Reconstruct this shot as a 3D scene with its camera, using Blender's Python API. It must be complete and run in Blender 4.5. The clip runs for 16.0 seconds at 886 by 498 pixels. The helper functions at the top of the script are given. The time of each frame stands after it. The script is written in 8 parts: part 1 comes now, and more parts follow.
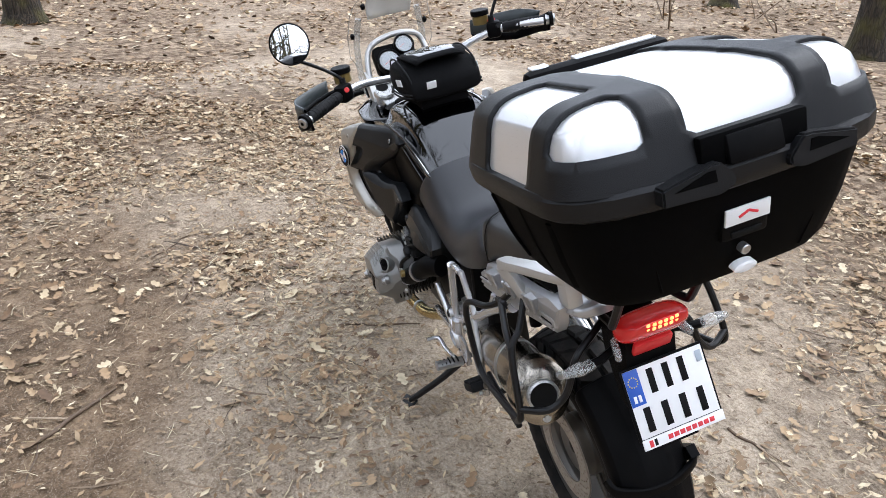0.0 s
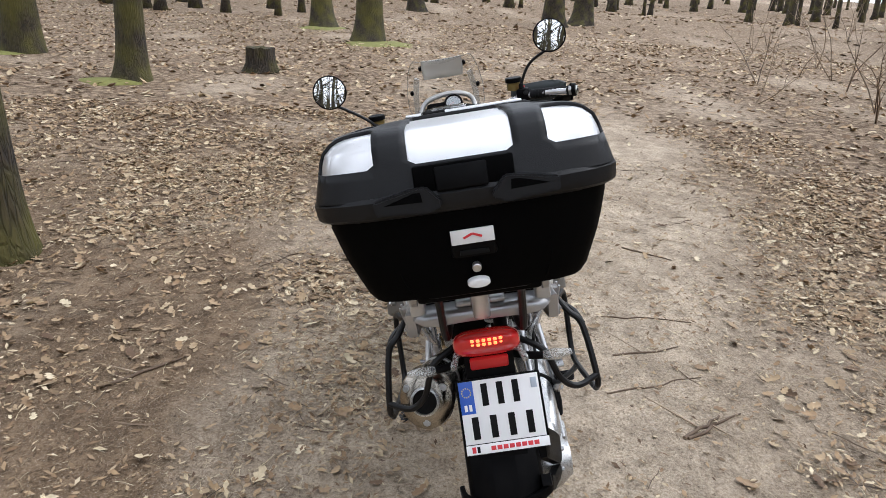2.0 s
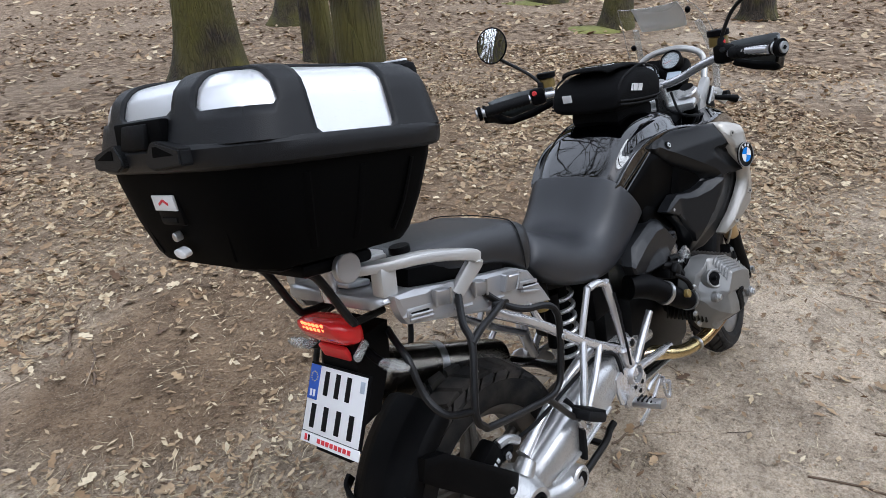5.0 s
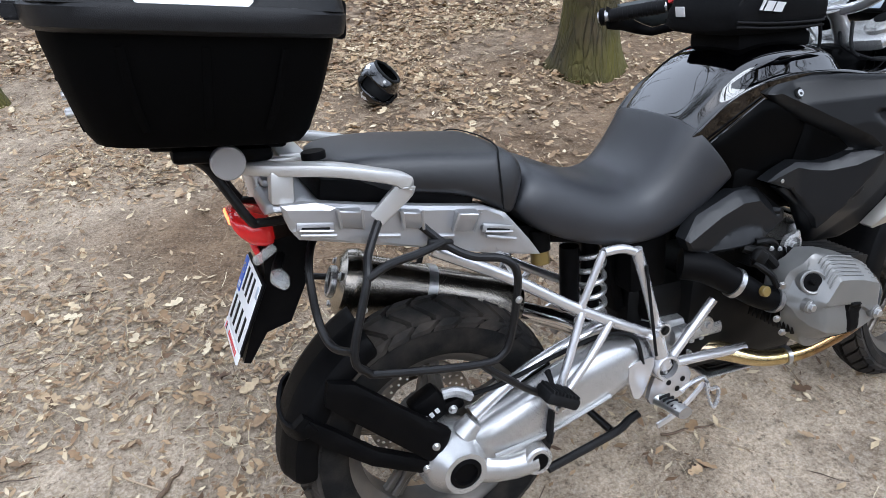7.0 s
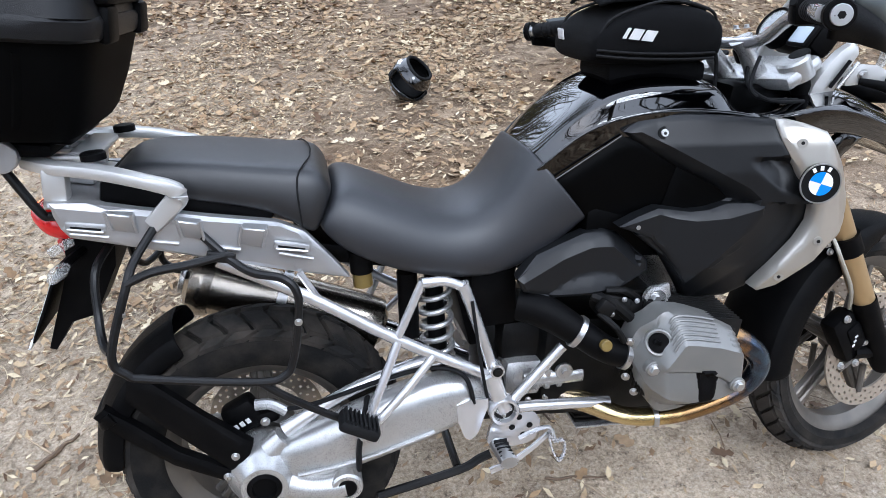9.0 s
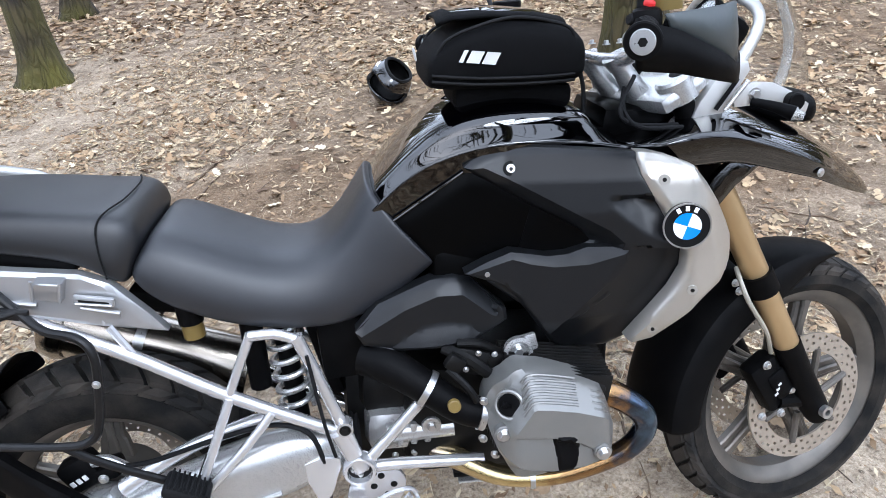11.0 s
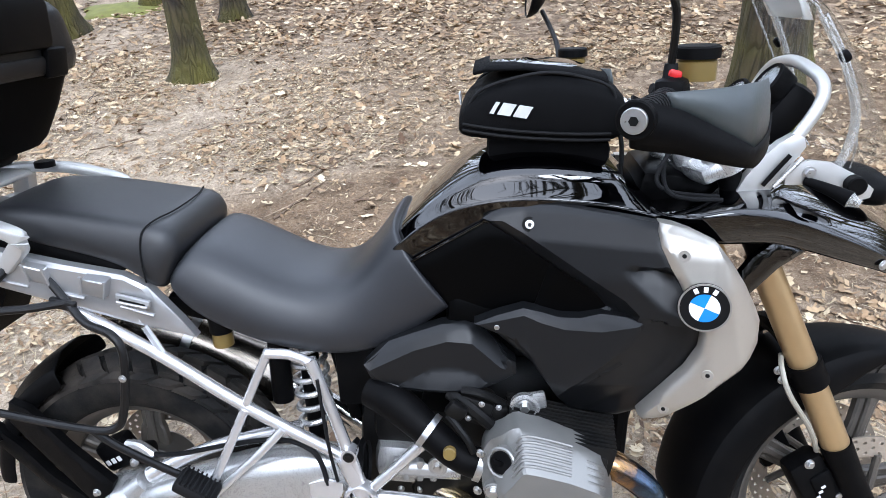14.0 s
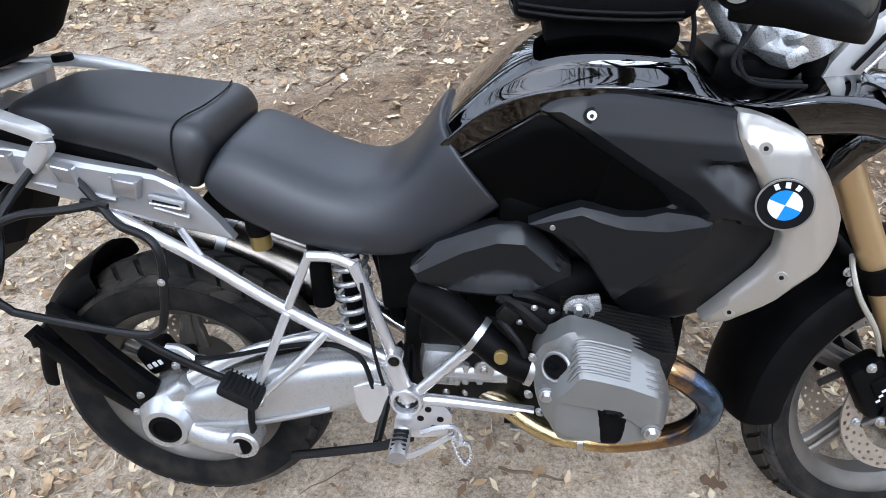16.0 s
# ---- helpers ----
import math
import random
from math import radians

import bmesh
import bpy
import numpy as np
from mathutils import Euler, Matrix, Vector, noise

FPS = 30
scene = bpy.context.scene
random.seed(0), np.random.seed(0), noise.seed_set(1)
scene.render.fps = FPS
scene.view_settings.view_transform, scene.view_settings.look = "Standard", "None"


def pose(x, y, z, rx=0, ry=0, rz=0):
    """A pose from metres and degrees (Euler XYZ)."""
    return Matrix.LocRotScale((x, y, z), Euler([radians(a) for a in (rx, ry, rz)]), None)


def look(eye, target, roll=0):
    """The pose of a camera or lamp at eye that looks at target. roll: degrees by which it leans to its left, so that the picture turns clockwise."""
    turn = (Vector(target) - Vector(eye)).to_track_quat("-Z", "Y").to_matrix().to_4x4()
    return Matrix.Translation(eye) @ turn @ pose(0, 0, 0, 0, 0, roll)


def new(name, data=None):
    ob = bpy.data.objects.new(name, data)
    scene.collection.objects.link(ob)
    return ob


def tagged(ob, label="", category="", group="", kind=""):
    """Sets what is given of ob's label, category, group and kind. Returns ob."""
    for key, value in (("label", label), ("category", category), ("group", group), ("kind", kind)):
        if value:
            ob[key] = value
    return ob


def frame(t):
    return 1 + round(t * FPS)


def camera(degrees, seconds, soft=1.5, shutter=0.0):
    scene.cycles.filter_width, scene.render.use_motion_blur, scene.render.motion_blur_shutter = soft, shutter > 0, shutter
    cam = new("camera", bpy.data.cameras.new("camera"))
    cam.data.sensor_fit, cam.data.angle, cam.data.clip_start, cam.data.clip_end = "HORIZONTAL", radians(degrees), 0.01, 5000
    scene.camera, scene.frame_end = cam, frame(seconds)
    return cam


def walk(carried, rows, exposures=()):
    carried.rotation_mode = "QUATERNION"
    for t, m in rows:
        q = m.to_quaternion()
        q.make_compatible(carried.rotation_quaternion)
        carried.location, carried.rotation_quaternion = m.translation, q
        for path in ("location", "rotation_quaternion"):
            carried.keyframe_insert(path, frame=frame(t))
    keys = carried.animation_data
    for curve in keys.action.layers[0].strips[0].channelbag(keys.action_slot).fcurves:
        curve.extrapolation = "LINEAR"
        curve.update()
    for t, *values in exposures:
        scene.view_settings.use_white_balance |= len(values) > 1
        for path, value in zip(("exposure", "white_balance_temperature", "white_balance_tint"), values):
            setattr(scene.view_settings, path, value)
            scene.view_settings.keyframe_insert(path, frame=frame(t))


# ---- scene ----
from mathutils import geometry

# ---- camera and walk ----
cam = camera(64.5, 16.0, soft=0.75)
PATH = [
    (0, (-1.252, 0.944, 1.520), (0.451, 0.327, 0.673), 1.5),
    (0.5, (-1.474, 0.919, 1.543), (0.287, 0.415, 0.737), 2.6),
    (1, (-1.607, 0.798, 1.567), (0.204, 0.386, 0.824), 0.8),
    (1.5, (-1.683, 0.553, 1.555), (0.174, 0.328, 0.847), 3.0),
    (2, (-1.661, 0.340, 1.554), (0.212, 0.259, 0.858), 3.4),
    (2.5, (-1.611, 0.097, 1.569), (0.237, 0.218, 0.812), 1.6),
    (3, (-1.621, -0.202, 1.557), (0.182, 0.244, 0.816), 4.6),
    (3.5, (-1.527, -0.442, 1.548), (0.230, 0.097, 0.759), 1.2),
    (4, (-1.347, -0.605, 1.549), (0.328, 0.187, 0.795), 0.8),
    (4.2, (-1.297, -0.649, 1.557), (0.297, 0.304, 0.814), -1.4),
    (6.3, (-0.588, -0.931, 1.514), (0.408, 0.490, 0.520), -0.8),
    (6.5, (-0.538, -0.932, 1.503), (0.337, 0.519, 0.441), -1.8),
    (7, (-0.406, -1.009, 1.500), (0.240, 0.544, 0.417), -1.4),
    (7.5, (-0.275, -1.136, 1.516), (0.206, 0.472, 0.430), -1.3),
    (8, (-0.134, -1.143, 1.515), (0.391, 0.467, 0.450), -1.1),
    (8.2, (-0.063, -1.117, 1.512), (0.445, 0.495, 0.443), -0.7),
    (10.3, (0.484, -1.129, 1.518), (0.576, 0.530, 0.403), -4.4),
    (10.5, (0.527, -1.089, 1.515), (0.680, 0.574, 0.414), -3.2),
    (11, (0.610, -1.020, 1.511), (0.789, 0.629, 0.393), -4.4),
    (11.5, (0.728, -0.999, 1.507), (0.781, 0.628, 0.347), -6.3),
    (12, (0.857, -1.003, 1.510), (0.839, 0.650, 0.385), -5.2),
    (12.5, (0.891, -1.011, 1.526), (0.873, 0.649, 0.412), -3.8),
    (13, (0.875, -1.012, 1.540), (0.867, 0.666, 0.450), -3.1),
    (13.5, (0.845, -1.014, 1.548), (0.769, 0.692, 0.504), -3.5),
    (14, (0.805, -0.998, 1.549), (0.629, 0.685, 0.482), -4.0),
    (14.5, (0.767, -0.979, 1.536), (0.520, 0.662, 0.418), -4.7),
    (15, (0.748, -0.969, 1.519), (0.497, 0.616, 0.325), -5.4),
    (15.5, (0.739, -0.954, 1.502), (0.509, 0.577, 0.234), -5.5),
    (16, (0.740, -0.949, 1.500), (0.516, 0.572, 0.220), -5.7),
]
EXPOSURE = [(0.0, 0.42, 5750, 10), (1.0, 0.18, 5950, 10), (2.5, -0.10, 5900, 10), (4.0, -0.24, 5750, 10), (6.5, 0.22, 5550, 10), (8.0, 0.28, 5500, 10), (10.5, 0.64, 5400, 10), (12.5, 0.64, 5450, 10), (14.0, 0.66, 5450, 10), (16.0, 0.50, 5400, 10)]
walk(cam, [(t, look(eye, target, roll)) for t, eye, target, roll in PATH], EXPOSURE)

# ---- overcast spring light ----
SUN_UP, SUN_TURN = radians(48), radians(200)
world = bpy.data.worlds.new("overcast_sky")
scene.world = world
world.use_nodes = True
wn, wl = world.node_tree.nodes, world.node_tree.links
wn.clear()
w_out, w_bg = wn.new("ShaderNodeOutputWorld"), wn.new("ShaderNodeBackground")
w_sky, w_mix = wn.new("ShaderNodeTexSky"), wn.new("ShaderNodeMix")
w_sky.sky_type, w_sky.sun_disc = "NISHITA", False
w_sky.sun_elevation, w_sky.sun_rotation, w_sky.dust_density, w_sky.air_density = SUN_UP, SUN_TURN, 4.0, 1.0
w_mix.data_type = "RGBA"
w_mix.inputs["Factor"].default_value = 0.8
w_mix.inputs["B"].default_value = (11.0, 11.0, 11.2, 1)
w_bg.inputs["Strength"].default_value = 0.2
wl.new(w_sky.outputs["Color"], w_mix.inputs["A"])
wl.new(w_mix.outputs["Result"], w_bg.inputs["Color"])
wl.new(w_bg.outputs["Background"], w_out.inputs["Surface"])
sun = new("sun", bpy.data.lights.new("sun", "SUN"))
sun.data.energy, sun.data.angle, sun.data.color = 1.5, radians(25), (1.0, 0.97, 0.92)
sun.matrix_world = look((-math.sin(SUN_TURN) * 10, math.cos(SUN_TURN) * 10, 12), (0, 0, 0))


# ---- materials ----
def mat(name, base, rough=0.5, metal=0.0, var=0.15, scale=25.0, bump=0.0, bump_scale=200.0, coat=0.0, dust=0.0,
        dust_colour=(0.32, 0.26, 0.2), stretch=(1, 1, 1), spec=0.5):
    """A surface with grain and wear at two scales."""
    m = bpy.data.materials.new(name)
    m.use_nodes = True
    n, l = m.node_tree.nodes, m.node_tree.links
    b = n["Principled BSDF"]
    tc, mp = n.new("ShaderNodeTexCoord"), n.new("ShaderNodeMapping")
    mp.inputs["Scale"].default_value = stretch
    l.new(tc.outputs["Object"], mp.inputs["Vector"])
    big, fine = n.new("ShaderNodeTexNoise"), n.new("ShaderNodeTexNoise")
    for t, s, d in ((big, scale, 5), (fine, bump_scale, 3)):
        t.inputs["Scale"].default_value, t.inputs["Detail"].default_value = s, d
        l.new(mp.outputs["Vector"], t.inputs["Vector"])
    mix = n.new("ShaderNodeMix")
    mix.data_type = "RGBA"
    mix.inputs["A"].default_value = (*[c * (1 - var) for c in base], 1)
    mix.inputs["B"].default_value = (*[min(1, c * (1 + var)) for c in base], 1)
    l.new(big.outputs["Fac"], mix.inputs["Factor"])
    colour = mix.outputs["Result"]
    if dust:
        ramp, dm = n.new("ShaderNodeValToRGB"), n.new("ShaderNodeMix")
        ramp.color_ramp.elements[0].position, ramp.color_ramp.elements[1].position = 0.42, 0.75
        ramp.color_ramp.elements[1].color = (dust, dust, dust, 1)
        l.new(big.outputs["Fac"], ramp.inputs["Fac"])
        dm.data_type = "RGBA"
        dm.inputs["B"].default_value = (*dust_colour, 1)
        l.new(colour, dm.inputs["A"])
        l.new(ramp.outputs["Color"], dm.inputs["Factor"])
        colour = dm.outputs["Result"]
    l.new(colour, b.inputs["Base Color"])
    rr = n.new("ShaderNodeMapRange")
    rr.inputs["To Min"].default_value, rr.inputs["To Max"].default_value = max(0.02, rough * 0.8), min(1, rough * 1.2)
    l.new(fine.outputs["Fac"], rr.inputs["Value"])
    l.new(rr.outputs["Result"], b.inputs["Roughness"])
    b.inputs["Metallic"].default_value = metal
    b.inputs["Coat Weight"].default_value = coat
    b.inputs["Coat Roughness"].default_value = 0.04
    b.inputs["Specular IOR Level"].default_value = spec
    if bump:
        bp = n.new("ShaderNodeBump")
        bp.inputs["Strength"].default_value, bp.inputs["Distance"].default_value = bump, 0.002
        l.new(fine.outputs["Fac"], bp.inputs["Height"])
        l.new(bp.outputs["Normal"], b.inputs["Normal"])
    return m


PLASTIC = mat("black_plastic", (0.0024, 0.0024, 0.0027), 0.48, bump=0.15, bump_scale=900, var=0.3, dust=0.005, spec=0.06)
TUB = mat("moulded_case_plastic", (0.0012, 0.0012, 0.0013), 0.65, bump=0.2, bump_scale=700, var=0.2, spec=0.035)
COVER = mat("matte_side_cover", (0.0058, 0.0062, 0.0071), 0.37, bump=0.06, bump_scale=1100, var=0.15, spec=0.33)
FLANK = mat("satin_tank_flank", (0.0012, 0.0012, 0.0013), 0.35, bump=0.05, bump_scale=900, var=0.2, spec=0.05)
GLOSS = mat("gloss_black_paint", (0.0003, 0.0003, 0.0005), 0.02, var=0.2, spec=0.5, coat=0.8)
RUBBER = mat("tyre_rubber", (0.0125, 0.0117, 0.0112), 0.85, bump=0.4, bump_scale=350, var=0.3, dust=0.14, scale=11, spec=0.25)
# carcass coloured darker than the tread, standing for shade in the grooves
GROOVE_SHADE = mat("shaded_carcass_rubber", (0.0045, 0.0045, 0.0045), 0.9, bump=0.3, bump_scale=250, var=0.3, dust=0.08, scale=14, spec=0.2)
GRIP = mat("soft_rubber", (0.005, 0.005, 0.0055), 0.7, bump=0.2, bump_scale=500, spec=0.2)
VINYL = mat("seat_vinyl", (0.0150, 0.0160, 0.0190), 0.42, bump=0.14, bump_scale=1500, var=0.2, scale=8, spec=0.58)
VINYL_DARK = mat("pillion_vinyl", (0.0100, 0.0104, 0.0118), 0.4, bump=0.16, bump_scale=1500, var=0.2, scale=8, spec=0.58)
FABRIC = mat("woven_bag_cloth", (0.003, 0.003, 0.0034), 0.8, bump=0.5, bump_scale=1600, var=0.25, spec=0.1)
TUBE_BLACK = mat("powder_coated_steel", (0.005, 0.005, 0.0055), 0.4, bump=0.08, bump_scale=600, dust=0.01, spec=0.3)
SILVER = mat("silver_frame_paint", (0.68, 0.68, 0.69), 0.24, metal=0.72, var=0.08, dust=0.1, scale=18)
CAST = mat("cast_aluminium", (0.51, 0.51, 0.505), 0.28, metal=0.72, var=0.1, bump=0.05, bump_scale=500, dust=0.1, scale=14)
VALVE = mat("valve_cover_paint", (0.215, 0.213, 0.204), 0.36, metal=0.55, var=0.08, bump=0.1, bump_scale=700, dust=0.06, scale=22)
TAIL = mat("silver_tail_plastic", (0.43, 0.43, 0.435), 0.32, metal=0.68, var=0.06, dust=0.03, bump_scale=60)
HANDLE = mat("pale_handle_paint", (0.52, 0.515, 0.50), 0.34, metal=0.5, var=0.06, dust=0.1)
TRIM = mat("champagne_trim", (0.48, 0.455, 0.41), 0.3, metal=0.7, var=0.06, bump=0.03, bump_scale=900)
GOLD = mat("gold_fork", (0.50, 0.36, 0.19), 0.34, metal=0.75, var=0.08, dust=0.1)
SILENCER = mat("stained_silencer_steel", (0.36, 0.33, 0.285), 0.22, metal=1.0, var=0.18, scale=9, bump=0.05, bump_scale=300, dust=0.12)
RIM = mat("grey_wheel_paint", (0.098, 0.090, 0.080), 0.4, metal=0.45, var=0.25, dust=0.22, scale=12)
DISC = mat("brake_steel", (0.4, 0.35, 0.29), 0.36, metal=0.6, var=0.2, scale=60)
CHROME = mat("polished_steel", (0.62, 0.61, 0.6), 0.12, metal=1.0, var=0.08)
STEEL = mat("bolt_steel", (0.5, 0.5, 0.5), 0.3, metal=0.9, var=0.15)
CASE_ALU = mat("brushed_case_aluminium", (0.8, 0.8, 0.81), 0.3, metal=0.7, var=0.03, stretch=(2, 60, 60), bump=0.05, bump_scale=40)
CASE_BLACK = mat("grained_case_plastic", (0.0062, 0.0064, 0.0072), 0.42, bump=0.25, bump_scale=800, var=0.2, spec=0.25)
DARK = mat("dark_engine_metal", (0.004, 0.004, 0.004), 0.45, metal=0.1, var=0.3, bump=0.2, dust=0.015, spec=0.2)
WHITE = mat("white_plate_film", (0.78, 0.78, 0.78), 0.4, var=0.03)
BLUE = mat("blue_plate_band", (0.02, 0.09, 0.45), 0.4, var=0.05)
INK = mat("black_ink", (0.006, 0.006, 0.006), 0.6, spec=0.1)
RED_INK = mat("red_ink", (0.6, 0.03, 0.04), 0.45)
YELLOW = mat("yellow_ink", (0.7, 0.55, 0.03), 0.5)
SKYBLUE = mat("blue_enamel", (0.02, 0.22, 0.7), 0.25, coat=0.8)
PALE = mat("pale_enamel", (0.75, 0.75, 0.75), 0.3, coat=0.5, var=0.04)
DIAL = mat("dial_face", (0.42, 0.48, 0.55), 0.35, var=0.1)
PRINT = mat("silver_print", (0.6, 0.6, 0.6), 0.45, var=0.05)
RED_PLASTIC = mat("red_plastic", (0.55, 0.02, 0.02), 0.4)
BRAID = mat("braided_hose", (0.42, 0.4, 0.34), 0.45, metal=0.4, bump=0.3)
FLUID = mat("fluid_bottle", (0.16, 0.11, 0.03), 0.35, var=0.1)
MIRROR = mat("mirror_glass", (0.9, 0.9, 0.9), 0.025, metal=1.0, var=0.01)


def clear(name, tint, rough=0.02, alpha=0.12):
    """Thin clear plastic: mostly see-through with a glossy face."""
    m = bpy.data.materials.new(name)
    m.use_nodes = True
    n, l = m.node_tree.nodes, m.node_tree.links
    n.remove(n["Principled BSDF"])
    tr, gl, mx, fr = n.new("ShaderNodeBsdfTransparent"), n.new("ShaderNodeBsdfGlossy"), n.new("ShaderNodeMixShader"), n.new("ShaderNodeLayerWeight")
    pw = n.new("ShaderNodeMath")
    pw.operation = "POWER"
    pw.inputs[1].default_value = 3.5
    sc = n.new("ShaderNodeMath")
    sc.operation = "MULTIPLY_ADD"
    sc.inputs[1].default_value, sc.inputs[2].default_value = 0.7, 0.03
    df, mx2 = n.new("ShaderNodeBsdfDiffuse"), n.new("ShaderNodeMixShader")
    tr.inputs["Color"].default_value, df.inputs["Color"].default_value = (*tint, 1), (*[c * 0.7 for c in tint], 1)
    gl.inputs["Roughness"].default_value = rough
    mx2.inputs["Fac"].default_value = alpha
    l.new(tr.outputs[0], mx2.inputs[1])
    l.new(df.outputs[0], mx2.inputs[2])
    l.new(fr.outputs["Facing"], pw.inputs[0])
    l.new(pw.outputs[0], sc.inputs[0])
    l.new(sc.outputs[0], mx.inputs["Fac"])
    l.new(mx2.outputs[0], mx.inputs[1])
    l.new(gl.outputs[0], mx.inputs[2])
    l.new(mx.outputs[0], n["Material Output"].inputs["Surface"])
    return m


SCREEN = clear("clear_screen", (0.95, 0.95, 0.94), 0.03, 0.04)
# whiter, denser plastic: the sky's reflection is put into its colour
LIP_SHEEN = clear("sky_sheen_lip", (0.9, 0.9, 0.88), 0.06, 0.5)
LENS = clear("clear_lens", (0.9, 0.9, 0.88), 0.05, 0.3)
RED_LENS = mat("red_lens", (0.42, 0.010, 0.012), 0.15, var=0.1, coat=0.6)
RED_LENS.node_tree.nodes["Principled BSDF"].inputs["Emission Color"].default_value = (1.0, 0.03, 0.02, 1)
RED_LENS.node_tree.nodes["Principled BSDF"].inputs["Emission Strength"].default_value = 0.1
LED = mat("lit_led", (0.9, 0.2, 0.05), 0.4)
LED.node_tree.nodes["Principled BSDF"].inputs["Emission Color"].default_value = (1.0, 0.16, 0.05, 1)
LED.node_tree.nodes["Principled BSDF"].inputs["Emission Strength"].default_value = 3.5


def heat_material():
    """Header pipe: polished steel tinted straw, brown and blue along its length, with burnt-on dirt."""
    m = mat("heat_tinted_steel", (0.5, 0.42, 0.28), 0.2, metal=0.95, scale=20)
    n, l = m.node_tree.nodes, m.node_tree.links
    b = n["Principled BSDF"]
    tc, sep, ns, add, ramp = (n.new(k) for k in ("ShaderNodeTexCoord", "ShaderNodeSeparateXYZ", "ShaderNodeTexNoise", "ShaderNodeMath", "ShaderNodeValToRGB"))
    l.new(tc.outputs["Object"], sep.inputs["Vector"])
    l.new(tc.outputs["Object"], ns.inputs["Vector"])
    ns.inputs["Scale"].default_value, ns.inputs["Detail"].default_value = 45, 6
    mr = n.new("ShaderNodeMapRange")
    mr.inputs["From Min"].default_value, mr.inputs["From Max"].default_value = 0.62, 1.1
    mul = n.new("ShaderNodeMath")
    mul.operation = "MULTIPLY_ADD"
    mul.inputs[1].default_value, mul.inputs[2].default_value = 0.3, -0.15
    l.new(ns.outputs["Fac"], mul.inputs[0])
    l.new(sep.outputs["X"], mr.inputs["Value"])
    l.new(mr.outputs["Result"], add.inputs[0])
    l.new(mul.outputs[0], add.inputs[1])
    l.new(add.outputs[0], ramp.inputs["Fac"])
    stops = [(0.0, (0.35, 0.3, 0.3)), (0.15, (0.62, 0.5, 0.28)), (0.45, (0.6, 0.47, 0.22)), (0.62, (0.32, 0.2, 0.09)), (0.78, (0.3, 0.18, 0.08)), (0.86, (0.06, 0.07, 0.1)), (1.0, (0.12, 0.2, 0.3))]
    e = ramp.color_ramp.elements
    e[0].position, e[0].color = stops[0][0], (*stops[0][1], 1)
    e[1].position, e[1].color = stops[-1][0], (*stops[-1][1], 1)
    for p, c in stops[1:-1]:
        e.new(p).color = (*c, 1)
    l.new(ramp.outputs["Color"], b.inputs["Base Color"])
    return m


HEADER_PIPE = heat_material()


def bark_material(name, moss):
    m = bpy.data.materials.new(name)
    m.use_nodes = True
    n, l = m.node_tree.nodes, m.node_tree.links
    b = n["Principled BSDF"]
    tc, mp, vo, no, gr = (n.new(k) for k in ("ShaderNodeTexCoord", "ShaderNodeMapping", "ShaderNodeTexVoronoi", "ShaderNodeTexNoise", "ShaderNodeTexNoise"))
    mp.inputs["Scale"].default_value = (1, 1, 0.17)
    l.new(tc.outputs["Object"], mp.inputs["Vector"])
    vo.feature = "DISTANCE_TO_EDGE"
    vo.inputs["Scale"].default_value = 30
    no.inputs["Scale"].default_value, no.inputs["Detail"].default_value = 30, 6
    gr.inputs["Scale"].default_value, gr.inputs["Detail"].default_value = 2.2, 5
    wob, vadd = n.new("ShaderNodeTexNoise"), n.new("ShaderNodeMix")
    wob.inputs["Scale"].default_value = 9
    vadd.data_type = "VECTOR"
    vadd.inputs["Factor"].default_value = 0.12
    l.new(mp.outputs["Vector"], wob.inputs["Vector"])
    l.new(mp.outputs["Vector"], vadd.inputs["A"])
    l.new(wob.outputs["Color"], vadd.inputs["B"])
    l.new(vadd.outputs["Result"], vo.inputs["Vector"])
    l.new(mp.outputs["Vector"], no.inputs["Vector"])
    l.new(tc.outputs["Object"], gr.inputs["Vector"])
    ramp, mix, mix2, hr = n.new("ShaderNodeValToRGB"), n.new("ShaderNodeMix"), n.new("ShaderNodeMix"), n.new("ShaderNodeMath")
    mix.data_type = mix2.data_type = "RGBA"
    mix.inputs["A"].default_value, mix.inputs["B"].default_value = (0.011, 0.008, 0.005, 1), (0.075, 0.054, 0.031, 1)
    mix2.inputs["B"].default_value = (0.085, 0.076, 0.011, 1)
    ramp.color_ramp.elements[0].position, ramp.color_ramp.elements[1].position = 0.5 - 0.2 * moss, 0.75 - 0.16 * moss
    l.new(gr.outputs["Fac"], ramp.inputs["Fac"])
    mr = n.new("ShaderNodeMapRange")
    mr.inputs["From Max"].default_value = 0.22
    l.new(vo.outputs["Distance"], mr.inputs["Value"])
    l.new(mr.outputs["Result"], hr.inputs[0])
    hr.operation = "MULTIPLY"
    l.new(no.outputs["Fac"], hr.inputs[1])
    l.new(hr.outputs[0], mix.inputs["Factor"])
    l.new(mix.outputs["Result"], mix2.inputs["A"])
    sc = n.new("ShaderNodeMath")
    sc.operation = "MULTIPLY"
    sc.inputs[1].default_value = 0.9
    l.new(ramp.outputs["Color"], sc.inputs[0])
    l.new(sc.outputs[0], mix2.inputs["Factor"])
    l.new(mix2.outputs["Result"], b.inputs["Base Color"])
    b.inputs["Roughness"].default_value = 0.9
    bp = n.new("ShaderNodeBump")
    bp.inputs["Strength"].default_value, bp.inputs["Distance"].default_value = 0.9, 0.02
    l.new(hr.outputs[0], bp.inputs["Height"])
    l.new(bp.outputs["Normal"], b.inputs["Normal"])
    return m


BARK = bark_material("oak_bark", 0.35)
BARK_MOSSY = bark_material("mossy_oak_bark", 0.85)


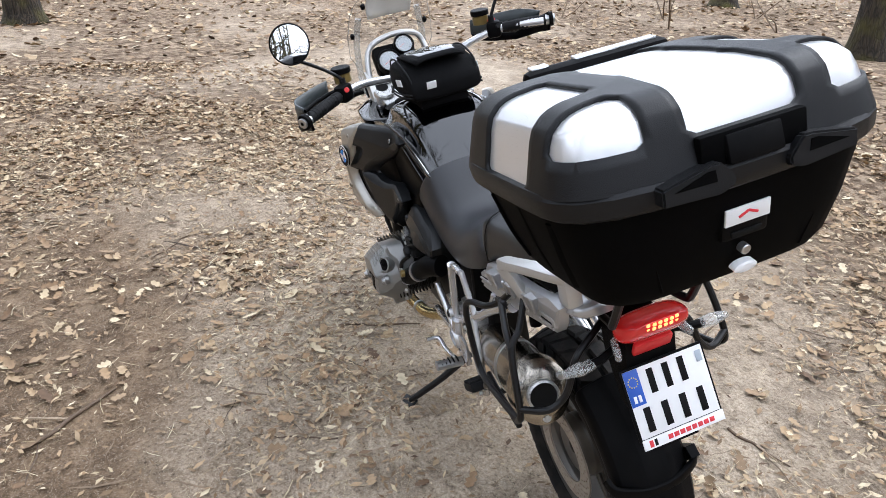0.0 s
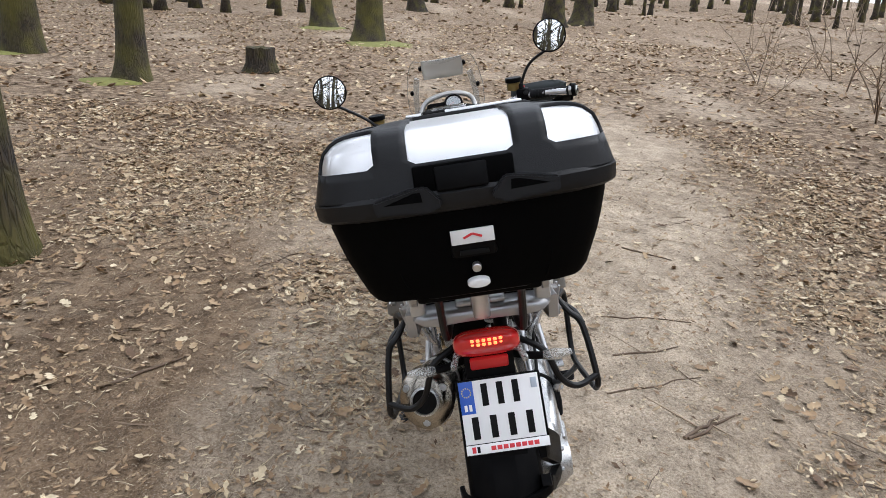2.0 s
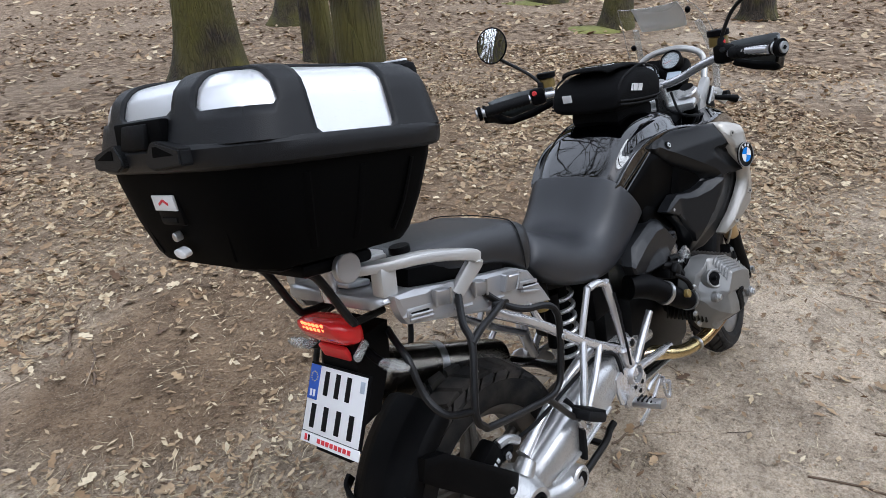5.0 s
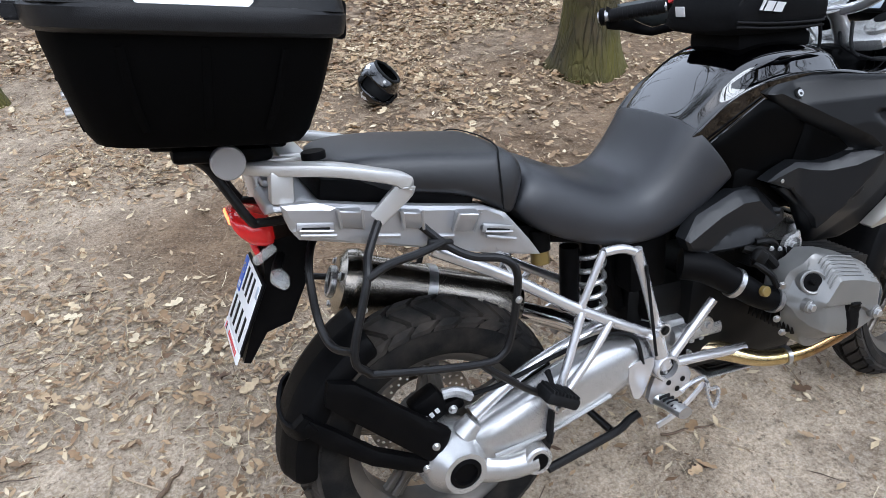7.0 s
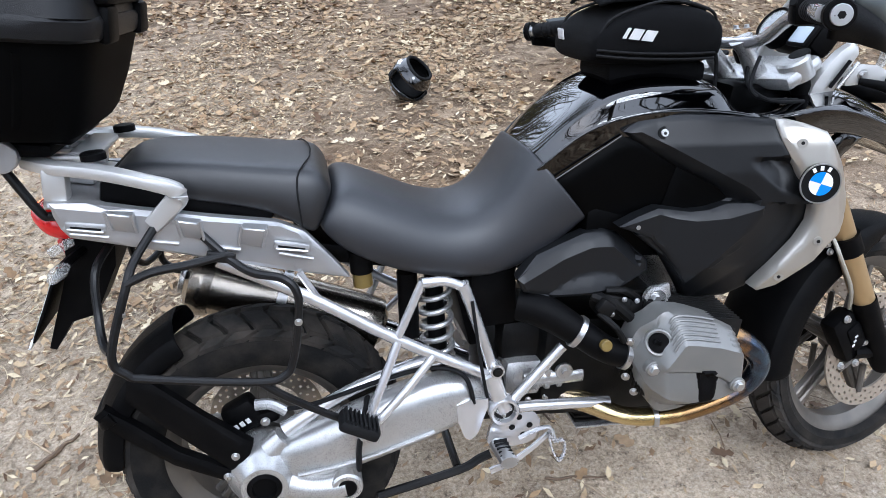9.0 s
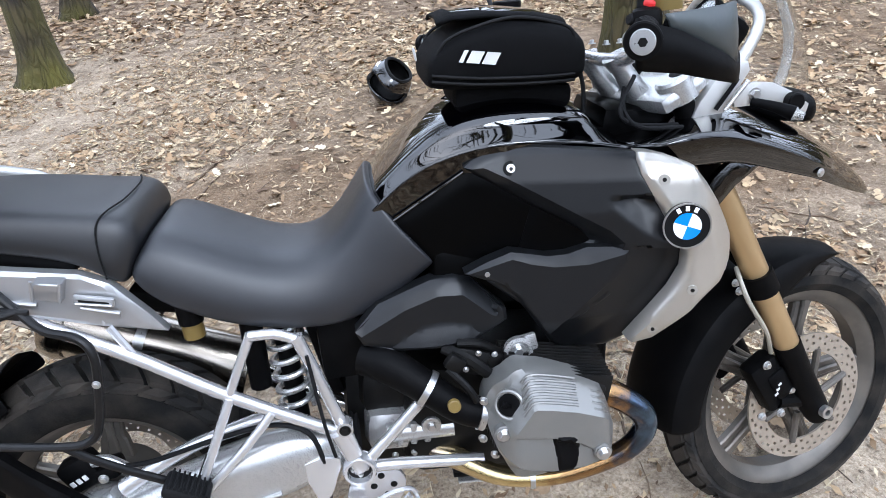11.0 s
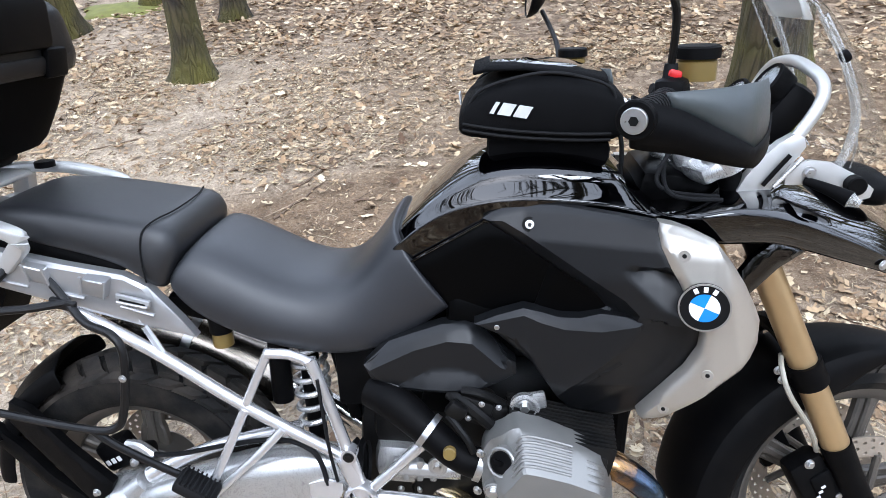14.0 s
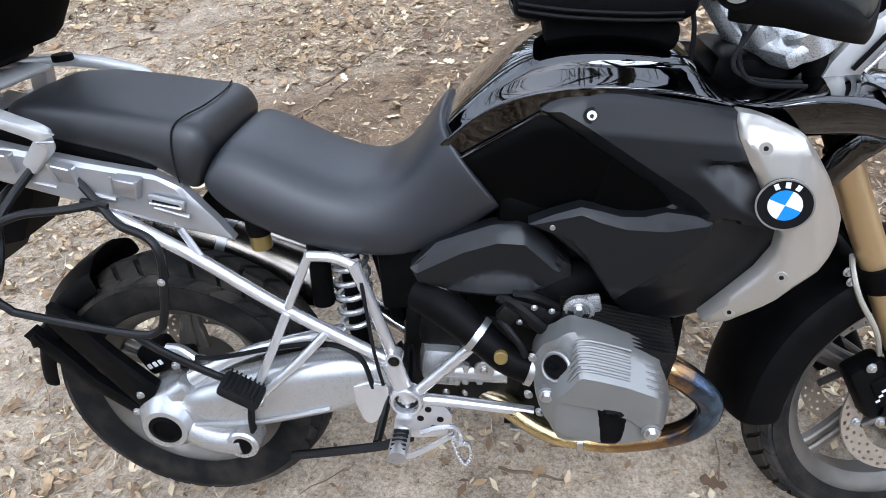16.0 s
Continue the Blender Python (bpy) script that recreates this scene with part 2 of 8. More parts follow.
def island_material(name, colours, rough=0.75, scale=60):
    """Each loose piece takes a colour of its own, with veins and blotches."""
    m = bpy.data.materials.new(name)
    m.use_nodes = True
    n, l = m.node_tree.nodes, m.node_tree.links
    b = n["Principled BSDF"]
    geo, ramp, tc, no, mx = (n.new(k) for k in ("ShaderNodeNewGeometry", "ShaderNodeValToRGB", "ShaderNodeTexCoord", "ShaderNodeTexNoise", "ShaderNodeMix"))
    l.new(geo.outputs["Random Per Island"], ramp.inputs["Fac"])
    e = ramp.color_ramp.elements
    e[0].color, e[1].color = (*colours[0], 1), (*colours[-1], 1)
    for i, c in enumerate(colours[1:-1], 1):
        e.new(i / (len(colours) - 1)).color = (*c, 1)
    no.inputs["Scale"].default_value, no.inputs["Detail"].default_value = scale, 4
    l.new(tc.outputs["Object"], no.inputs["Vector"])
    mx.data_type, mx.blend_type = "RGBA", "MULTIPLY"
    mx.inputs["Factor"].default_value = 0.5
    l.new(ramp.outputs["Color"], mx.inputs["A"])
    l.new(no.outputs["Color"], mx.inputs["B"])
    gm = n.new("ShaderNodeMix")
    gm.data_type, gm.blend_type = "RGBA", "MIX"
    gm.inputs["Factor"].default_value = 0.3
    l.new(ramp.outputs["Color"], gm.inputs["A"])
    cr = n.new("ShaderNodeMapRange")
    l.new(no.outputs["Fac"], cr.inputs["Value"])
    cr.inputs["To Min"].default_value, cr.inputs["To Max"].default_value = 0.55, 1.35
    vm = n.new("ShaderNodeVectorMath")
    vm.operation = "SCALE"
    l.new(ramp.outputs["Color"], vm.inputs[0])
    l.new(cr.outputs["Result"], vm.inputs["Scale"])
    l.new(vm.outputs["Vector"], b.inputs["Base Color"])
    b.inputs["Roughness"].default_value = rough
    return m


LEAF = island_material("dry_oak_leaf", [(0.083, 0.045, 0.0225), (0.225, 0.139, 0.071), (0.346, 0.230, 0.123), (0.430, 0.312, 0.181), (0.163, 0.103, 0.053), (0.306, 0.206, 0.116), (0.505, 0.395, 0.245), (0.65, 0.55, 0.375)])
STRAW = island_material("dry_straw", [(0.204, 0.1326, 0.072), (0.408, 0.3162, 0.18), (0.561, 0.459, 0.288), (0.6936, 0.612, 0.423)])
TWIG = island_material("dead_twig", [(0.05, 0.034, 0.022), (0.12, 0.08, 0.05), (0.22, 0.155, 0.1), (0.4, 0.31, 0.21)])


def soil_material():
    m = bpy.data.materials.new("packed_forest_soil")
    m.use_nodes = True
    n, l = m.node_tree.nodes, m.node_tree.links
    b = n["Principled BSDF"]
    tc = n.new("ShaderNodeTexCoord")

    def noise_at(scale, detail=6, rough=0.6):
        t = n.new("ShaderNodeTexNoise")
        t.inputs["Scale"].default_value, t.inputs["Detail"].default_value, t.inputs["Roughness"].default_value = scale, detail, rough
        l.new(tc.outputs["Object"], t.inputs["Vector"])
        return t

    def blend(fac, a, c, mode="MIX"):
        x = n.new("ShaderNodeMix")
        x.data_type, x.blend_type = "RGBA", mode
        for key, v in (("Factor", fac), ("A", a), ("B", c)):
            if isinstance(v, (tuple, float)):
                x.inputs[key].default_value = v
            else:
                l.new(v, x.inputs[key])
        return x.outputs["Result"]

    def ramp(src, lo, hi):
        r = n.new("ShaderNodeMapRange")
        r.inputs["From Min"].default_value, r.inputs["From Max"].default_value = lo, hi
        l.new(src, r.inputs["Value"])
        return r.outputs["Result"]

    big, mid, fine = noise_at(0.8, 4), noise_at(7, 8, 0.7), noise_at(90, 6, 0.7)
    at = n.new("ShaderNodeAttribute")
    at.attribute_name = "litter"
    dirt = blend(ramp(big.outputs["Fac"], 0.35, 0.65), (0.56, 0.455, 0.335, 1), (0.74, 0.615, 0.465, 1))
    dirt = blend(ramp(mid.outputs["Fac"], 0.36, 0.6), blend(0.5, dirt, (0.12, 0.09, 0.062, 1)), dirt)
    grit = noise_at(38, 8, 0.75)
    tracks = noise_at(2.3, 5, 0.6)
    dirt = blend(ramp(tracks.outputs["Fac"], 0.5, 0.62), dirt, blend(0.3, dirt, (0.14, 0.105, 0.07, 1)))
    dirt = blend(ramp(grit.outputs["Fac"], 0.52, 0.72), dirt, (0.58, 0.5, 0.41, 1))
    dirt = blend(ramp(grit.outputs["Fac"], 0.46, 0.3), dirt, (0.1, 0.08, 0.06, 1))
    # this attribute puts the woods' shade, besides dark humus, into the soil colour
    shaded_soil = n.new("ShaderNodeAttribute")
    shaded_soil.attribute_name = "shade_humus"
    dirt = blend(shaded_soil.outputs["Fac"], dirt, blend(1.0, dirt, (0.44, 0.375, 0.315, 1), "MULTIPLY"))
    duff = blend(ramp(mid.outputs["Fac"], 0.35, 0.65), (0.08, 0.051, 0.03, 1), (0.24, 0.168, 0.108, 1))
    vo = n.new("ShaderNodeTexVoronoi")
    vo.inputs["Scale"].default_value = 16
    vo.inputs["Randomness"].default_value = 1.0
    wob = n.new("ShaderNodeVectorMath")
    wob.operation = "MULTIPLY_ADD"
    l.new(fine.outputs["Color"], wob.inputs[0])
    wob.inputs[1].default_value = (0.06, 0.06, 0.06)
    l.new(tc.outputs["Object"], wob.inputs[2])
    l.new(wob.outputs["Vector"], vo.inputs["Vector"])
    hsv = n.new("ShaderNodeSeparateColor")
    l.new(vo.outputs["Color"], hsv.inputs["Color"])
    leafy = blend(hsv.outputs["Red"], (0.105, 0.067, 0.04, 1), (0.44, 0.338, 0.232, 1))
    duff = blend(ramp(hsv.outputs["Green"], 0.25, 0.35), duff, leafy)
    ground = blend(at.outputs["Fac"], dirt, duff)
    ground = blend(ramp(fine.outputs["Fac"], 0.38, 0.6), blend(1.0, ground, (0.6, 0.57, 0.54, 1), "MULTIPLY"), ground)
    speck = noise_at(210, 3, 0.6)
    ground = blend(ramp(speck.outputs["Fac"], 0.58, 0.66), ground, blend(0.3, ground, (0.75, 0.67, 0.56, 1)))
    ground = blend(ramp(speck.outputs["Fac"], 0.42, 0.34), ground, blend(0.32, ground, (0.07, 0.05, 0.035, 1)))
    l.new(ground, b.inputs["Base Color"])
    b.inputs["Roughness"].default_value = 0.95
    b.inputs["Specular IOR Level"].default_value = 0.15
    bp, bp2 = n.new("ShaderNodeBump"), n.new("ShaderNodeBump")
    bp.inputs["Strength"].default_value, bp.inputs["Distance"].default_value = 0.9, 0.04
    bp2.inputs["Strength"].default_value, bp2.inputs["Distance"].default_value = 0.8, 0.012
    l.new(mid.outputs["Fac"], bp.inputs["Height"])
    l.new(fine.outputs["Fac"], bp2.inputs["Height"])
    l.new(bp.outputs["Normal"], bp2.inputs["Normal"])
    l.new(bp2.outputs["Normal"], b.inputs["Normal"])
    return m


SOIL = soil_material()
MOSS = mat("moss_cushion", (0.16, 0.16, 0.035), 0.9, var=0.5, scale=12, bump=0.8, bump_scale=120)


# ---- shaping helpers ----
def smooth_line(pts, n=6, closed=False):
    """A Catmull-Rom line through pts, n steps a span."""
    p = [Vector(q) for q in pts]
    out, k = [], len(p)
    for i in range(k if closed else k - 1):
        if closed:
            a, b, c, d = p[i - 1], p[i], p[(i + 1) % k], p[(i + 2) % k]
        else:
            a, b, c, d = p[max(i - 1, 0)], p[i], p[i + 1], p[min(i + 2, k - 1)]
        for j in range(n):
            t = j / n
            out.append(0.5 * (2 * b + (c - a) * t + (2 * a - 5 * b + 4 * c - d) * t * t + (3 * b - a - 3 * c + d) * t ** 3))
    if not closed:
        out.append(p[-1])
    return out


def skin(bm, rings, closed_ring=True, caps=True, creases=None):
    """Faces between rings of points. creases: how sharp the long edges at some places of the ring stay."""
    vs = [[bm.verts.new(p) for p in r] for r in rings]
    k = len(vs[0])
    for a, b in zip(vs, vs[1:]):
        for i in range(k if closed_ring else k - 1):
            j = (i + 1) % k
            bm.faces.new((a[i], a[j], b[j], b[i]))
    if caps and closed_ring:
        bm.faces.new(list(reversed(vs[0])))
        bm.faces.new(vs[-1])
    if creases:
        layer = bm.edges.layers.float.new("crease_edge")
        for a, b in zip(vs, vs[1:]):
            for i, sharp in creases.items():
                bm.edges.get((a[i], b[i]))[layer] = sharp
    return bm


def tube(pts, r, seg=10, n=5, bm=None, flat=1.0, straight=False):
    """A round bar along pts. r: one radius, or one for each point."""
    bm = bm or bmesh.new()
    line = [Vector(p) for p in pts] if straight else smooth_line(pts, n)
    rr = [r] * len(line)
    if isinstance(r, (list, tuple)):
        rr = [float(np.interp(i / (len(line) - 1) * (len(r) - 1), range(len(r)), r)) for i in range(len(line))]
    side, rings = None, []
    for i, p in enumerate(line):
        d = (line[min(i + 1, len(line) - 1)] - line[max(i - 1, 0)]).normalized()
        if side is None:
            side = d.cross(Vector((0, 0, 1)) if abs(d.z) < 0.9 else Vector((0, 1, 0))).normalized()
        side = (side - d * side.dot(d)).normalized()
        up = side.cross(d)
        rings.append([p + (side * math.cos(a) * flat + up * math.sin(a)) * rr[i] for a in [math.tau * j / seg for j in range(seg)]])
    return skin(bm, rings)


def bar(pts, wide, tall, n=5, soft=0.006):
    """A flat-sided bar with rounded corners along pts; its width lies level, its height square to it."""
    line = smooth_line(pts, n)
    k, rings = len(line) - 1, []
    for i, p in enumerate(line):
        d = (line[min(i + 1, k)] - line[max(i - 1, 0)]).normalized()
        side = d.cross(Vector((0, 0, 1)))
        side = (side if side.length > 0.05 else Vector((0, 1, 0))).normalized()
        up = side.cross(d)
        share = i / k * (len(wide) - 1)
        w, h = (float(np.interp(share, range(len(q)), q)) / 2 for q in (wide, tall))
        c = min(soft, w * 0.6, h * 0.6)
        rings.append([p + side * a + up * b for a, b in ((w, h - c), (w - c * 0.3, h - c * 0.3), (w - c, h), (c - w, h), (c * 0.3 - w, h - c * 0.3), (-w, h - c), (-w, c - h), (c * 0.3 - w, c * 0.3 - h), (c - w, -h), (w - c, -h), (w - c * 0.3, c * 0.3 - h), (w, c - h))])
    return skin(bmesh.new(), rings)


def turned(profile, centre, axis="Y", seg=48, bm=None, m=None):
    """A body of revolution: profile of (radius, along) about an axis through centre."""
    bm = bm or bmesh.new()
    rings = []
    for a in [math.tau * j / seg for j in range(seg)]:
        c, s = math.cos(a), math.sin(a)
        ring = []
        for r, h in profile:
            v = {"Y": Vector((r * c, h, r * s)), "X": Vector((h, r * c, r * s)), "Z": Vector((r * c, r * s, h))}[axis]
            ring.append((m @ v if m else v) + Vector(centre))
        rings.append(ring)
    rings.append(rings[0])
    vs = [[bm.verts.new(p) for p in r] for r in rings[:-1]]
    k = len(profile)
    for i in range(seg):
        a, b = vs[i], vs[(i + 1) % seg]
        for j in range(k - 1):
            if profile[j][0] < 1e-6 and profile[j + 1][0] < 1e-6:
                continue
            bm.faces.new((a[j], a[j + 1], b[j + 1], b[j]))
    bmesh.ops.remove_doubles(bm, verts=bm.verts[:], dist=1e-6)
    bmesh.ops.recalc_face_normals(bm, faces=bm.faces[:])
    return bm


def disc(centre, normal, r, h, seg=24, bm=None, bevel=0.15):
    """A short round pin with a softened rim, its base at centre, rising along normal."""
    q = Vector(normal).to_track_quat("Z", "Y").to_matrix().to_4x4()
    e = min(r, h) * bevel
    return turned([(0, 0), (r, 0), (r, h - e), (r - e, h), (0, h)], centre, "Z", seg, bm, q)


def block(size, centre, turn=(0, 0, 0), bevel=0.004, bm=None, m=None):
    """A box with rounded edges."""
    b2 = bmesh.new()
    bmesh.ops.create_cube(b2, size=1)
    bmesh.ops.scale(b2, verts=b2.verts, vec=size)
    if bevel:
        bmesh.ops.bevel(b2, geom=b2.edges[:], offset=min(bevel, min(size) * 0.45), segments=2, affect="EDGES", profile=0.5)
    b2.transform((m or Matrix()) @ pose(*centre, *turn))
    return merge(bm, b2)


def merge(bm, other):
    if bm is None:
        return other
    me = bpy.data.meshes.new("tmp")
    other.to_mesh(me)
    bm.from_mesh(me)
    bpy.data.meshes.remove(me)
    other.free()
    return bm


def mirrored(bm, dx=0.0):
    """A copy of bm on the other side of the centre plane."""
    b2 = bm.copy()
    b2.transform(Matrix.Translation((dx, 0, 0)) @ Matrix.Diagonal((1, -1, 1, 1)))
    bmesh.ops.reverse_faces(b2, faces=b2.faces[:])
    return b2


def inside(p, poly):
    c = False
    for (x1, y1), (x2, y2) in zip(poly, poly[1:] + poly[:1]):
        if (y1 > p[1]) != (y2 > p[1]) and p[0] < (x2 - x1) * (p[1] - y1) / (y2 - y1) + x1:
            c = not c
    return c


def edge_dist(p, poly):
    best = 9.0
    for (x1, y1), (x2, y2) in zip(poly, poly[1:] + poly[:1]):
        dx, dy = x2 - x1, y2 - y1
        t = max(0, min(1, ((p[0] - x1) * dx + (p[1] - y1) * dy) / (dx * dx + dy * dy + 1e-12)))
        best = min(best, math.hypot(p[0] - x1 - t * dx, p[1] - y1 - t * dy))
    return best


def panel(outline, depth, thick=0.012, step=0.014, crown=0.012, rim=0.03, soft=3, relief=None, folds=()):
    """A shaped panel on the right side. outline in (x, z); depth(x, z): how far it stands from the centre plane."""
    poly = [(v.x, v.y) for v in smooth_line([(x, z, 0) for x, z in outline], soft, True)] if soft > 1 else list(outline)
    pts, edges = list(poly), [(i, (i + 1) % len(poly)) for i in range(len(poly))]
    xs, zs = [p[0] for p in poly], [p[1] for p in poly]
    for fold in folds:
        line = [p for p in fold if inside(p, poly) and edge_dist(p, poly) > step * 0.3]
        edges += [(len(pts) + i, len(pts) + i + 1) for i in range(len(line) - 1)]
        pts += line
    fixed = pts[len(poly):]
    row, z = 0, min(zs)
    while z < max(zs):
        x = min(xs) + (step / 2 if row % 2 else 0)
        while x < max(xs):
            if inside((x, z), poly) and edge_dist((x, z), poly) > step * 0.4 and all(abs(x - p[0]) + abs(z - p[1]) > step * 0.7 for p in fixed):
                pts.append((x, z))
            x += step
        z += step * 0.87
        row += 1
    vs, _, fs, *_ = geometry.delaunay_2d_cdt([Vector(p) for p in pts], edges, [], 1, 1e-6)
    bm = bmesh.new()
    made = []
    for v in vs:
        d = edge_dist((v.x, v.y), poly)
        lift = crown * (1 - max(0, 1 - d / rim) ** 2) + (relief(v.x, v.y) if relief else 0)
        made.append(bm.verts.new((v.x, -(depth(v.x, v.y) + lift), v.y)))
    for f in fs:
        try:
            bm.faces.new([made[i] for i in f])
        except ValueError:
            pass
    bmesh.ops.recalc_face_normals(bm, faces=bm.faces[:])
    if sum(f.normal.y for f in bm.faces) > 0:
        bmesh.ops.reverse_faces(bm, faces=bm.faces[:])
    front = bm.faces[:]
    back = bmesh.ops.extrude_face_region(bm, geom=front)
    for g in back["geom"]:
        if isinstance(g, bmesh.types.BMVert):
            g.co.y = g.co.y
    for f in front:
        f.normal_flip()
    for v in {v for f in front for v in f.verts}:
        v.co.y += thick
    bmesh.ops.recalc_face_normals(bm, faces=bm.faces[:])
    return bm


def finish(name, bm, material, parent=None, label="", smooth=35, subsurf=0, solid=0.0):
    me = bpy.data.meshes.new(name)
    bm.to_mesh(me)
    bm.free()
    me.materials.append(material)
    me.polygons.foreach_set("use_smooth", [True] * len(me.polygons))
    if smooth:
        me.set_sharp_from_angle(angle=radians(smooth))
    ob = new(name, me)
    ob.parent = parent
    if solid:
        md = ob.modifiers.new("thickness", "SOLIDIFY")
        md.thickness, md.offset = solid, -1
    if subsurf:
        md = ob.modifiers.new("soft", "SUBSURF")
        md.levels = md.render_levels = subsurf
    if label:
        ob["label"] = label
    return ob


def part(name, bm, material, parent, label="", **kw):
    return finish(name, bm, material, parent, label, **kw)


def holder(name, m, label, category):
    ob = new(name)
    ob.empty_display_size = 0.1
    ob.matrix_world = m
    return tagged(ob, label, category)


def pair(name, bm, material, parent, label="", dx=0.0, **kw):
    """The same part on both sides."""
    other = mirrored(bm, dx)
    return part(name, bm, material, parent, label, **kw), part(name, other, material, parent, label, **kw)


# ---- ground, path, leaf litter: shared shape of the land ----
def path_share(x, y):
    """1 on the trodden, bare path, 0 in the deep leaf litter."""
    yc = 0.65 - 0.62 * max(-1.0, min(x, 2.2)) - 0.24 * max(0.0, x - 2.2)
    half = 1.7 - 0.18 * max(-1.5, min(x, 2.6)) if x < 2.6 else max(0.6, 1.23 - 0.07 * (x - 2.6))
    d = abs(y - yc + 0.35 * noise.noise((x * 0.9, y * 0.9, 3.1))) / half
    s = 1 - max(0.0, min(1.0, (d - 0.55) / 0.95))
    s *= max(0.0, min(1.0, (11 - x) / 5))
    patch = max(0.0, min(1.0, (noise.noise((x * 0.55, y * 0.55, 8.7)) - 0.15) * 2.4)) * 0.7
    bare = 0.75 * max(0.0, min(1.0, 1.6 - math.hypot((x + 1.1) / 1.6, (y - 3.0) / 1.5) + 0.3 * noise.noise((x * 1.1, y * 1.1, 4.4))))
    return max(s, patch, bare)


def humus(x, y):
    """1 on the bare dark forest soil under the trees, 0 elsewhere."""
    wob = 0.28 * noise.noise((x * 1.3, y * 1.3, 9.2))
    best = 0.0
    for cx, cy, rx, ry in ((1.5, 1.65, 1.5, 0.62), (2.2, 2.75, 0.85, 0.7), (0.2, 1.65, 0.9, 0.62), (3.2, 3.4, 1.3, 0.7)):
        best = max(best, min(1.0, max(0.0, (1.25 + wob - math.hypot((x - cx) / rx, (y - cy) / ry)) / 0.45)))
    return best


def sandy(x, y):
    """1 on the clean sand of the path and under the motorcycle."""
    open_side = max(0.0, min(1.0, (-0.15 - y) / 0.5)) * max(0.0, min(1.0, (path_share(x, y) - 0.35) / 0.4))
    under = max(0.0, min(1.0, (1.15 - math.hypot((x - 0.8) / 1.1, (y + 0.05) / 0.5)) / 0.4))
    return max(open_side, under)


def land(x, y):
    """Height of the ground: level where the motorcycle stands, gently uneven farther off."""
    r = math.hypot(x - 0.6, y - 0.3)
    far = min(1.0, max(0.0, (r - 1.6) / 3.0))
    h = far * 0.05 * noise.noise((x * 0.35, y * 0.35, 0.0)) + min(1, max(0, (r - 9) / 20)) * 0.5 * noise.noise((x * 0.06, y * 0.06, 5.0))
    h += 0.022 * max(0.0, min(r, 220.0) - 30)
    h += 0.006 * noise.noise((x * 3.0, y * 3.0, 1.0))
    return h - 0.03 - 0.01 * math.exp(-((x - 1.5) ** 2 + (y - 0.06) ** 2) / 0.4)


def build_ground():
    """One sheet, fine near the motorcycle and coarse towards the horizon."""
    def axis_steps(c):
        s, out = 0.06, [0.0]
        while out[-1] < 900:
            out.append(out[-1] + s)
            if out[-1] > 3.5:
                s *= 1.16
        return [c - v for v in reversed(out[1:])] + [c + v for v in out]
    xs, ys = axis_steps(0.8), axis_steps(0.8)
    verts, share, shade_humus = [], [], []
    for y in ys:
        for x in xs:
            verts.append((x, y, land(x, y)))
            share.append((1 - path_share(x, y)) * (1 - 0.7 * humus(x, y)))
            # shade of the woods painted along the left side, joined with dark humus
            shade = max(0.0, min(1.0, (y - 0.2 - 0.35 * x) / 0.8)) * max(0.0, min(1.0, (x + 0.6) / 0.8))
            shade_humus.append(max(0.55 * shade, humus(x, y)) if abs(x) < 9 and abs(y) < 9 else 0.5 * shade)
    k = len(xs)
    faces = [(j * k + i, j * k + i + 1, (j + 1) * k + i + 1, (j + 1) * k + i) for j in range(len(ys) - 1) for i in range(k - 1)]
    me = bpy.data.meshes.new("ground")
    me.from_pydata(verts, [], faces)
    at = me.attributes.new("litter", "FLOAT", "POINT")
    at.data.foreach_set("value", share)
    shaded_soil = me.attributes.new("shade_humus", "FLOAT", "POINT")
    shaded_soil.data.foreach_set("value", shade_humus)
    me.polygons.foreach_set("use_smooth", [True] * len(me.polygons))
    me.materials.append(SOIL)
    return tagged(new("ground", me), "bare packed brown soil of a forest path among leaf litter", "ground", kind="structure")


build_ground()

# ---- motorcycle ----
LEAN = 11.8
BIKE_POSE = pose(0, 0, 0, -LEAN, 0, 0)
bike = holder("motorcycle", BIKE_POSE, "black and silver touring motorcycle leaning on its side stand", "motorcycle")
REAR, FRONT = Vector((0, 0, 0.288)), Vector((1.50, 0, 0.280))
STEER = radians(12)
RAKE = Vector((-0.42, 0, 0.9)).normalized()
HEAD = FRONT + RAKE * 0.8
TURN_BAR = Matrix.Translation(HEAD) @ Matrix.Rotation(STEER, 4, RAKE) @ Matrix.Translation(-HEAD)


def steered(bm):
    bm.transform(TURN_BAR)
    return bm


def tyre(c, R, w, rim_r):
    """Carcass with a rounded crown and raised lettering ridges on the wall."""
    p = [(rim_r, -w * 0.40), (rim_r + 0.012, -w * 0.46), (R - 0.055, -w * 0.5), (R - 0.035, -w * 0.485)]
    p += [(R - 0.007 - 0.03 * abs(math.sin(a)) ** 2.2, w * 0.47 * math.sin(a)) for a in [radians(d) for d in range(-80, 81, 16)]]
    p += [(R - 0.035, w * 0.485), (R - 0.055, w * 0.5), (rim_r + 0.012, w * 0.46), (rim_r, w * 0.40)]
    return turned(p, c, "Y", 72)


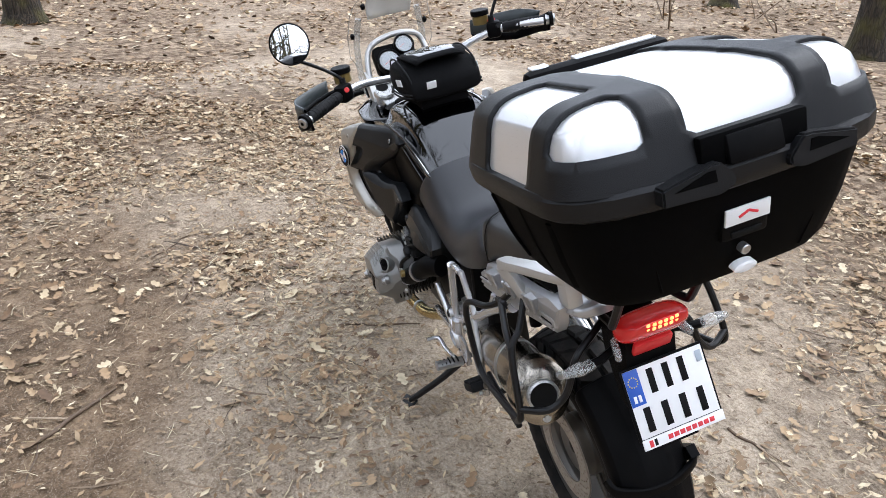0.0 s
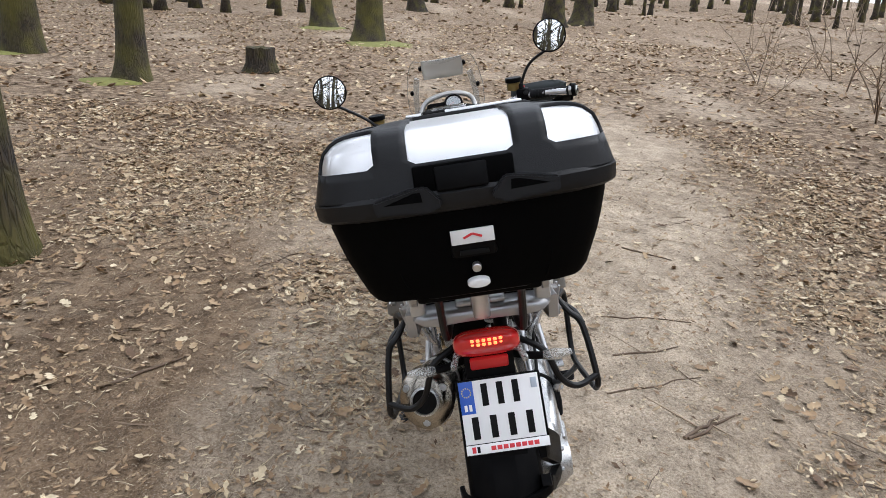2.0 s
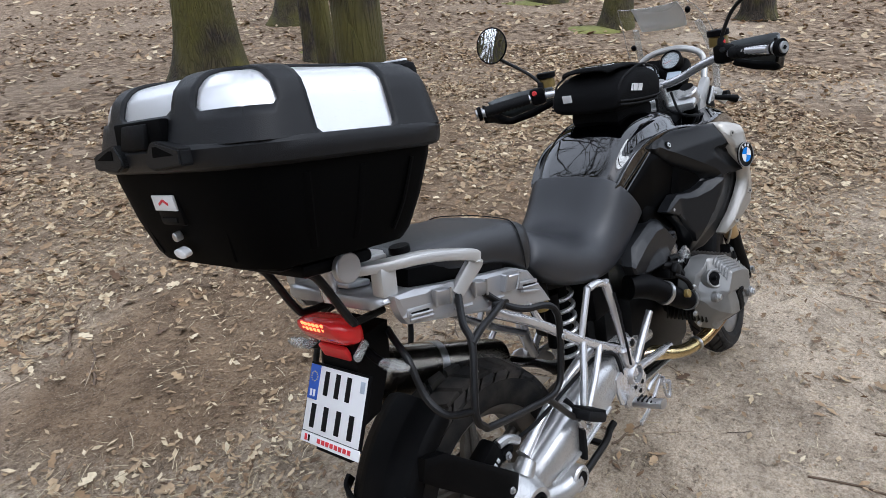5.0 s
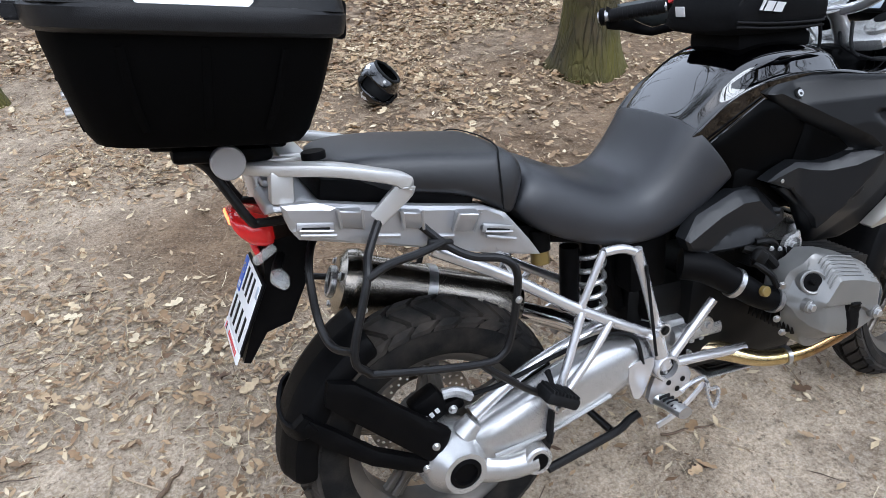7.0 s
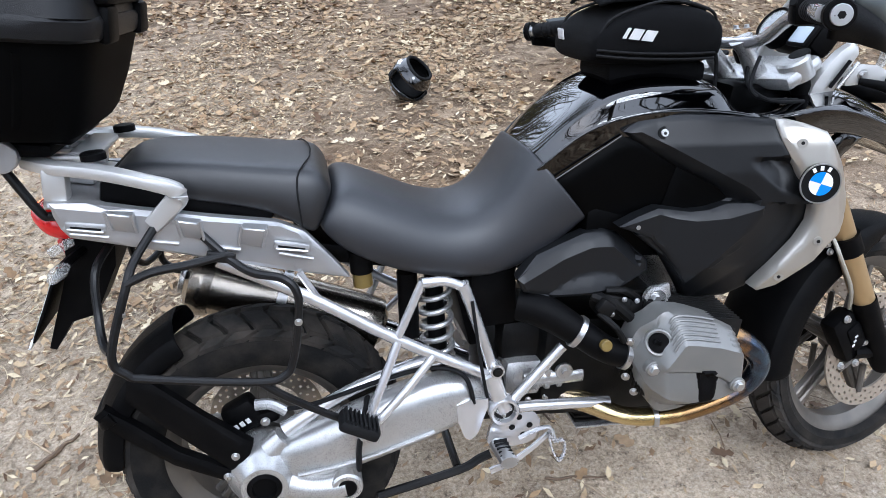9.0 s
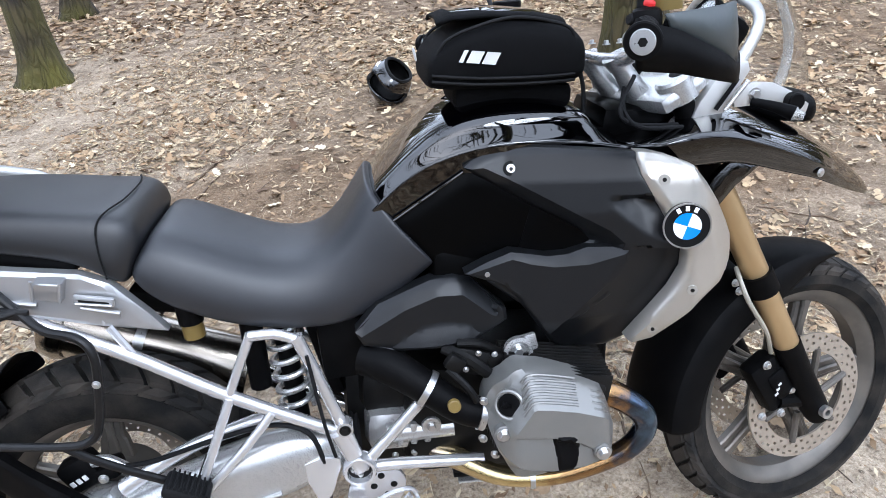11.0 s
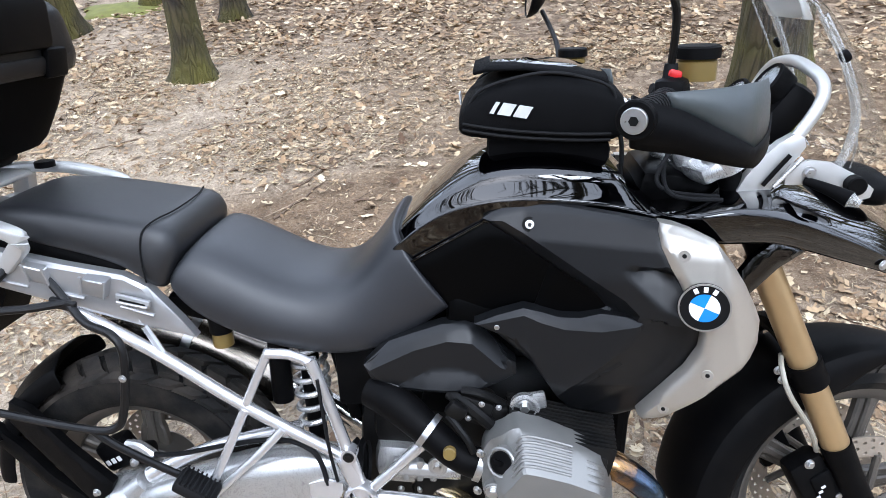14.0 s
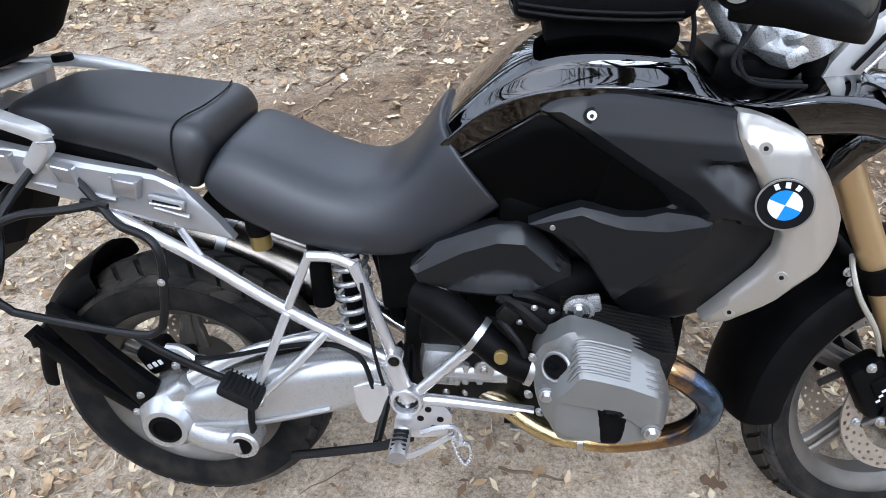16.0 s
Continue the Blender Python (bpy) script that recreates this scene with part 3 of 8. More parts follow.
def tread(c, R, w, count):
    """Chunky blocks in chevron rows across the crown."""
    bm = bmesh.new()
    pitch = math.tau / count

    def at(a, s, up):
        # s runs -1..1 across the crown
        th = s * radians(80)
        r = R - 0.007 - 0.03 * abs(math.sin(th)) ** 2.2 + up
        h = w * 0.47 * math.sin(th) * (1 + up * 2)
        return Vector((c[0] + r * math.cos(a), c[1] + h, c[2] + r * math.sin(a)))
    cells = [(-1.06, -0.66, 0.55, 0.0), (-0.60, -0.05, 0.0, 0.62), (0.05, 0.60, 0.62, 0.0), (0.66, 1.06, 0.0, 0.55)]
    for i in range(count):
        for k, (s0, s1, k0, k1) in enumerate(cells):
            a0 = (i + (0.25 if k in (1, 2) else 0)) * pitch
            quad = []
            for s, sk in ((s0, k0), (s1, k1)):
                for f in (0.0, 0.86):
                    quad.append((a0 + (f + sk) * pitch, s))
            order = [quad[0], quad[2], quad[3], quad[1]]
            lo = [bm.verts.new(at(a, s, -0.006)) for a, s in order]
            hi = [bm.verts.new(at(a + (order[(j + 2) % 4][0] - a) * 0.06, s + (order[(j + 2) % 4][1] - s) * 0.06, 0.007)) for j, (a, s) in enumerate(order)]
            bm.faces.new(hi)
            for j in range(4):
                bm.faces.new((lo[j], lo[(j + 1) % 4], hi[(j + 1) % 4], hi[j]))
    bmesh.ops.recalc_face_normals(bm, faces=bm.faces[:])
    return bm


def rim(c, r, w, hub_r, hub_w):
    """Cast wheel: stepped barrel, hub and broad webbed spokes."""
    p = [(r + 0.008, -w * 0.5), (r + 0.008, -w * 0.44), (r - 0.008, -w * 0.40), (r - 0.022, -w * 0.2), (r - 0.024, w * 0.2), (r - 0.008, w * 0.40), (r + 0.008, w * 0.44), (r + 0.008, w * 0.5),
         (r, w * 0.5), (r - 0.016, w * 0.42), (r - 0.034, w * 0.24), (r - 0.034, -w * 0.24), (r - 0.016, -w * 0.42), (r, -w * 0.5), (r + 0.008, -w * 0.5)]
    bm = turned(p, c, "Y", 72)
    turned([(0.018, -hub_w), (hub_r * 0.8, -hub_w), (hub_r, -hub_w * 0.6), (hub_r, hub_w * 0.6), (hub_r * 0.8, hub_w), (0.018, hub_w), (0.018, -hub_w)], c, "Y", 32, bm)
    return bm


def spoke_meshes(c, r, spokes, hub_r, shift):
    """Broad webbed spokes, one mesh each."""
    for i in range(spokes):
        a, bm = math.tau * (i + shift) / spokes, None
        for wide, thick in ((0.024, 0.011), (0.009, 0.021)):
            b2, rings = bmesh.new(), []
            for f, k in ((hub_r * 0.8, 1.5), (hub_r * 1.5, 1.1), (r * 0.6, 0.9), (r * 0.82, 1.0), (r - 0.02, 1.6)):
                u, v = Vector((math.cos(a), 0, math.sin(a))), Vector((-math.sin(a), 0, math.cos(a)))
                m = Vector(c) + u * f
                rings.append([m + v * wide * k + Vector((0, thick, 0)), m - v * wide * k + Vector((0, thick, 0)), m - v * wide * k - Vector((0, thick, 0)), m + v * wide * k - Vector((0, thick, 0))])
            skin(b2, rings)
            bmesh.ops.bevel(b2, geom=b2.edges[:], offset=0.004, segments=1, affect="EDGES")
            bm = merge(bm, b2)
        yield bm


def drilled_disc(c, r0, r1, y, thick=0.005, seg=216, rows=8):
    """Brake disc ring with real rows of cooling holes."""
    bm = bmesh.new()
    vs = [[bm.verts.new((c[0] + (r0 + (r1 - r0) * j / rows) * math.cos(math.tau * i / seg), y, c[2] + (r0 + (r1 - r0) * j / rows) * math.sin(math.tau * i / seg))) for j in range(rows + 1)] for i in range(seg)]
    for i in range(seg):
        for j in range(rows):
            hole = (j in (1, 3, 5)) and (i + 2 * j) % 9 in (0, 1) or (j == 6 and (i + 5) % 9 in (0, 1))
            if not hole:
                a, b = vs[i], vs[(i + 1) % seg]
                bm.faces.new((a[j], a[j + 1], b[j + 1], b[j]))
    g = bmesh.ops.extrude_face_region(bm, geom=bm.faces[:])
    for v in g["geom"]:
        if isinstance(v, bmesh.types.BMVert):
            v.co.y += thick
    bmesh.ops.recalc_face_normals(bm, faces=bm.faces[:])
    return bm


def bolt(p, n=(0, -1, 0), r=0.007, h=0.006):
    """Socket-head bolt with a washer."""
    bm = disc(p, n, r * 1.45, h * 0.3, 20)
    disc(Vector(p) + Vector(n).normalized() * h * 0.3, n, r, h, 6, bm)
    return bm


def wheels():
    rw = part("rear_wheel", rim(REAR, 0.216, 0.125, 0.085, 0.055), RIM, bike, "grey cast rear wheel with five broad spokes")
    for bm in spoke_meshes(REAR, 0.216, 5, 0.085, 0.2):
        part("spoke", bm, RIM, rw)
    part("tyre", tyre(REAR, 0.314, 0.158, 0.214), GROOVE_SHADE, rw, "dusty black dual-sport tyre")
    part("tread", tread(REAR, 0.318, 0.16, 34), RUBBER, rw)
    part("brake_disc", drilled_disc(REAR, 0.085, 0.132, 0.075), DISC, rw, "drilled steel brake disc")
    fw = part("front_wheel", steered(rim(FRONT, 0.243, 0.085, 0.045, 0.05)), RIM, bike, "grey cast front wheel with five broad spokes")
    for bm in spoke_meshes(FRONT, 0.243, 5, 0.045, 0.05):
        part("spoke", steered(bm), RIM, fw)
    part("tyre", steered(tyre(FRONT, 0.314, 0.112, 0.241)), GROOVE_SHADE, fw, "dusty black dual-sport tyre")
    part("tread", steered(tread(FRONT, 0.318, 0.112, 40)), RUBBER, fw)
    for y in (-0.076, 0.071):
        part("brake_disc", steered(drilled_disc(FRONT, 0.108, 0.152, y)), DISC, fw, "drilled steel brake disc")
        for i in range(6):
            a = math.tau * i / 6
            part("disc_carrier", steered(tube([FRONT + Vector((0.04 * math.cos(a), y, 0.04 * math.sin(a))), FRONT + Vector((0.113 * math.cos(a + 0.25), y, 0.113 * math.sin(a + 0.25)))], 0.008, 8, 2)), RIM, fw)
    part("axle", steered(tube([FRONT + Vector((0, -0.13, 0)), FRONT + Vector((0, 0.13, 0))], 0.013, 16, 1)), STEEL, fw)


def front_end():
    for s in (-1, 1):
        y = s * 0.112
        foot = FRONT + Vector((-0.012, y, 0.0))
        at = lambda k: foot + RAKE * k
        leg = part("fork_leg", steered(tube([at(0.16), at(0.30), at(0.46), at(0.62)], 0.0265, 20, 3)), GOLD, bike, "gold anodised fork leg")
        part("fork_tube", steered(tube([at(0.5), at(0.82)], 0.021, 16, 2)), PLASTIC, leg)
        part("clamp_ring", steered(tube([at(0.335), at(0.385)], 0.033, 20, 1)), PLASTIC, leg)
        part("axle_carrier", steered(tube([at(-0.035), at(0.0), at(0.10), at(0.19)], [0.024, 0.03, 0.028, 0.03], 16, 4)), PLASTIC, leg, "black axle carrier")
        part("axle_nut", steered(turned([(0.007, 0), (0.014, 0), (0.014, 0.012 * s), (0.007, 0.012 * s), (0.007, 0)], foot + Vector((0, s * 0.029, 0)), "Y", 20)), STEEL, leg)
        cal = block((0.075, 0.05, 0.13), FRONT + Vector((-0.115, s * 0.085, 0.075)), (0, -28, 0), 0.014)
        block((0.05, 0.062, 0.075), FRONT + Vector((-0.10, s * 0.086, 0.075)), (0, -28, 0), 0.012, cal)
        tube([FRONT + Vector((-0.10, s * 0.1, 0.03)), FRONT + Vector((-0.04, s * 0.105, 0.02))], 0.018, 10, 2, cal)
        tube([FRONT + Vector((-0.09, s * 0.1, 0.12)), FRONT + Vector((-0.06, s * 0.11, 0.1))], 0.016, 10, 2, cal)
        c = part("brake_caliper", steered(cal), PLASTIC, bike, "black four-piston brake caliper")
        for dx, dz in ((-0.14, 0.13), (-0.085, 0.125), (-0.075, 0.055), (-0.15, 0.01), (-0.10, 0.005)):
            part("bolt", steered(bolt(FRONT + Vector((dx, s * 0.112, dz)), (0, s, 0))), STEEL, c)
        for k in range(3):
            part("mark", steered(block((0.005, 0.002, 0.009), FRONT + Vector((-0.118 + 0.004 * k, s * 0.1185, 0.058 + k * 0.011)), (0, 62, 0), 0.0005)), PRINT, c)
        hose = tube([FRONT + Vector((-0.12, s * 0.1, 0.15)), FRONT + Vector((-0.16, s * 0.13, 0.22)), FRONT + Vector((-0.215, s * 0.145, 0.30)), FRONT + Vector((-0.225, s * 0.13, 0.345)), FRONT + Vector((-0.21, s * 0.1, 0.36))], 0.005, 8, 6)
        part("brake_hose", steered(hose), BRAID, bike, "braided brake hose")
    # mudguard: arch over the tyre, long at the back
    rings = []
    for i in range(25):
        f = i / 24
        a = radians(72 + 106 * f)
        r = 0.340 + 0.034 * f + 0.008 * math.sin(f * math.pi)
        wide = 0.055 + 0.045 * math.sin(min(1, f * 2.2) * math.pi / 2)
        skirt = (0.012 + 0.075 * min(1, f * 3)) * (1 - 0.1 * f)
        sec = [(-1.0, -skirt), (-1.0, -skirt * 0.45), (-0.93, -0.012), (-0.6, 0.0), (0, 0.006), (0.6, 0.0), (0.93, -0.012), (1.0, -skirt * 0.45), (1.0, -skirt)]
        rings.append([FRONT + Vector(((r + dr) * math.cos(a), s * wide, (r + dr) * math.sin(a))) for s, dr in sec])
    guard = skin(bmesh.new(), rings, False, False)
    part("front_mudguard", steered(guard), PLASTIC, bike, "matte black front mudguard", solid=0.004, subsurf=1)
    part("mudguard_bridge", steered(tube([FRONT + RAKE * 0.36 + Vector((0, -0.11, 0)), FRONT + RAKE * 0.40 + Vector((0, 0, 0.02)), FRONT + RAKE * 0.36 + Vector((0, 0.11, 0))], 0.02, 10, 5)), PLASTIC, bike)
    for s in (-1, 1):
        for k in range(2):
            part("bolt", steered(bolt(FRONT + RAKE * (0.36 + 0.022 * k) + Vector((-0.055, s * 0.105, -0.015)), (0, s, 0), 0.006)), STEEL, bike)
    # yoke, risers and bar
    yoke = block((0.10, 0.28, 0.032), HEAD + Vector((-0.015, 0, 0.0)), (0, -25, 0), 0.012)
    for s in (-1, 1):
        disc(HEAD + Vector((-0.005, s * 0.112, -0.012)), RAKE, 0.033, 0.045, 24, yoke)
        tube([HEAD + Vector((-0.05, s * 0.045, 0.0)), HEAD + Vector((-0.085, s * 0.05, 0.05)), HEAD + Vector((-0.10, s * 0.05, 0.075))], [0.022, 0.018, 0.024], 12, 4, yoke)
    y = part("top_yoke", steered(yoke), CAST, bike, "cast silver fork yoke with bar risers")
    for s in (-1, 1):
        part("fork_cap", steered(disc(HEAD + Vector((0.002, s * 0.112, 0.02)) + RAKE * 0.014, RAKE, 0.021, 0.006, 24)), PLASTIC, y)
        for k in (-1, 1):
            part("bolt", steered(bolt(HEAD + Vector((-0.10 + k * 0.014, s * 0.05, 0.095)), (0, 0, 1), 0.005)), STEEL, y)
    part("handlebar", tube([(0.955, -0.44, 1.158), (1.02, -0.32, 1.155), (1.055, -0.22, 1.13), (1.08, -0.12, 1.088), (1.07, -0.04, 1.075), (1.05, 0.06, 1.075), (1.03, 0.13, 1.085), (0.96, 0.22, 1.105), (0.885, 0.31, 1.105), (0.80, 0.41, 1.092)], 0.0125, 14, 6), SILVER, bike, "silver tapered handlebar")


def controls():
    for s, end, mid, inner in ((-1, Vector((0.966, -0.450, 1.158)), Vector((0.998, -0.376, 1.157)), Vector((1.024, -0.318, 1.155))), (1, Vector((0.795, 0.418, 1.09)), Vector((0.845, 0.358, 1.099)), Vector((0.89, 0.304, 1.105)))):
        grip = tube([end, mid, inner], 0.0175, 16, 5)
        d = (inner - end).normalized()
        g = part("grip", grip, GRIP, bike, "black ribbed rubber grip")
        for k in range(9):
            p = end + d * (0.02 + k * 0.013)
            part("grip_rib", tube([p, p + d * 0.006], 0.019, 16, 1), GRIP, g)
        part("bar_end", disc(end - d * 0.002, -d, 0.0175, 0.012, 28), STEEL, g, "silver bar-end weight")
        part("bar_end_socket", disc(end - d * 0.0175, -d, 0.009, 0.002, 6), INK, g)
        fwd = Vector((math.cos(STEER), math.sin(STEER), 0))
        sw = block((0.045, 0.05, 0.055), (0, 0, 0), (0, 0, 0), 0.012)
        sw.transform(Matrix.Translation(inner + d * 0.03) @ d.to_track_quat("Y", "Z").to_matrix().to_4x4())
        switch = part("switch_pod", sw, PLASTIC, bike, "black switch pod")
        part("switch_button", disc(inner + d * 0.03 - fwd * 0.022 + Vector((0, 0, 0.012)), -fwd + Vector((0, 0, 0.3)), 0.008, 0.008, 16), RED_PLASTIC if s > 0 else GRIP, switch)
        if s < 0:
            part("kill_switch", block((0.02, 0.02, 0.012), inner + d * 0.035 + Vector((0, 0, 0.032)), (0, 20, 15), 0.004), RED_PLASTIC, switch, "red kill switch")
        lever = tube([inner + d * 0.03 + fwd * 0.035, inner + fwd * 0.06, mid + fwd * 0.075, end + fwd * 0.07 + d * 0.02], [0.009, 0.008, 0.006, 0.007], 10, 5)
        part("lever", lever, PLASTIC, bike, "black control lever")
        res = disc(inner + d * 0.055 + fwd * 0.03 + Vector((0, 0, 0.02)), (0, 0, 1), 0.027, 0.03, 28)
        r = part("fluid_reservoir", res, FLUID, bike, "amber fluid reservoir")
        part("cap", disc(inner + d * 0.055 + fwd * 0.03 + Vector((0, 0, 0.05)), (0, 0, 1), 0.031, 0.017, 28), PLASTIC, r, "black screw cap")
        # hand guard: beam from the bar end round the front, and a spoiler above it
        e2, f2 = end - d * 0.018, fwd
        e2 = e2 + d * 0.016
        base = [e2 - f2 * 0.012, e2 + f2 * 0.05, e2 + f2 * 0.105, e2 + f2 * 0.14 + d * 0.025, e2 + f2 * 0.15 + d * 0.10, e2 + f2 * 0.145 + d * 0.18]
        low, high, top = [-0.034, -0.046, -0.062, -0.076, -0.07, -0.05], [0.026, 0.004, -0.026, -0.052, -0.045, -0.03], [0.026, 0.027, 0.028, 0.029, 0.024, 0.018]
        line = smooth_line(base, 5)
        k = len(line)
        prof = lambda vals, i: float(np.interp(i / (k - 1) * 5, range(6), vals))
        beam = skin(bmesh.new(), [[p + Vector((0, 0, prof(low, i))), p + Vector((0, 0, (prof(low, i) + prof(high, i)) / 2)) - d * 0.006, p + Vector((0, 0, prof(high, i)))] for i, p in enumerate(line)], False, False)
        hg = part("hand_guard", beam, PLASTIC, bike, "black hand guard", solid=0.007)
        spoil = skin(bmesh.new(), [[p + Vector((0, 0, prof(high, i) + 0.001)), p + Vector((0, 0, (prof(high, i) + prof(top, i)) / 2)) - f2 * 0.002, p + Vector((0, 0, prof(top, i))) - f2 * 0.008] for i, p in enumerate(line) if i > 3], False, False)
        part("spoiler", spoil, SPOILER, hg, "grey plastic spoiler", solid=0.004)
        e2 = e2 - d * 0.016
        part("end_boss", disc(e2 + d * 0.004, -d, 0.0235, 0.013, 30), PLASTIC, hg)
        part("end_screw", disc(e2 - d * 0.009, -d, 0.0155, 0.006, 30), STEEL, hg, "silver end screw")
        part("screw_socket", disc(e2 - d * 0.0152, -d, 0.006, 0.0012, 6), INK, hg)
    for s, face, foot in ((-1, Vector((0.973, -0.398, 1.363)), Vector((1.035, -0.285, 1.165))), (1, Vector((0.877, 0.409, 1.294)), Vector((0.925, 0.275, 1.115)))):
        knee = foot.lerp(face, 0.35) + Vector((0.015, 0, 0.035 if s < 0 else 0.01))
        stem = part("mirror_stem", tube([foot, foot + Vector((0, 0, 0.03)), knee, face + Vector((0.02, 0, -0.045))], 0.0055, 10, 6), TUBE_BLACK, bike, "black mirror stem")
        part("stem_boot", tube([foot + Vector((0, 0, -0.015)), foot + Vector((0, 0, 0.035))], [0.014, 0.009], 12, 3), GRIP, stem)
        back = Vector((-0.96, s * -0.10, 0.16)).normalized()
        q = back.to_track_quat("Z", "Y").to_matrix().to_4x4()
        shell = turned([(0, -0.03), (0.025, -0.027), (0.048, -0.014), (0.058, 0.0), (0.06, 0.005), (0.057, 0.008), (0.055, 0.005), (0, 0.005)], face, "Z", 36, None, q)
        mir = part("mirror", shell, PLASTIC, bike, "round black mirror")
        part("mirror_glass", turned([(0, 0.0075), (0.03, 0.007), (0.055, 0.006)], face, "Z", 36, None, q), MIRROR, mir, "silvered mirror glass")


SPOILER = mat("grey_spoiler_plastic", (0.045, 0.053, 0.055), 0.4, bump=0.05, var=0.1)


# fuel tank: x, crown height, then half-width and height of the wing edge, the groove under it and the shoulder
TANK = [
    (0.585, 0.885, (0.100, 0.872), (0.112, 0.855), (0.140, 0.862)), (0.630, 0.930, (0.112, 0.918), (0.124, 0.895), (0.150, 0.906)),
    (0.690, 0.985, (0.122, 0.970), (0.134, 0.936), (0.158, 0.952)), (0.760, 1.035, (0.130, 1.000), (0.140, 0.952), (0.166, 0.975)),
    (0.840, 1.046, (0.134, 1.011), (0.146, 0.957), (0.172, 0.983)), (0.930, 1.036, (0.136, 1.006), (0.148, 0.953), (0.176, 0.977)),
    (0.995, 1.018, (0.136, 1.000), (0.150, 0.946), (0.181, 0.966)), (1.030, 0.975, (0.120, 0.955), (0.150, 0.938), (0.186, 0.957)),
    (1.080, 0.950, (0.110, 0.940), (0.150, 0.928), (0.190, 0.944)),
]


def tank_half(crown, wing, groove, shoulder):
    """Half a cross-section from the crown down to the tank's foot."""
    (wy, wz), (gy, gz), (sy, sz) = wing, groove, shoulder
    return [(0, crown), (wy * 0.55, crown - 0.004), (wy * 0.84, crown - (crown - wz) * 0.42), (wy, wz), (gy, gz + 0.008), (gy + 0.008, gz), (sy - 0.010, sz - 0.004), (sy, sz), (sy - 0.004, sz - 0.03), (sy - 0.02, 0.74)]


def both_sides(half):
    return [(y, z) for y, z in half] + [(-y, z) for y, z in reversed(half[1:])]


def cover_depth(x, z):
    d = 0.198 + 0.33 * max(0.0, x - 0.84) - 0.55 * max(0.0, x - 1.12)
    return d - 0.35 * max(0.0, 0.66 - z) - 0.15 * max(0.0, z - 0.86) - 0.35 * max(0.0, z - 0.915)


# the ridge that folds each side cover: from the front of the tank down to the tip, and back to the foot
RIDGE_UP = [(0.770, 0.944), (0.806, 0.941), (0.856, 0.913), (0.922, 0.873), (0.995, 0.829), (1.024, 0.800)]
RIDGE_LOW = [(1.024, 0.800), (1.022, 0.781), (1.003, 0.747), (0.892, 0.630)]


FACET = [(0.750, 0.766), (0.790, 0.780), (0.835, 0.792), (0.865, 0.787), (0.895, 0.782), (0.928, 0.785), (0.962, 0.796), (1.000, 0.798), (1.023, 0.793), (1.020, 0.776), (1.003, 0.747), (0.892, 0.630), (0.847, 0.699), (0.819, 0.735)]


def line_dist(p, line):
    """Distance to an open line, and whether p lies on its right hand."""
    best, right = 9.0, False
    for (x1, y1), (x2, y2) in zip(line, line[1:]):
        dx, dy = x2 - x1, y2 - y1
        t = max(0, min(1, ((p[0] - x1) * dx + (p[1] - y1) * dy) / (dx * dx + dy * dy)))
        d = math.hypot(p[0] - x1 - t * dx, p[1] - y1 - t * dy)
        if d < best:
            best, right = d, dx * (p[1] - y1) - dy * (p[0] - x1) < 0
    return best, right


def cover_relief(x, z):
    """Valley behind the upper ridge, undercut before the lower one, and the scoop beside the trim."""
    d, below = line_dist((x, z), RIDGE_UP)
    e, behind = line_dist((x, z), RIDGE_LOW)
    out = 0.0
    if below and d <= e:
        out = -min(0.026, 1.0 * d)
    elif not behind and e < d:
        out = -min(0.030, 0.42 * e)
    if inside((x, z), FACET):
        out -= 0.5 * min(0.03, edge_dist((x, z), FACET))
    lip = float(np.interp(x, (0.985, 1.05, 1.1), (0.889, 0.890, 0.872)))
    sill = float(np.interp(x, (0.985, 1.012, 1.05, 1.1), (0.886, 0.855, 0.822, 0.800)))
    if 0.985 < x and sill < z < lip:
        out -= 0.022 * min(1.0, (lip - z) / 0.012) * min(1.0, (z - sill) / 0.045) * min(1.0, (x - 0.985) / 0.035)
    return out


def along(line, step=0.008):
    """Evenly spaced points along an open line."""
    out = []
    for (x1, y1), (x2, y2) in zip(line, line[1:]):
        n = max(1, int(math.hypot(x2 - x1, y2 - y1) / step))
        out += [(x1 + (x2 - x1) * k / n, y1 + (y2 - y1) * k / n) for k in range(n)]
    return out


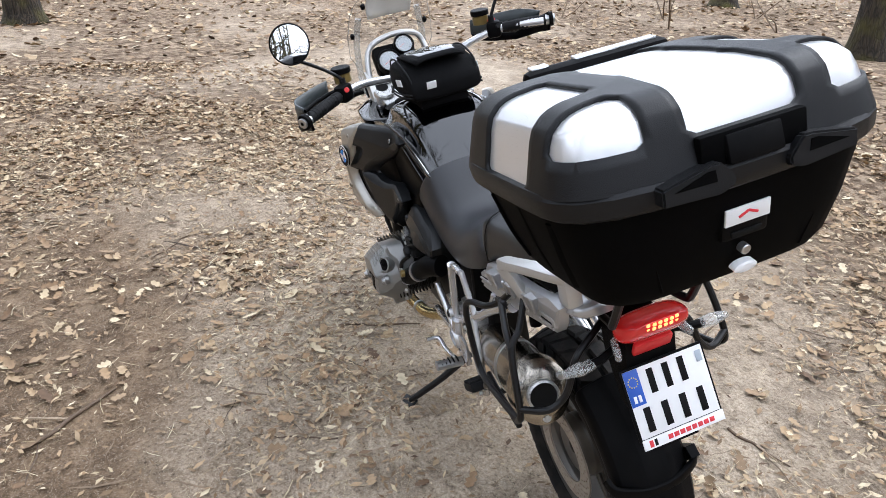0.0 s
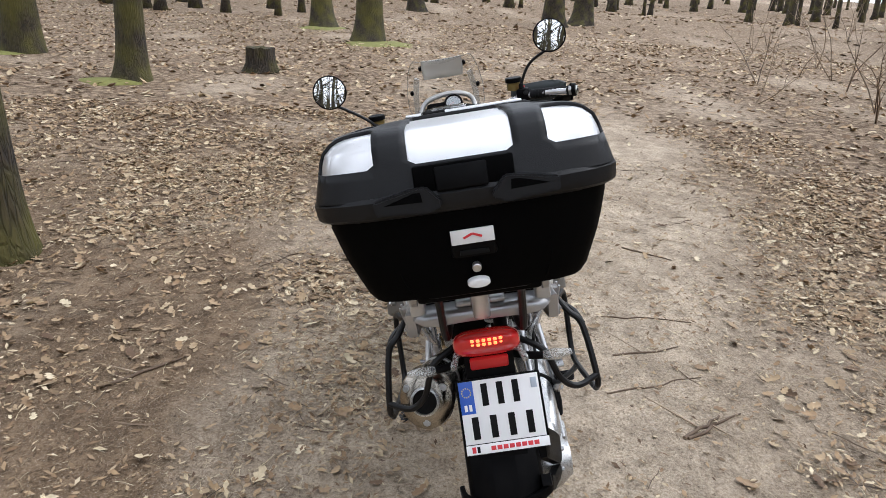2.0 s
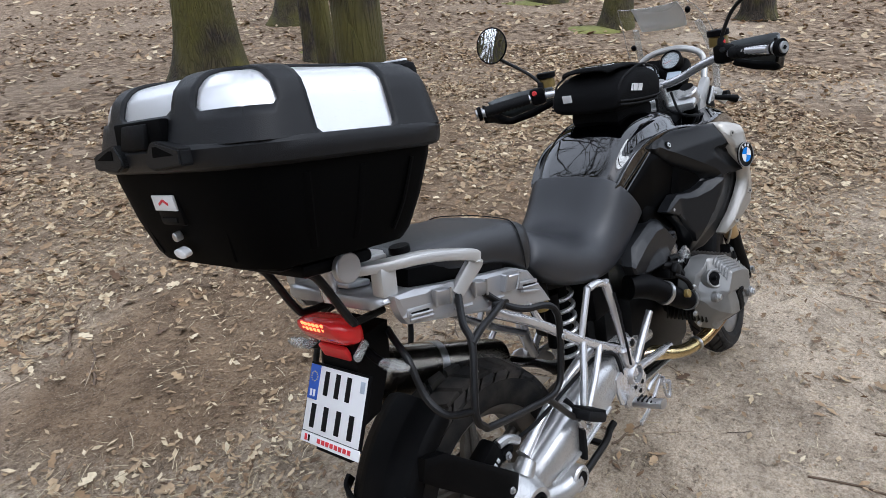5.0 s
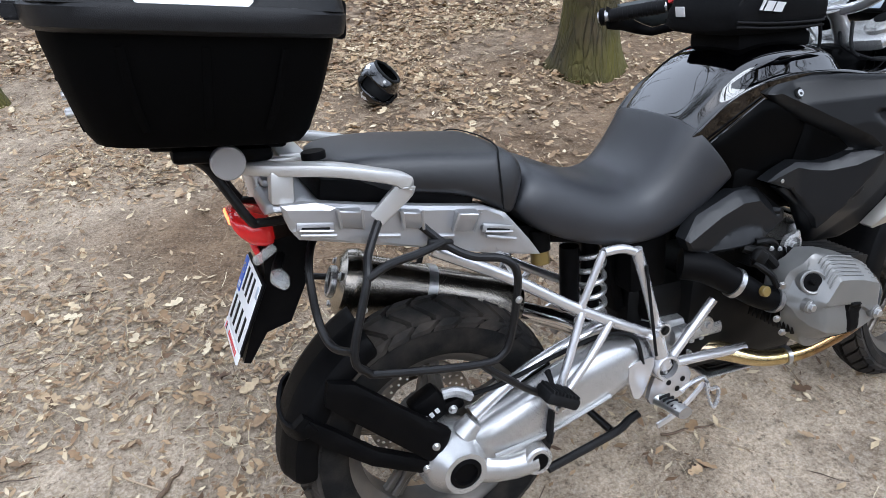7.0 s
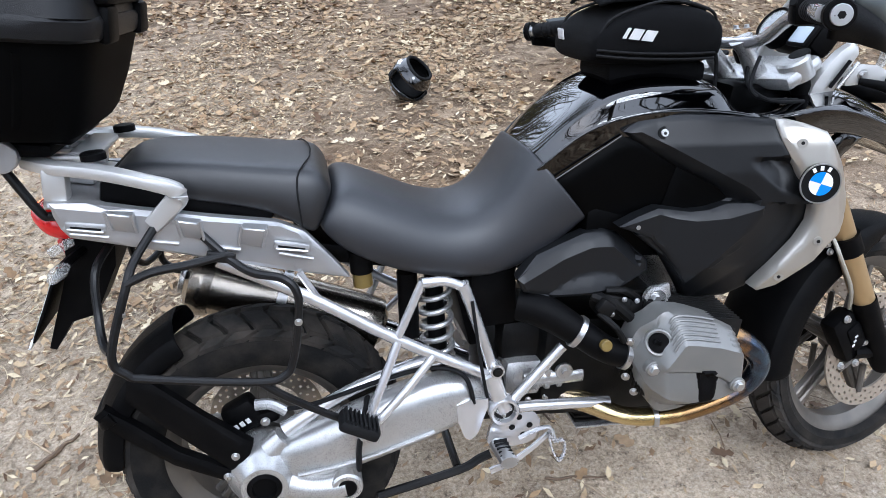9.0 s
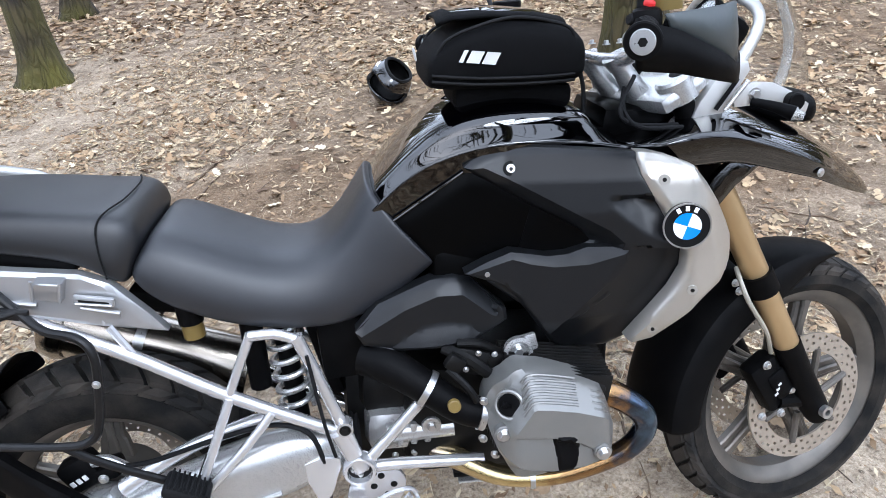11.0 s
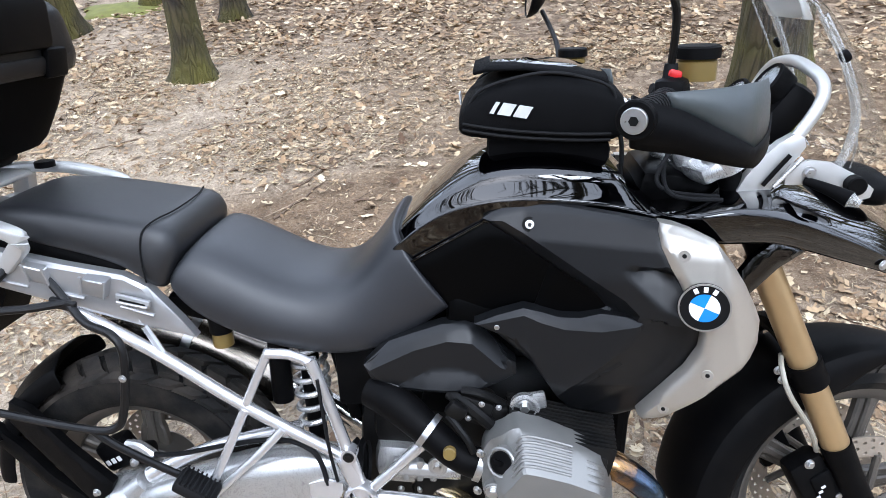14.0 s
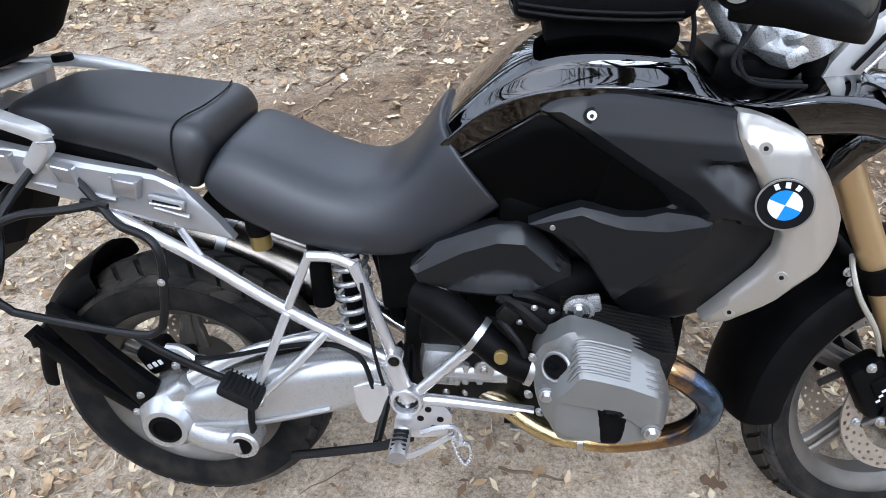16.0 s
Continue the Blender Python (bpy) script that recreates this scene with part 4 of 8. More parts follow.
def bodywork():
    rings = [[Vector((x, y, z)) for y, z in both_sides(tank_half(crown, *edges))] for x, crown, *edges in TANK]
    n = len(rings[0])
    part("fuel_tank", skin(bmesh.new(), rings, creases={3: 0.75, n - 3: 0.75, 7: 0.6, n - 7: 0.6, 5: 0.4, n - 5: 0.4}), GLOSS, bike, "gloss black fuel tank", subsurf=2, smooth=0)
    # satin lower tank flank; an added gloss tube stands for the edge highlight
    flank = [(0.632, 0.853), (0.700, 0.893), (0.771, 0.933), (0.806, 0.930), (0.870, 0.890), (0.940, 0.845), (0.985, 0.812), (0.960, 0.778), (0.835, 0.775), (0.750, 0.750), (0.705, 0.765), (0.665, 0.815)]
    flank_depth = lambda x, z: float(np.interp(x, (0.63, 0.76, 0.86, 0.96), (0.148, 0.163, 0.168, 0.178))) - 0.05 * max(0.0, 0.86 - z)
    pair("tank_flank", panel(flank, flank_depth, 0.02, 0.012, 0.006, 0.02, 1), FLANK, bike, "satin black lower flank of the tank")
    pair("tank_edge_glint", tube([(x, -flank_depth(x, z) - 0.004, z) for x, z in ((0.630, 0.855), (0.700, 0.897), (0.768, 0.937))], 0.0022, 8, 4), GLOSS, bike)
    cover = [(0.768, 0.946), (0.783, 0.955), (0.805, 0.962), (0.847, 0.967), (0.894, 0.968), (0.962, 0.962), (1.044, 0.954), (1.050, 0.922), (1.070, 0.885), (1.110, 0.81), (1.122, 0.78), (1.118, 0.755), (1.098, 0.718), (1.034, 0.600), (1.001, 0.575), (0.921, 0.570), (0.897, 0.606), (0.847, 0.690), (0.790, 0.742), (0.835, 0.780), (0.935, 0.782), (0.972, 0.802), (0.955, 0.822), (0.905, 0.852), (0.845, 0.888), (0.800, 0.920)]
    folds = [along(RIDGE_UP[1:]), along(RIDGE_LOW), along([(0.99, 0.889), (1.05, 0.890)], 0.006), along([(0.99, 0.877), (1.05, 0.878)], 0.006)]
    pair("side_cover", panel(cover, cover_depth, 0.02, 0.0065, 0.006, 0.008, 1, cover_relief, folds), COVER, bike, "matte black folded tank side cover", smooth=30)
    brow = [(0.750, 0.764), (0.835, 0.782), (0.865, 0.772), (0.904, 0.766), (0.961, 0.771), (1.02, 0.79)]
    facet_lift = lambda x, z: 0.013 + 0.05 * (0.79 - z) - 0.6 * max(0.0, z - float(np.interp(x, [p[0] for p in brow], [p[1] for p in brow])))
    pair("cover_facet", panel(FACET, lambda x, z: cover_depth(x, z) + facet_lift(x, z) - 0.004, 0.03, 0.008, 0.003, 0.004, 1, None, [along(brow)]), COVER, bike, "matte black angular cover facet", smooth=26)
    trim = [(1.044, 0.956), (1.064, 0.954), (1.089, 0.947), (1.124, 0.932), (1.146, 0.903), (1.171, 0.865), (1.194, 0.822), (1.206, 0.795), (1.205, 0.757), (1.192, 0.735), (1.169, 0.716), (1.138, 0.694), (1.103, 0.663), (1.066, 0.620), (1.036, 0.606), (1.026, 0.614), (1.059, 0.674), (1.091, 0.719), (1.109, 0.757), (1.111, 0.785), (1.101, 0.810), (1.073, 0.868), (1.060, 0.889), (1.045, 0.922), (1.041, 0.944)]
    pair("radiator_trim", panel(trim, lambda x, z: cover_depth(x, z) + 0.007 - 0.5 * max(0.0, x - 1.13 - 0.22 * max(0.0, 0.93 - z)), 0.026, 0.008, 0.006, 0.007, 1), TRIM, bike, "champagne silver trim panel")
    for s in (-1, 1):
        part("cover_screw", bolt((0.789, s * (cover_depth(0.789, 0.761) + 0.010), 0.761), (0, s, 0), 0.005, 0.004), STEEL, bike)
    for s in (-1, 1):
        for p in ((1.075, 0.915), (1.119, 0.722), (1.061, 0.645)):
            part("screw", disc((p[0], s * (cover_depth(*p) + 0.0128), p[1]), (-0.3, s, 0.12), 0.009, 0.0022, 20), TRIM, bike)
            part("screw_socket", disc((p[0] - 0.0005, s * (cover_depth(*p) + 0.0150), p[1] + 0.0002), (-0.3, s, 0.12), 0.0035, 0.0004, 12), DARK, bike)
        part("screw_well", disc((0.846, s * (cover_depth(0.846, 0.938) + 0.0058), 0.938), (0, s, 0.42), 0.0125, 0.001, 28), INK, bike)
        part("screw", disc((0.846, s * (cover_depth(0.846, 0.938) + 0.0066), 0.938), (0, s, 0.42), 0.0075, 0.003, 24), CAST, bike)
        part("screw_socket", disc((0.846, s * (cover_depth(0.846, 0.938) + 0.0096), 0.938), (0, s, 0.42), 0.0035, 0.0004, 12), DARK, bike)
        # round enamel badge in quarters
        c = Vector((1.105, s * (cover_depth(1.105, 0.84) + 0.015), 0.84))
        nrm = Vector((-0.22, s, 0.06)).normalized()
        q = nrm.to_track_quat("Z", "Y").to_matrix().to_4x4()
        badge = part("badge", turned([(0, 0), (0.038, 0), (0.038, 0.004), (0.036, 0.006), (0, 0.0062)], c, "Z", 40, None, q), INK, bike, "round black badge with blue and white quarters")
        part("badge_ring", turned([(0.036, 0.004), (0.0385, 0.004), (0.0385, 0.0068), (0.036, 0.0068), (0.036, 0.004)], c, "Z", 40, None, q), STEEL, badge)
        roll = Matrix.Rotation(radians(-20), 4, "Z")
        for k in range(4):
            bm = bmesh.new()
            arc = [Vector((0, 0, 0.0075))] + [Vector((0.0225 * math.cos(radians(90 * k + 9 * j)), 0.0225 * math.sin(radians(90 * k + 9 * j)), 0.0075)) for j in range(11)]
            bm.faces.new([bm.verts.new(v) for v in arc])
            bm.transform(Matrix.Translation(c) @ q @ roll)
            part("badge_quarter", bm, SKYBLUE if k % 2 else PALE, badge)
        for k in (-1, 0, 1):
            a0 = radians(90 - 28 * k)
            bm = block((0.0065, 0.0085, 0.001), (0.0295 * math.cos(a0), 0.0295 * math.sin(a0), 0.007), (0, 0, -28 * k), 0.0002)
            bm.transform(Matrix.Translation(c) @ q)
            part("badge_mark", bm, PALE, badge)
    snorkel = [(0.547, 0.677), (0.593, 0.715), (0.640, 0.733), (0.690, 0.749), (0.732, 0.752), (0.764, 0.741), (0.821, 0.682), (0.822, 0.660), (0.784, 0.637), (0.750, 0.631), (0.687, 0.630), (0.618, 0.629), (0.559, 0.648)]
    chin = [(0.612, 0.640), (0.659, 0.665), (0.698, 0.674), (0.750, 0.663), (0.772, 0.638)]
    crest = [(0.550, 0.664), (0.640, 0.708), (0.700, 0.726), (0.745, 0.722), (0.800, 0.668)]
    at_line = lambda line, x: float(np.interp(x, [p[0] for p in line], [p[1] for p in line], 0.0, 0.0))

    def snorkel_lift(x, z):
        up = max(0.0, z - at_line(crest, x)) if 0.55 < x < 0.80 else 0.0
        low = max(0.0, at_line(chin, x) - z) if 0.612 < x < 0.772 else 0.0
        return 0.010 - 0.7 * up + 0.45 * low
    pair("snorkel_cover", panel(snorkel, lambda x, z: 0.183 - 0.1 * max(0, 0.65 - z), 0.03, 0.008, 0.005, 0.007, 1, snorkel_lift, [along(crest), along(chin)]), COVER, bike, "matte black intake cover", smooth=26)
    # inner body fills the space under tank and covers
    lining = [(0.90, 0.925), (1.04, 0.925), (1.11, 0.915), (1.165, 0.85), (1.195, 0.775), (1.165, 0.71), (1.08, 0.65), (0.96, 0.61), (0.88, 0.65), (0.84, 0.74)]
    pair("inner_fairing", panel(lining, lambda x, z: cover_depth(x, z) - 0.026, 0.014, 0.02, 0.0, 0.01, 1), FLANK, bike, "black inner fairing")
    core = block((0.36, 0.30, 0.24), (0.90, 0, 0.78), (0, 4, 0), 0.03)
    block((0.2, 0.36, 0.16), (1.0, 0, 0.72), (0, 4, 0), 0.03, core)
    block((0.2, 0.33, 0.12), (0.795, 0, 0.735), (0, 6, 0), 0.02, core)
    block((0.2, 0.22, 0.13), (0.68, 0, 0.755), (0, 6, 0), 0.02, core)
    part("airbox", core, FLANK, bike)
    # beak
    rows = [(1.04, 0.205, 0.950, 0.948, 0.925), (1.12, 0.212, 0.958, 0.955, 0.905), (1.17, 0.209, 0.975, 0.963, 0.900), (1.236, 0.200, 0.994, 0.951, 0.902), (1.30, 0.190, 0.978, 0.927, 0.880), (1.38, 0.172, 0.938, 0.891, 0.850), (1.43, 0.158, 0.920, 0.863, 0.833), (1.48, 0.135, 0.892, 0.830, 0.807), (1.55, 0.092, 0.842, 0.788, 0.773), (1.60, 0.060, 0.798, 0.762, 0.752), (1.645, 0.028, 0.754, 0.738, 0.732)]
    rings = []
    for x, w, zt, zs, zl in rows:
        half = [(0, zt), (w * 0.5, zt - 0.006), (w * 0.8, zs + (zt - zs) * 0.62), (w, zs), (w * 0.99, (zs + zl) / 2), (w * 0.95, zl), (w * 0.84, zl + 0.006), (w * 0.4, zl + 0.012), (0, zl + 0.014)]
        rings.append([Vector((x, y, z)) for y, z in half + [(-y, z) for y, z in reversed(half[1:-1])]])
    part("beak", skin(bmesh.new(), rings, creases={3: 0.9, 13: 0.9, 5: 0.8, 11: 0.8}), GLOSS, bike, "gloss black front beak with a sharp edge", subsurf=2, smooth=0)
    brace = [(1.185, 0.832), (1.212, 0.872), (1.250, 0.902), (1.300, 0.884), (1.255, 0.852), (1.205, 0.798)]
    pair("beak_brace", panel(brace, lambda x, z: 0.182 - 0.05 * (x - 1.2), 0.016, 0.012, 0.004, 0.006, 1), GLOSS, bike, "gloss black beak brace")
    for s in (-1, 1):
        part("screw", bolt((1.431, s * 0.158, 0.846), (0.3, s, 0), 0.006, 0.003), STEEL, bike)


def seat_rings(rows, section):
    out = []
    for xt, zt, xb, zb, w, crown in rows:
        ring = []
        for s, k in section:
            ring.append((s * w, xb + (xt - xb) * k, zb + (zt - zb) * k + (crown * (1 - s * s) if k > 0.85 else 0)))
        full = ring + [(-y, x, z) for y, x, z in reversed(ring[1:-1])]
        out.append([Vector((x, y, z)) for y, x, z in full])
    return out


def seats():
    rider = [(0.206, 0.862, 0.172, 0.830, 0.135, 0.0), (0.222, 0.884, 0.182, 0.800, 0.153, 0.004), (0.258, 0.878, 0.228, 0.750, 0.163, 0.006), (0.33, 0.838, 0.33, 0.700, 0.166, 0.008), (0.40, 0.802, 0.40, 0.680, 0.163, 0.009), (0.46, 0.790, 0.465, 0.668, 0.160, 0.009), (0.51, 0.806, 0.545, 0.666, 0.158, 0.007), (0.55, 0.848, 0.63, 0.710, 0.162, 0.004), (0.583, 0.897, 0.690, 0.752, 0.166, 0.0), (0.600, 0.916, 0.709, 0.765, 0.167, 0.0), (0.603, 0.918, 0.712, 0.767, 0.166, 0.0)]
    soft = [(0, 1.0), (0.38, 0.995), (0.62, 0.965), (0.80, 0.885), (0.925, 0.72), (1.0, 0.42), (0.99, 0.18), (0.94, 0.02), (0.6, 0.0), (0, 0.0)]
    part("rider_seat", skin(bmesh.new(), seat_rings(rider, soft)), VINYL, bike, "dark grey vinyl rider seat", subsurf=2, smooth=0)
    rear = [(-0.172, 0.950, -0.177, 0.930, 0.10, 0.0), (-0.152, 0.972, -0.162, 0.918, 0.128, 0.002), (-0.05, 0.966, -0.05, 0.892, 0.143, 0.003), (0.05, 0.950, 0.05, 0.870, 0.149, 0.003), (0.12, 0.937, 0.112, 0.846, 0.153, 0.003), (0.162, 0.932, 0.146, 0.816, 0.156, 0.004), (0.192, 0.925, 0.163, 0.804, 0.154, 0.002), (0.208, 0.900, 0.173, 0.806, 0.145, 0.0), (0.214, 0.872, 0.181, 0.818, 0.13, 0.0)]
    firm = [(0, 1.0), (0.4, 1.0), (0.76, 0.985), (0.88, 0.93), (0.955, 0.76), (1.0, 0.42), (0.985, 0.15), (0.94, 0.02), (0.6, 0.0), (0, 0.0)]
    part("pillion_seat", skin(bmesh.new(), seat_rings(rear, firm)), VINYL_DARK, bike, "dark grey vinyl pillion seat", subsurf=2, smooth=0)
    seam = [(0.148, 0.1545, 0.826), (0.147, 0.1562, 0.866), (0.148, 0.150, 0.903), (0.153, 0.138, 0.924), (0.164, 0.112, 0.9335), (0.176, 0.06, 0.9345), (0.18, 0.0, 0.9355)]
    pair("seat_seam", tube([(x, -y, z) for x, y, z in seam], 0.0016, 6, 5), GRIP, bike, "stitched seat seam")
    # slots that break the lower cover
    for x, z in ((0.944, 0.676), (0.978, 0.704)):
        pair("cover_slot", panel([(x - 0.014, z - 0.014), (x + 0.014, z + 0.012), (x + 0.02, z + 0.004), (x - 0.004, z - 0.018)], lambda x, z: cover_depth(x, z) + cover_relief(x, z) + 0.006, 0.008, 0.008, 0.003, 0.003, 1), COVER, bike, "raised vent in the cover")
    part("seat_base", block((0.44, 0.2, 0.04), (0.36, 0, 0.705), (0, 14, 0), 0.01), PLASTIC, bike)


def tail_unit():
    side = [(-0.262, 0.926), (-0.204, 0.918), (-0.128, 0.898), (-0.006, 0.868), (0.104, 0.842), (0.150, 0.818), (0.200, 0.750), (0.223, 0.713), (0.120, 0.743), (-0.015, 0.790), (-0.139, 0.830), (-0.243, 0.862), (-0.254, 0.880), (-0.260, 0.902)]
    tail_y = lambda x, z: 0.150 + 0.018 * max(0, min(1, (0.25 - x) / 0.3)) - 0.8 * max(0.0, z - (0.862 - 0.245 * x))
    pair("tail_panel", panel(side, tail_y, 0.02, 0.010, 0.004, 0.006, 1, None, [along([(-0.255, 0.918), (0.14, 0.828)])]), TAIL, bike, "silver ribbed tail panel", smooth=20)
    # open-topped tabs: a rim on three sides round a sunk face
    for x, z, w, skew in ((-0.152, 0.884, 0.044, 0.002), (-0.043, 0.857, 0.040, 0.002), (0.066, 0.830, 0.046, -0.012)):
        tab = bmesh.new()
        skin(tab, [[Vector((x - w * 0.5, -0.160, z + 0.022)), Vector((x + w * 0.5, -0.160, z + 0.012)), Vector((x + w * 0.5 + skew, -0.160, z - 0.028)), Vector((x - w * 0.5 + skew, -0.160, z - 0.018))],
                   [Vector((x - w * 0.48, -0.186, z + 0.018)), Vector((x + w * 0.46, -0.186, z + 0.008)), Vector((x + w * 0.42 + skew, -0.178, z - 0.024)), Vector((x - w * 0.44 + skew, -0.178, z - 0.014))]])
        bmesh.ops.recalc_face_normals(tab, faces=tab.faces[:])
        bmesh.ops.bevel(tab, geom=tab.edges[:], offset=0.002, segments=1, affect="EDGES")
        pair("panel_tab", tab, TAIL, bike)
        for dx in (-0.5, 0.44):
            pair("tab_rim", tube([(x + w * dx, -0.187, z + 0.017 - 0.22 * w * dx), (x + w * dx * 0.96 + skew, -0.179, z - 0.020 - 0.22 * w * dx)], 0.003, 6, 1), TAIL, bike)
    for pts in (((-0.240, 0.892), (-0.180, 0.878)), ((-0.122, 0.864), (-0.068, 0.851)), ((-0.016, 0.838), (0.034, 0.826)), ((0.100, 0.810), (0.160, 0.790))):
        pair("panel_lip", tube([(x, -0.1715, z - 0.022) for x, z in pts], 0.004, 8, 1), TAIL, bike)
    for s in (-1, 1):
        for x, z, tilt in ((-0.213, 0.878, 12), (0.124, 0.797, 15)):
            fr = part("slot_frame", block((0.066, 0.008, 0.018), (x, s * 0.171, z), (0, tilt, 0), 0.004), TAIL, bike)
            part("tail_slot", block((0.050, 0.006, 0.005), (x, s * 0.1730, z - 0.001), (0, tilt, 0), 0.002), INK, fr)
            part("slot_lip", tube([(x - 0.028, s * 0.1775, z + 0.002), (x + 0.028, s * 0.1775, z - 0.011)], 0.0025, 6, 1), TAIL, fr)
    # moulded deck between the tail panels, its rear edge rounded down
    rings = []
    for x, w, z in ((-0.287, 0.118, 0.918), (-0.284, 0.132, 0.926), (-0.274, 0.146, 0.931), (-0.255, 0.152, 0.929), (-0.20, 0.154, 0.916), (-0.165, 0.154, 0.907)):
        half = [(0, z), (w * 0.6, z), (w * 0.93, z - 0.001), (w, z - 0.006), (w + 0.006, z - 0.018), (w, z - 0.022), (w * 0.6, z - 0.018), (0, z - 0.018)]
        rings.append([Vector((x, y, zz)) for y, zz in half + [(-y, zz) for y, zz in reversed(half[1:-1])]])
    part("tail_deck", skin(bmesh.new(), rings), TAIL, bike, "silver moulded tail deck", subsurf=1, smooth=40)
    part("seat_base", block((0.30, 0.27, 0.05), (-0.045, 0, 0.893), (0, 13, 0), 0.012), PLASTIC, bike, "black pillion seat base")
    part("deck_ridge", block((0.06, 0.11, 0.014), (-0.245, 0, 0.934), (0, 13, 0), 0.006), TAIL, bike)
    # grab handles run into the luggage rack
    for s in (-1, 1):
        h = bar([(-0.305, s * 0.09, 0.984), (-0.25, s * 0.142, 0.981), (-0.17, s * 0.172, 0.971), (-0.10, s * 0.186, 0.951), (-0.058, s * 0.188, 0.934), (-0.052, s * 0.186, 0.918), (-0.075, s * 0.178, 0.895), (-0.105, s * 0.17, 0.868)], [0.030, 0.032, 0.034, 0.032, 0.028, 0.020, 0.018, 0.018], [0.020, 0.021, 0.022, 0.022, 0.026, 0.036, 0.034, 0.030])
        block((0.040, 0.034, 0.058), (-0.252, s * 0.138, 0.951), (0, 8, 0), 0.007, h)
        part("grab_handle", h, HANDLE, bike, "pale silver grab handle")
    rack = block((0.05, 0.17, 0.014), (-0.215, 0, 0.984), (0, 7, 0), 0.006)
    rk = part("luggage_rack", rack, HANDLE, bike, "pale silver luggage rack")
    for y in (-0.085, -0.03, 0.03, 0.085):
        part("rack_bar", block((0.12, 0.022, 0.012), (-0.255, y, 0.985), (0, 7, 0), 0.005), HANDLE, rk)
    part("rack_bar", block((0.03, 0.19, 0.014), (-0.30, 0, 0.990), (0, 7, 0), 0.006), HANDLE, rk)
    for s in (-1, 1):
        part("rack_knob", disc((-0.187, s * 0.125, 0.984), (0, 0, 1), 0.021, 0.013, 28), PLASTIC, rk, "black rubber knob")
    plate = block((0.22, 0.2, 0.02), (-0.33, 0, 1.03), (0, 8, 0), 0.008)
    block((0.16, 0.25, 0.025), (-0.33, 0, 1.015), (0, 8, 0), 0.01, plate)
    p = part("case_carrier", plate, PLASTIC, bike, "black top case carrier plate")
    for s in (-1, 1):
        part("carrier_cap", disc((-0.327, s * 0.13, 1.006), (0, s, 0), 0.028, 0.014, 32), TAIL, p, "round silver cap")
        part("carrier_stay", tube([(-0.375, s * 0.085, 1.01), (-0.353, s * 0.085, 0.985), (-0.31, s * 0.085, 0.892), (-0.29, s * 0.08, 0.878), (-0.22, s * 0.075, 0.872)], 0.0085, 10, 6), TUBE_BLACK, bike, "black steel carrier stay")
    part("carrier_post", tube([(-0.28, 0, 1.0), (-0.275, 0, 0.91)], 0.022, 20, 2), SILVER, bike)
    # tail light
    rings = []
    for x, w, zt, zb in ((-0.262, 0.070, 0.874, 0.818), (-0.290, 0.076, 0.883, 0.818), (-0.314, 0.074, 0.888, 0.828), (-0.328, 0.066, 0.889, 0.844), (-0.337, 0.057, 0.888, 0.859), (-0.340, 0.050, 0.886, 0.870)):
        rings.append([Vector((x, w * math.copysign(abs(math.cos(a)) ** 0.6, math.cos(a)), (zt + zb) / 2 + (zt - zb) / 2 * math.copysign(abs(math.sin(a)) ** 0.6, math.sin(a)))) for a in [math.tau * j / 20 for j in range(20)]])
    tl = part("tail_light", skin(bmesh.new(), rings), RED_LENS, bike, "lit red tail light", subsurf=1, smooth=0)
    for k in range(8):
        y = (k - 3.5) * 0.0122
        for r in range(3):
            part("led", block((0.004, 0.0075, 0.0075), (-0.3415 + (0.0, 0.002, 0.008)[r] + 9.0 * max(0.0, abs(y) - 0.027) ** 1.5, y, 0.882 - 0.0105 * r), (0, -16, 0), 0.002), LED, tl, "glowing red diode")
    for s in (-1, 1):
        part("side_lens", block((0.05, 0.014, 0.018), (-0.295, s * 0.074, 0.816), (0, -20, s * -18), 0.006), LENS, tl, "clear side lens")
    part("lower_reflector", block((0.012, 0.085, 0.032), (-0.302, 0, 0.806), (0, -18, 0), 0.004), RED_PLASTIC, tl, "red reflector")
    hb = panel([(-0.295, 0.83), (-0.2, 0.838), (-0.215, 0.76), (-0.27, 0.665), (-0.318, 0.655), (-0.36, 0.60), (-0.372, 0.605), (-0.30, 0.77)], lambda x, z: 0.055, 0.11, 0.02, 0.0, 0.01, 1)
    part("plate_bracket", hb, PLASTIC, bike, "black number plate bracket")
    for s in (-1, 1):
        st = part("indicator_stalk", tube([(-0.265, s * 0.05, 0.80), (-0.282, s * 0.10, 0.795), (-0.284, s * 0.13, 0.793)], 0.009, 10, 4), PLASTIC, bike)
        part("indicator", tube([(-0.284, s * 0.12, 0.793), (-0.285, s * 0.15, 0.793), (-0.284, s * 0.185, 0.793)], [0.009, 0.012, 0.006], 14, 6, flat=1.4), LENS, st, "clear indicator lens")
    # number plate, its marks as plain bars
    up = Vector((0.068, 0, 0.127)).normalized()
    pm = Matrix.Translation((-0.342, -0.012, 0.708)) @ pose(0, 0, 0, 0, math.degrees(math.atan2(up.x, up.z)), 0) @ Matrix.Scale(0.93, 4)

    def plate_bar(name, y, z, w, h, material, label="", depth=0.0012, lift=0.0, parent=None):
        bm = block((depth, w, h), (-0.004 - lift - depth / 2, -y, z), (0, 0, 0), 0.0004, None, pm)
        return part(name, bm, material, parent or npl, label)
    npl = part("number_plate", block((0.006, 0.202, 0.158), (0, 0, 0), (0, 0, 0), 0.006, None, pm), PLASTIC, bike, "white number plate in a black frame with a blue band")
    plate_bar("plate_face", 0, 0.001, 0.19, 0.146, WHITE, depth=0.001)
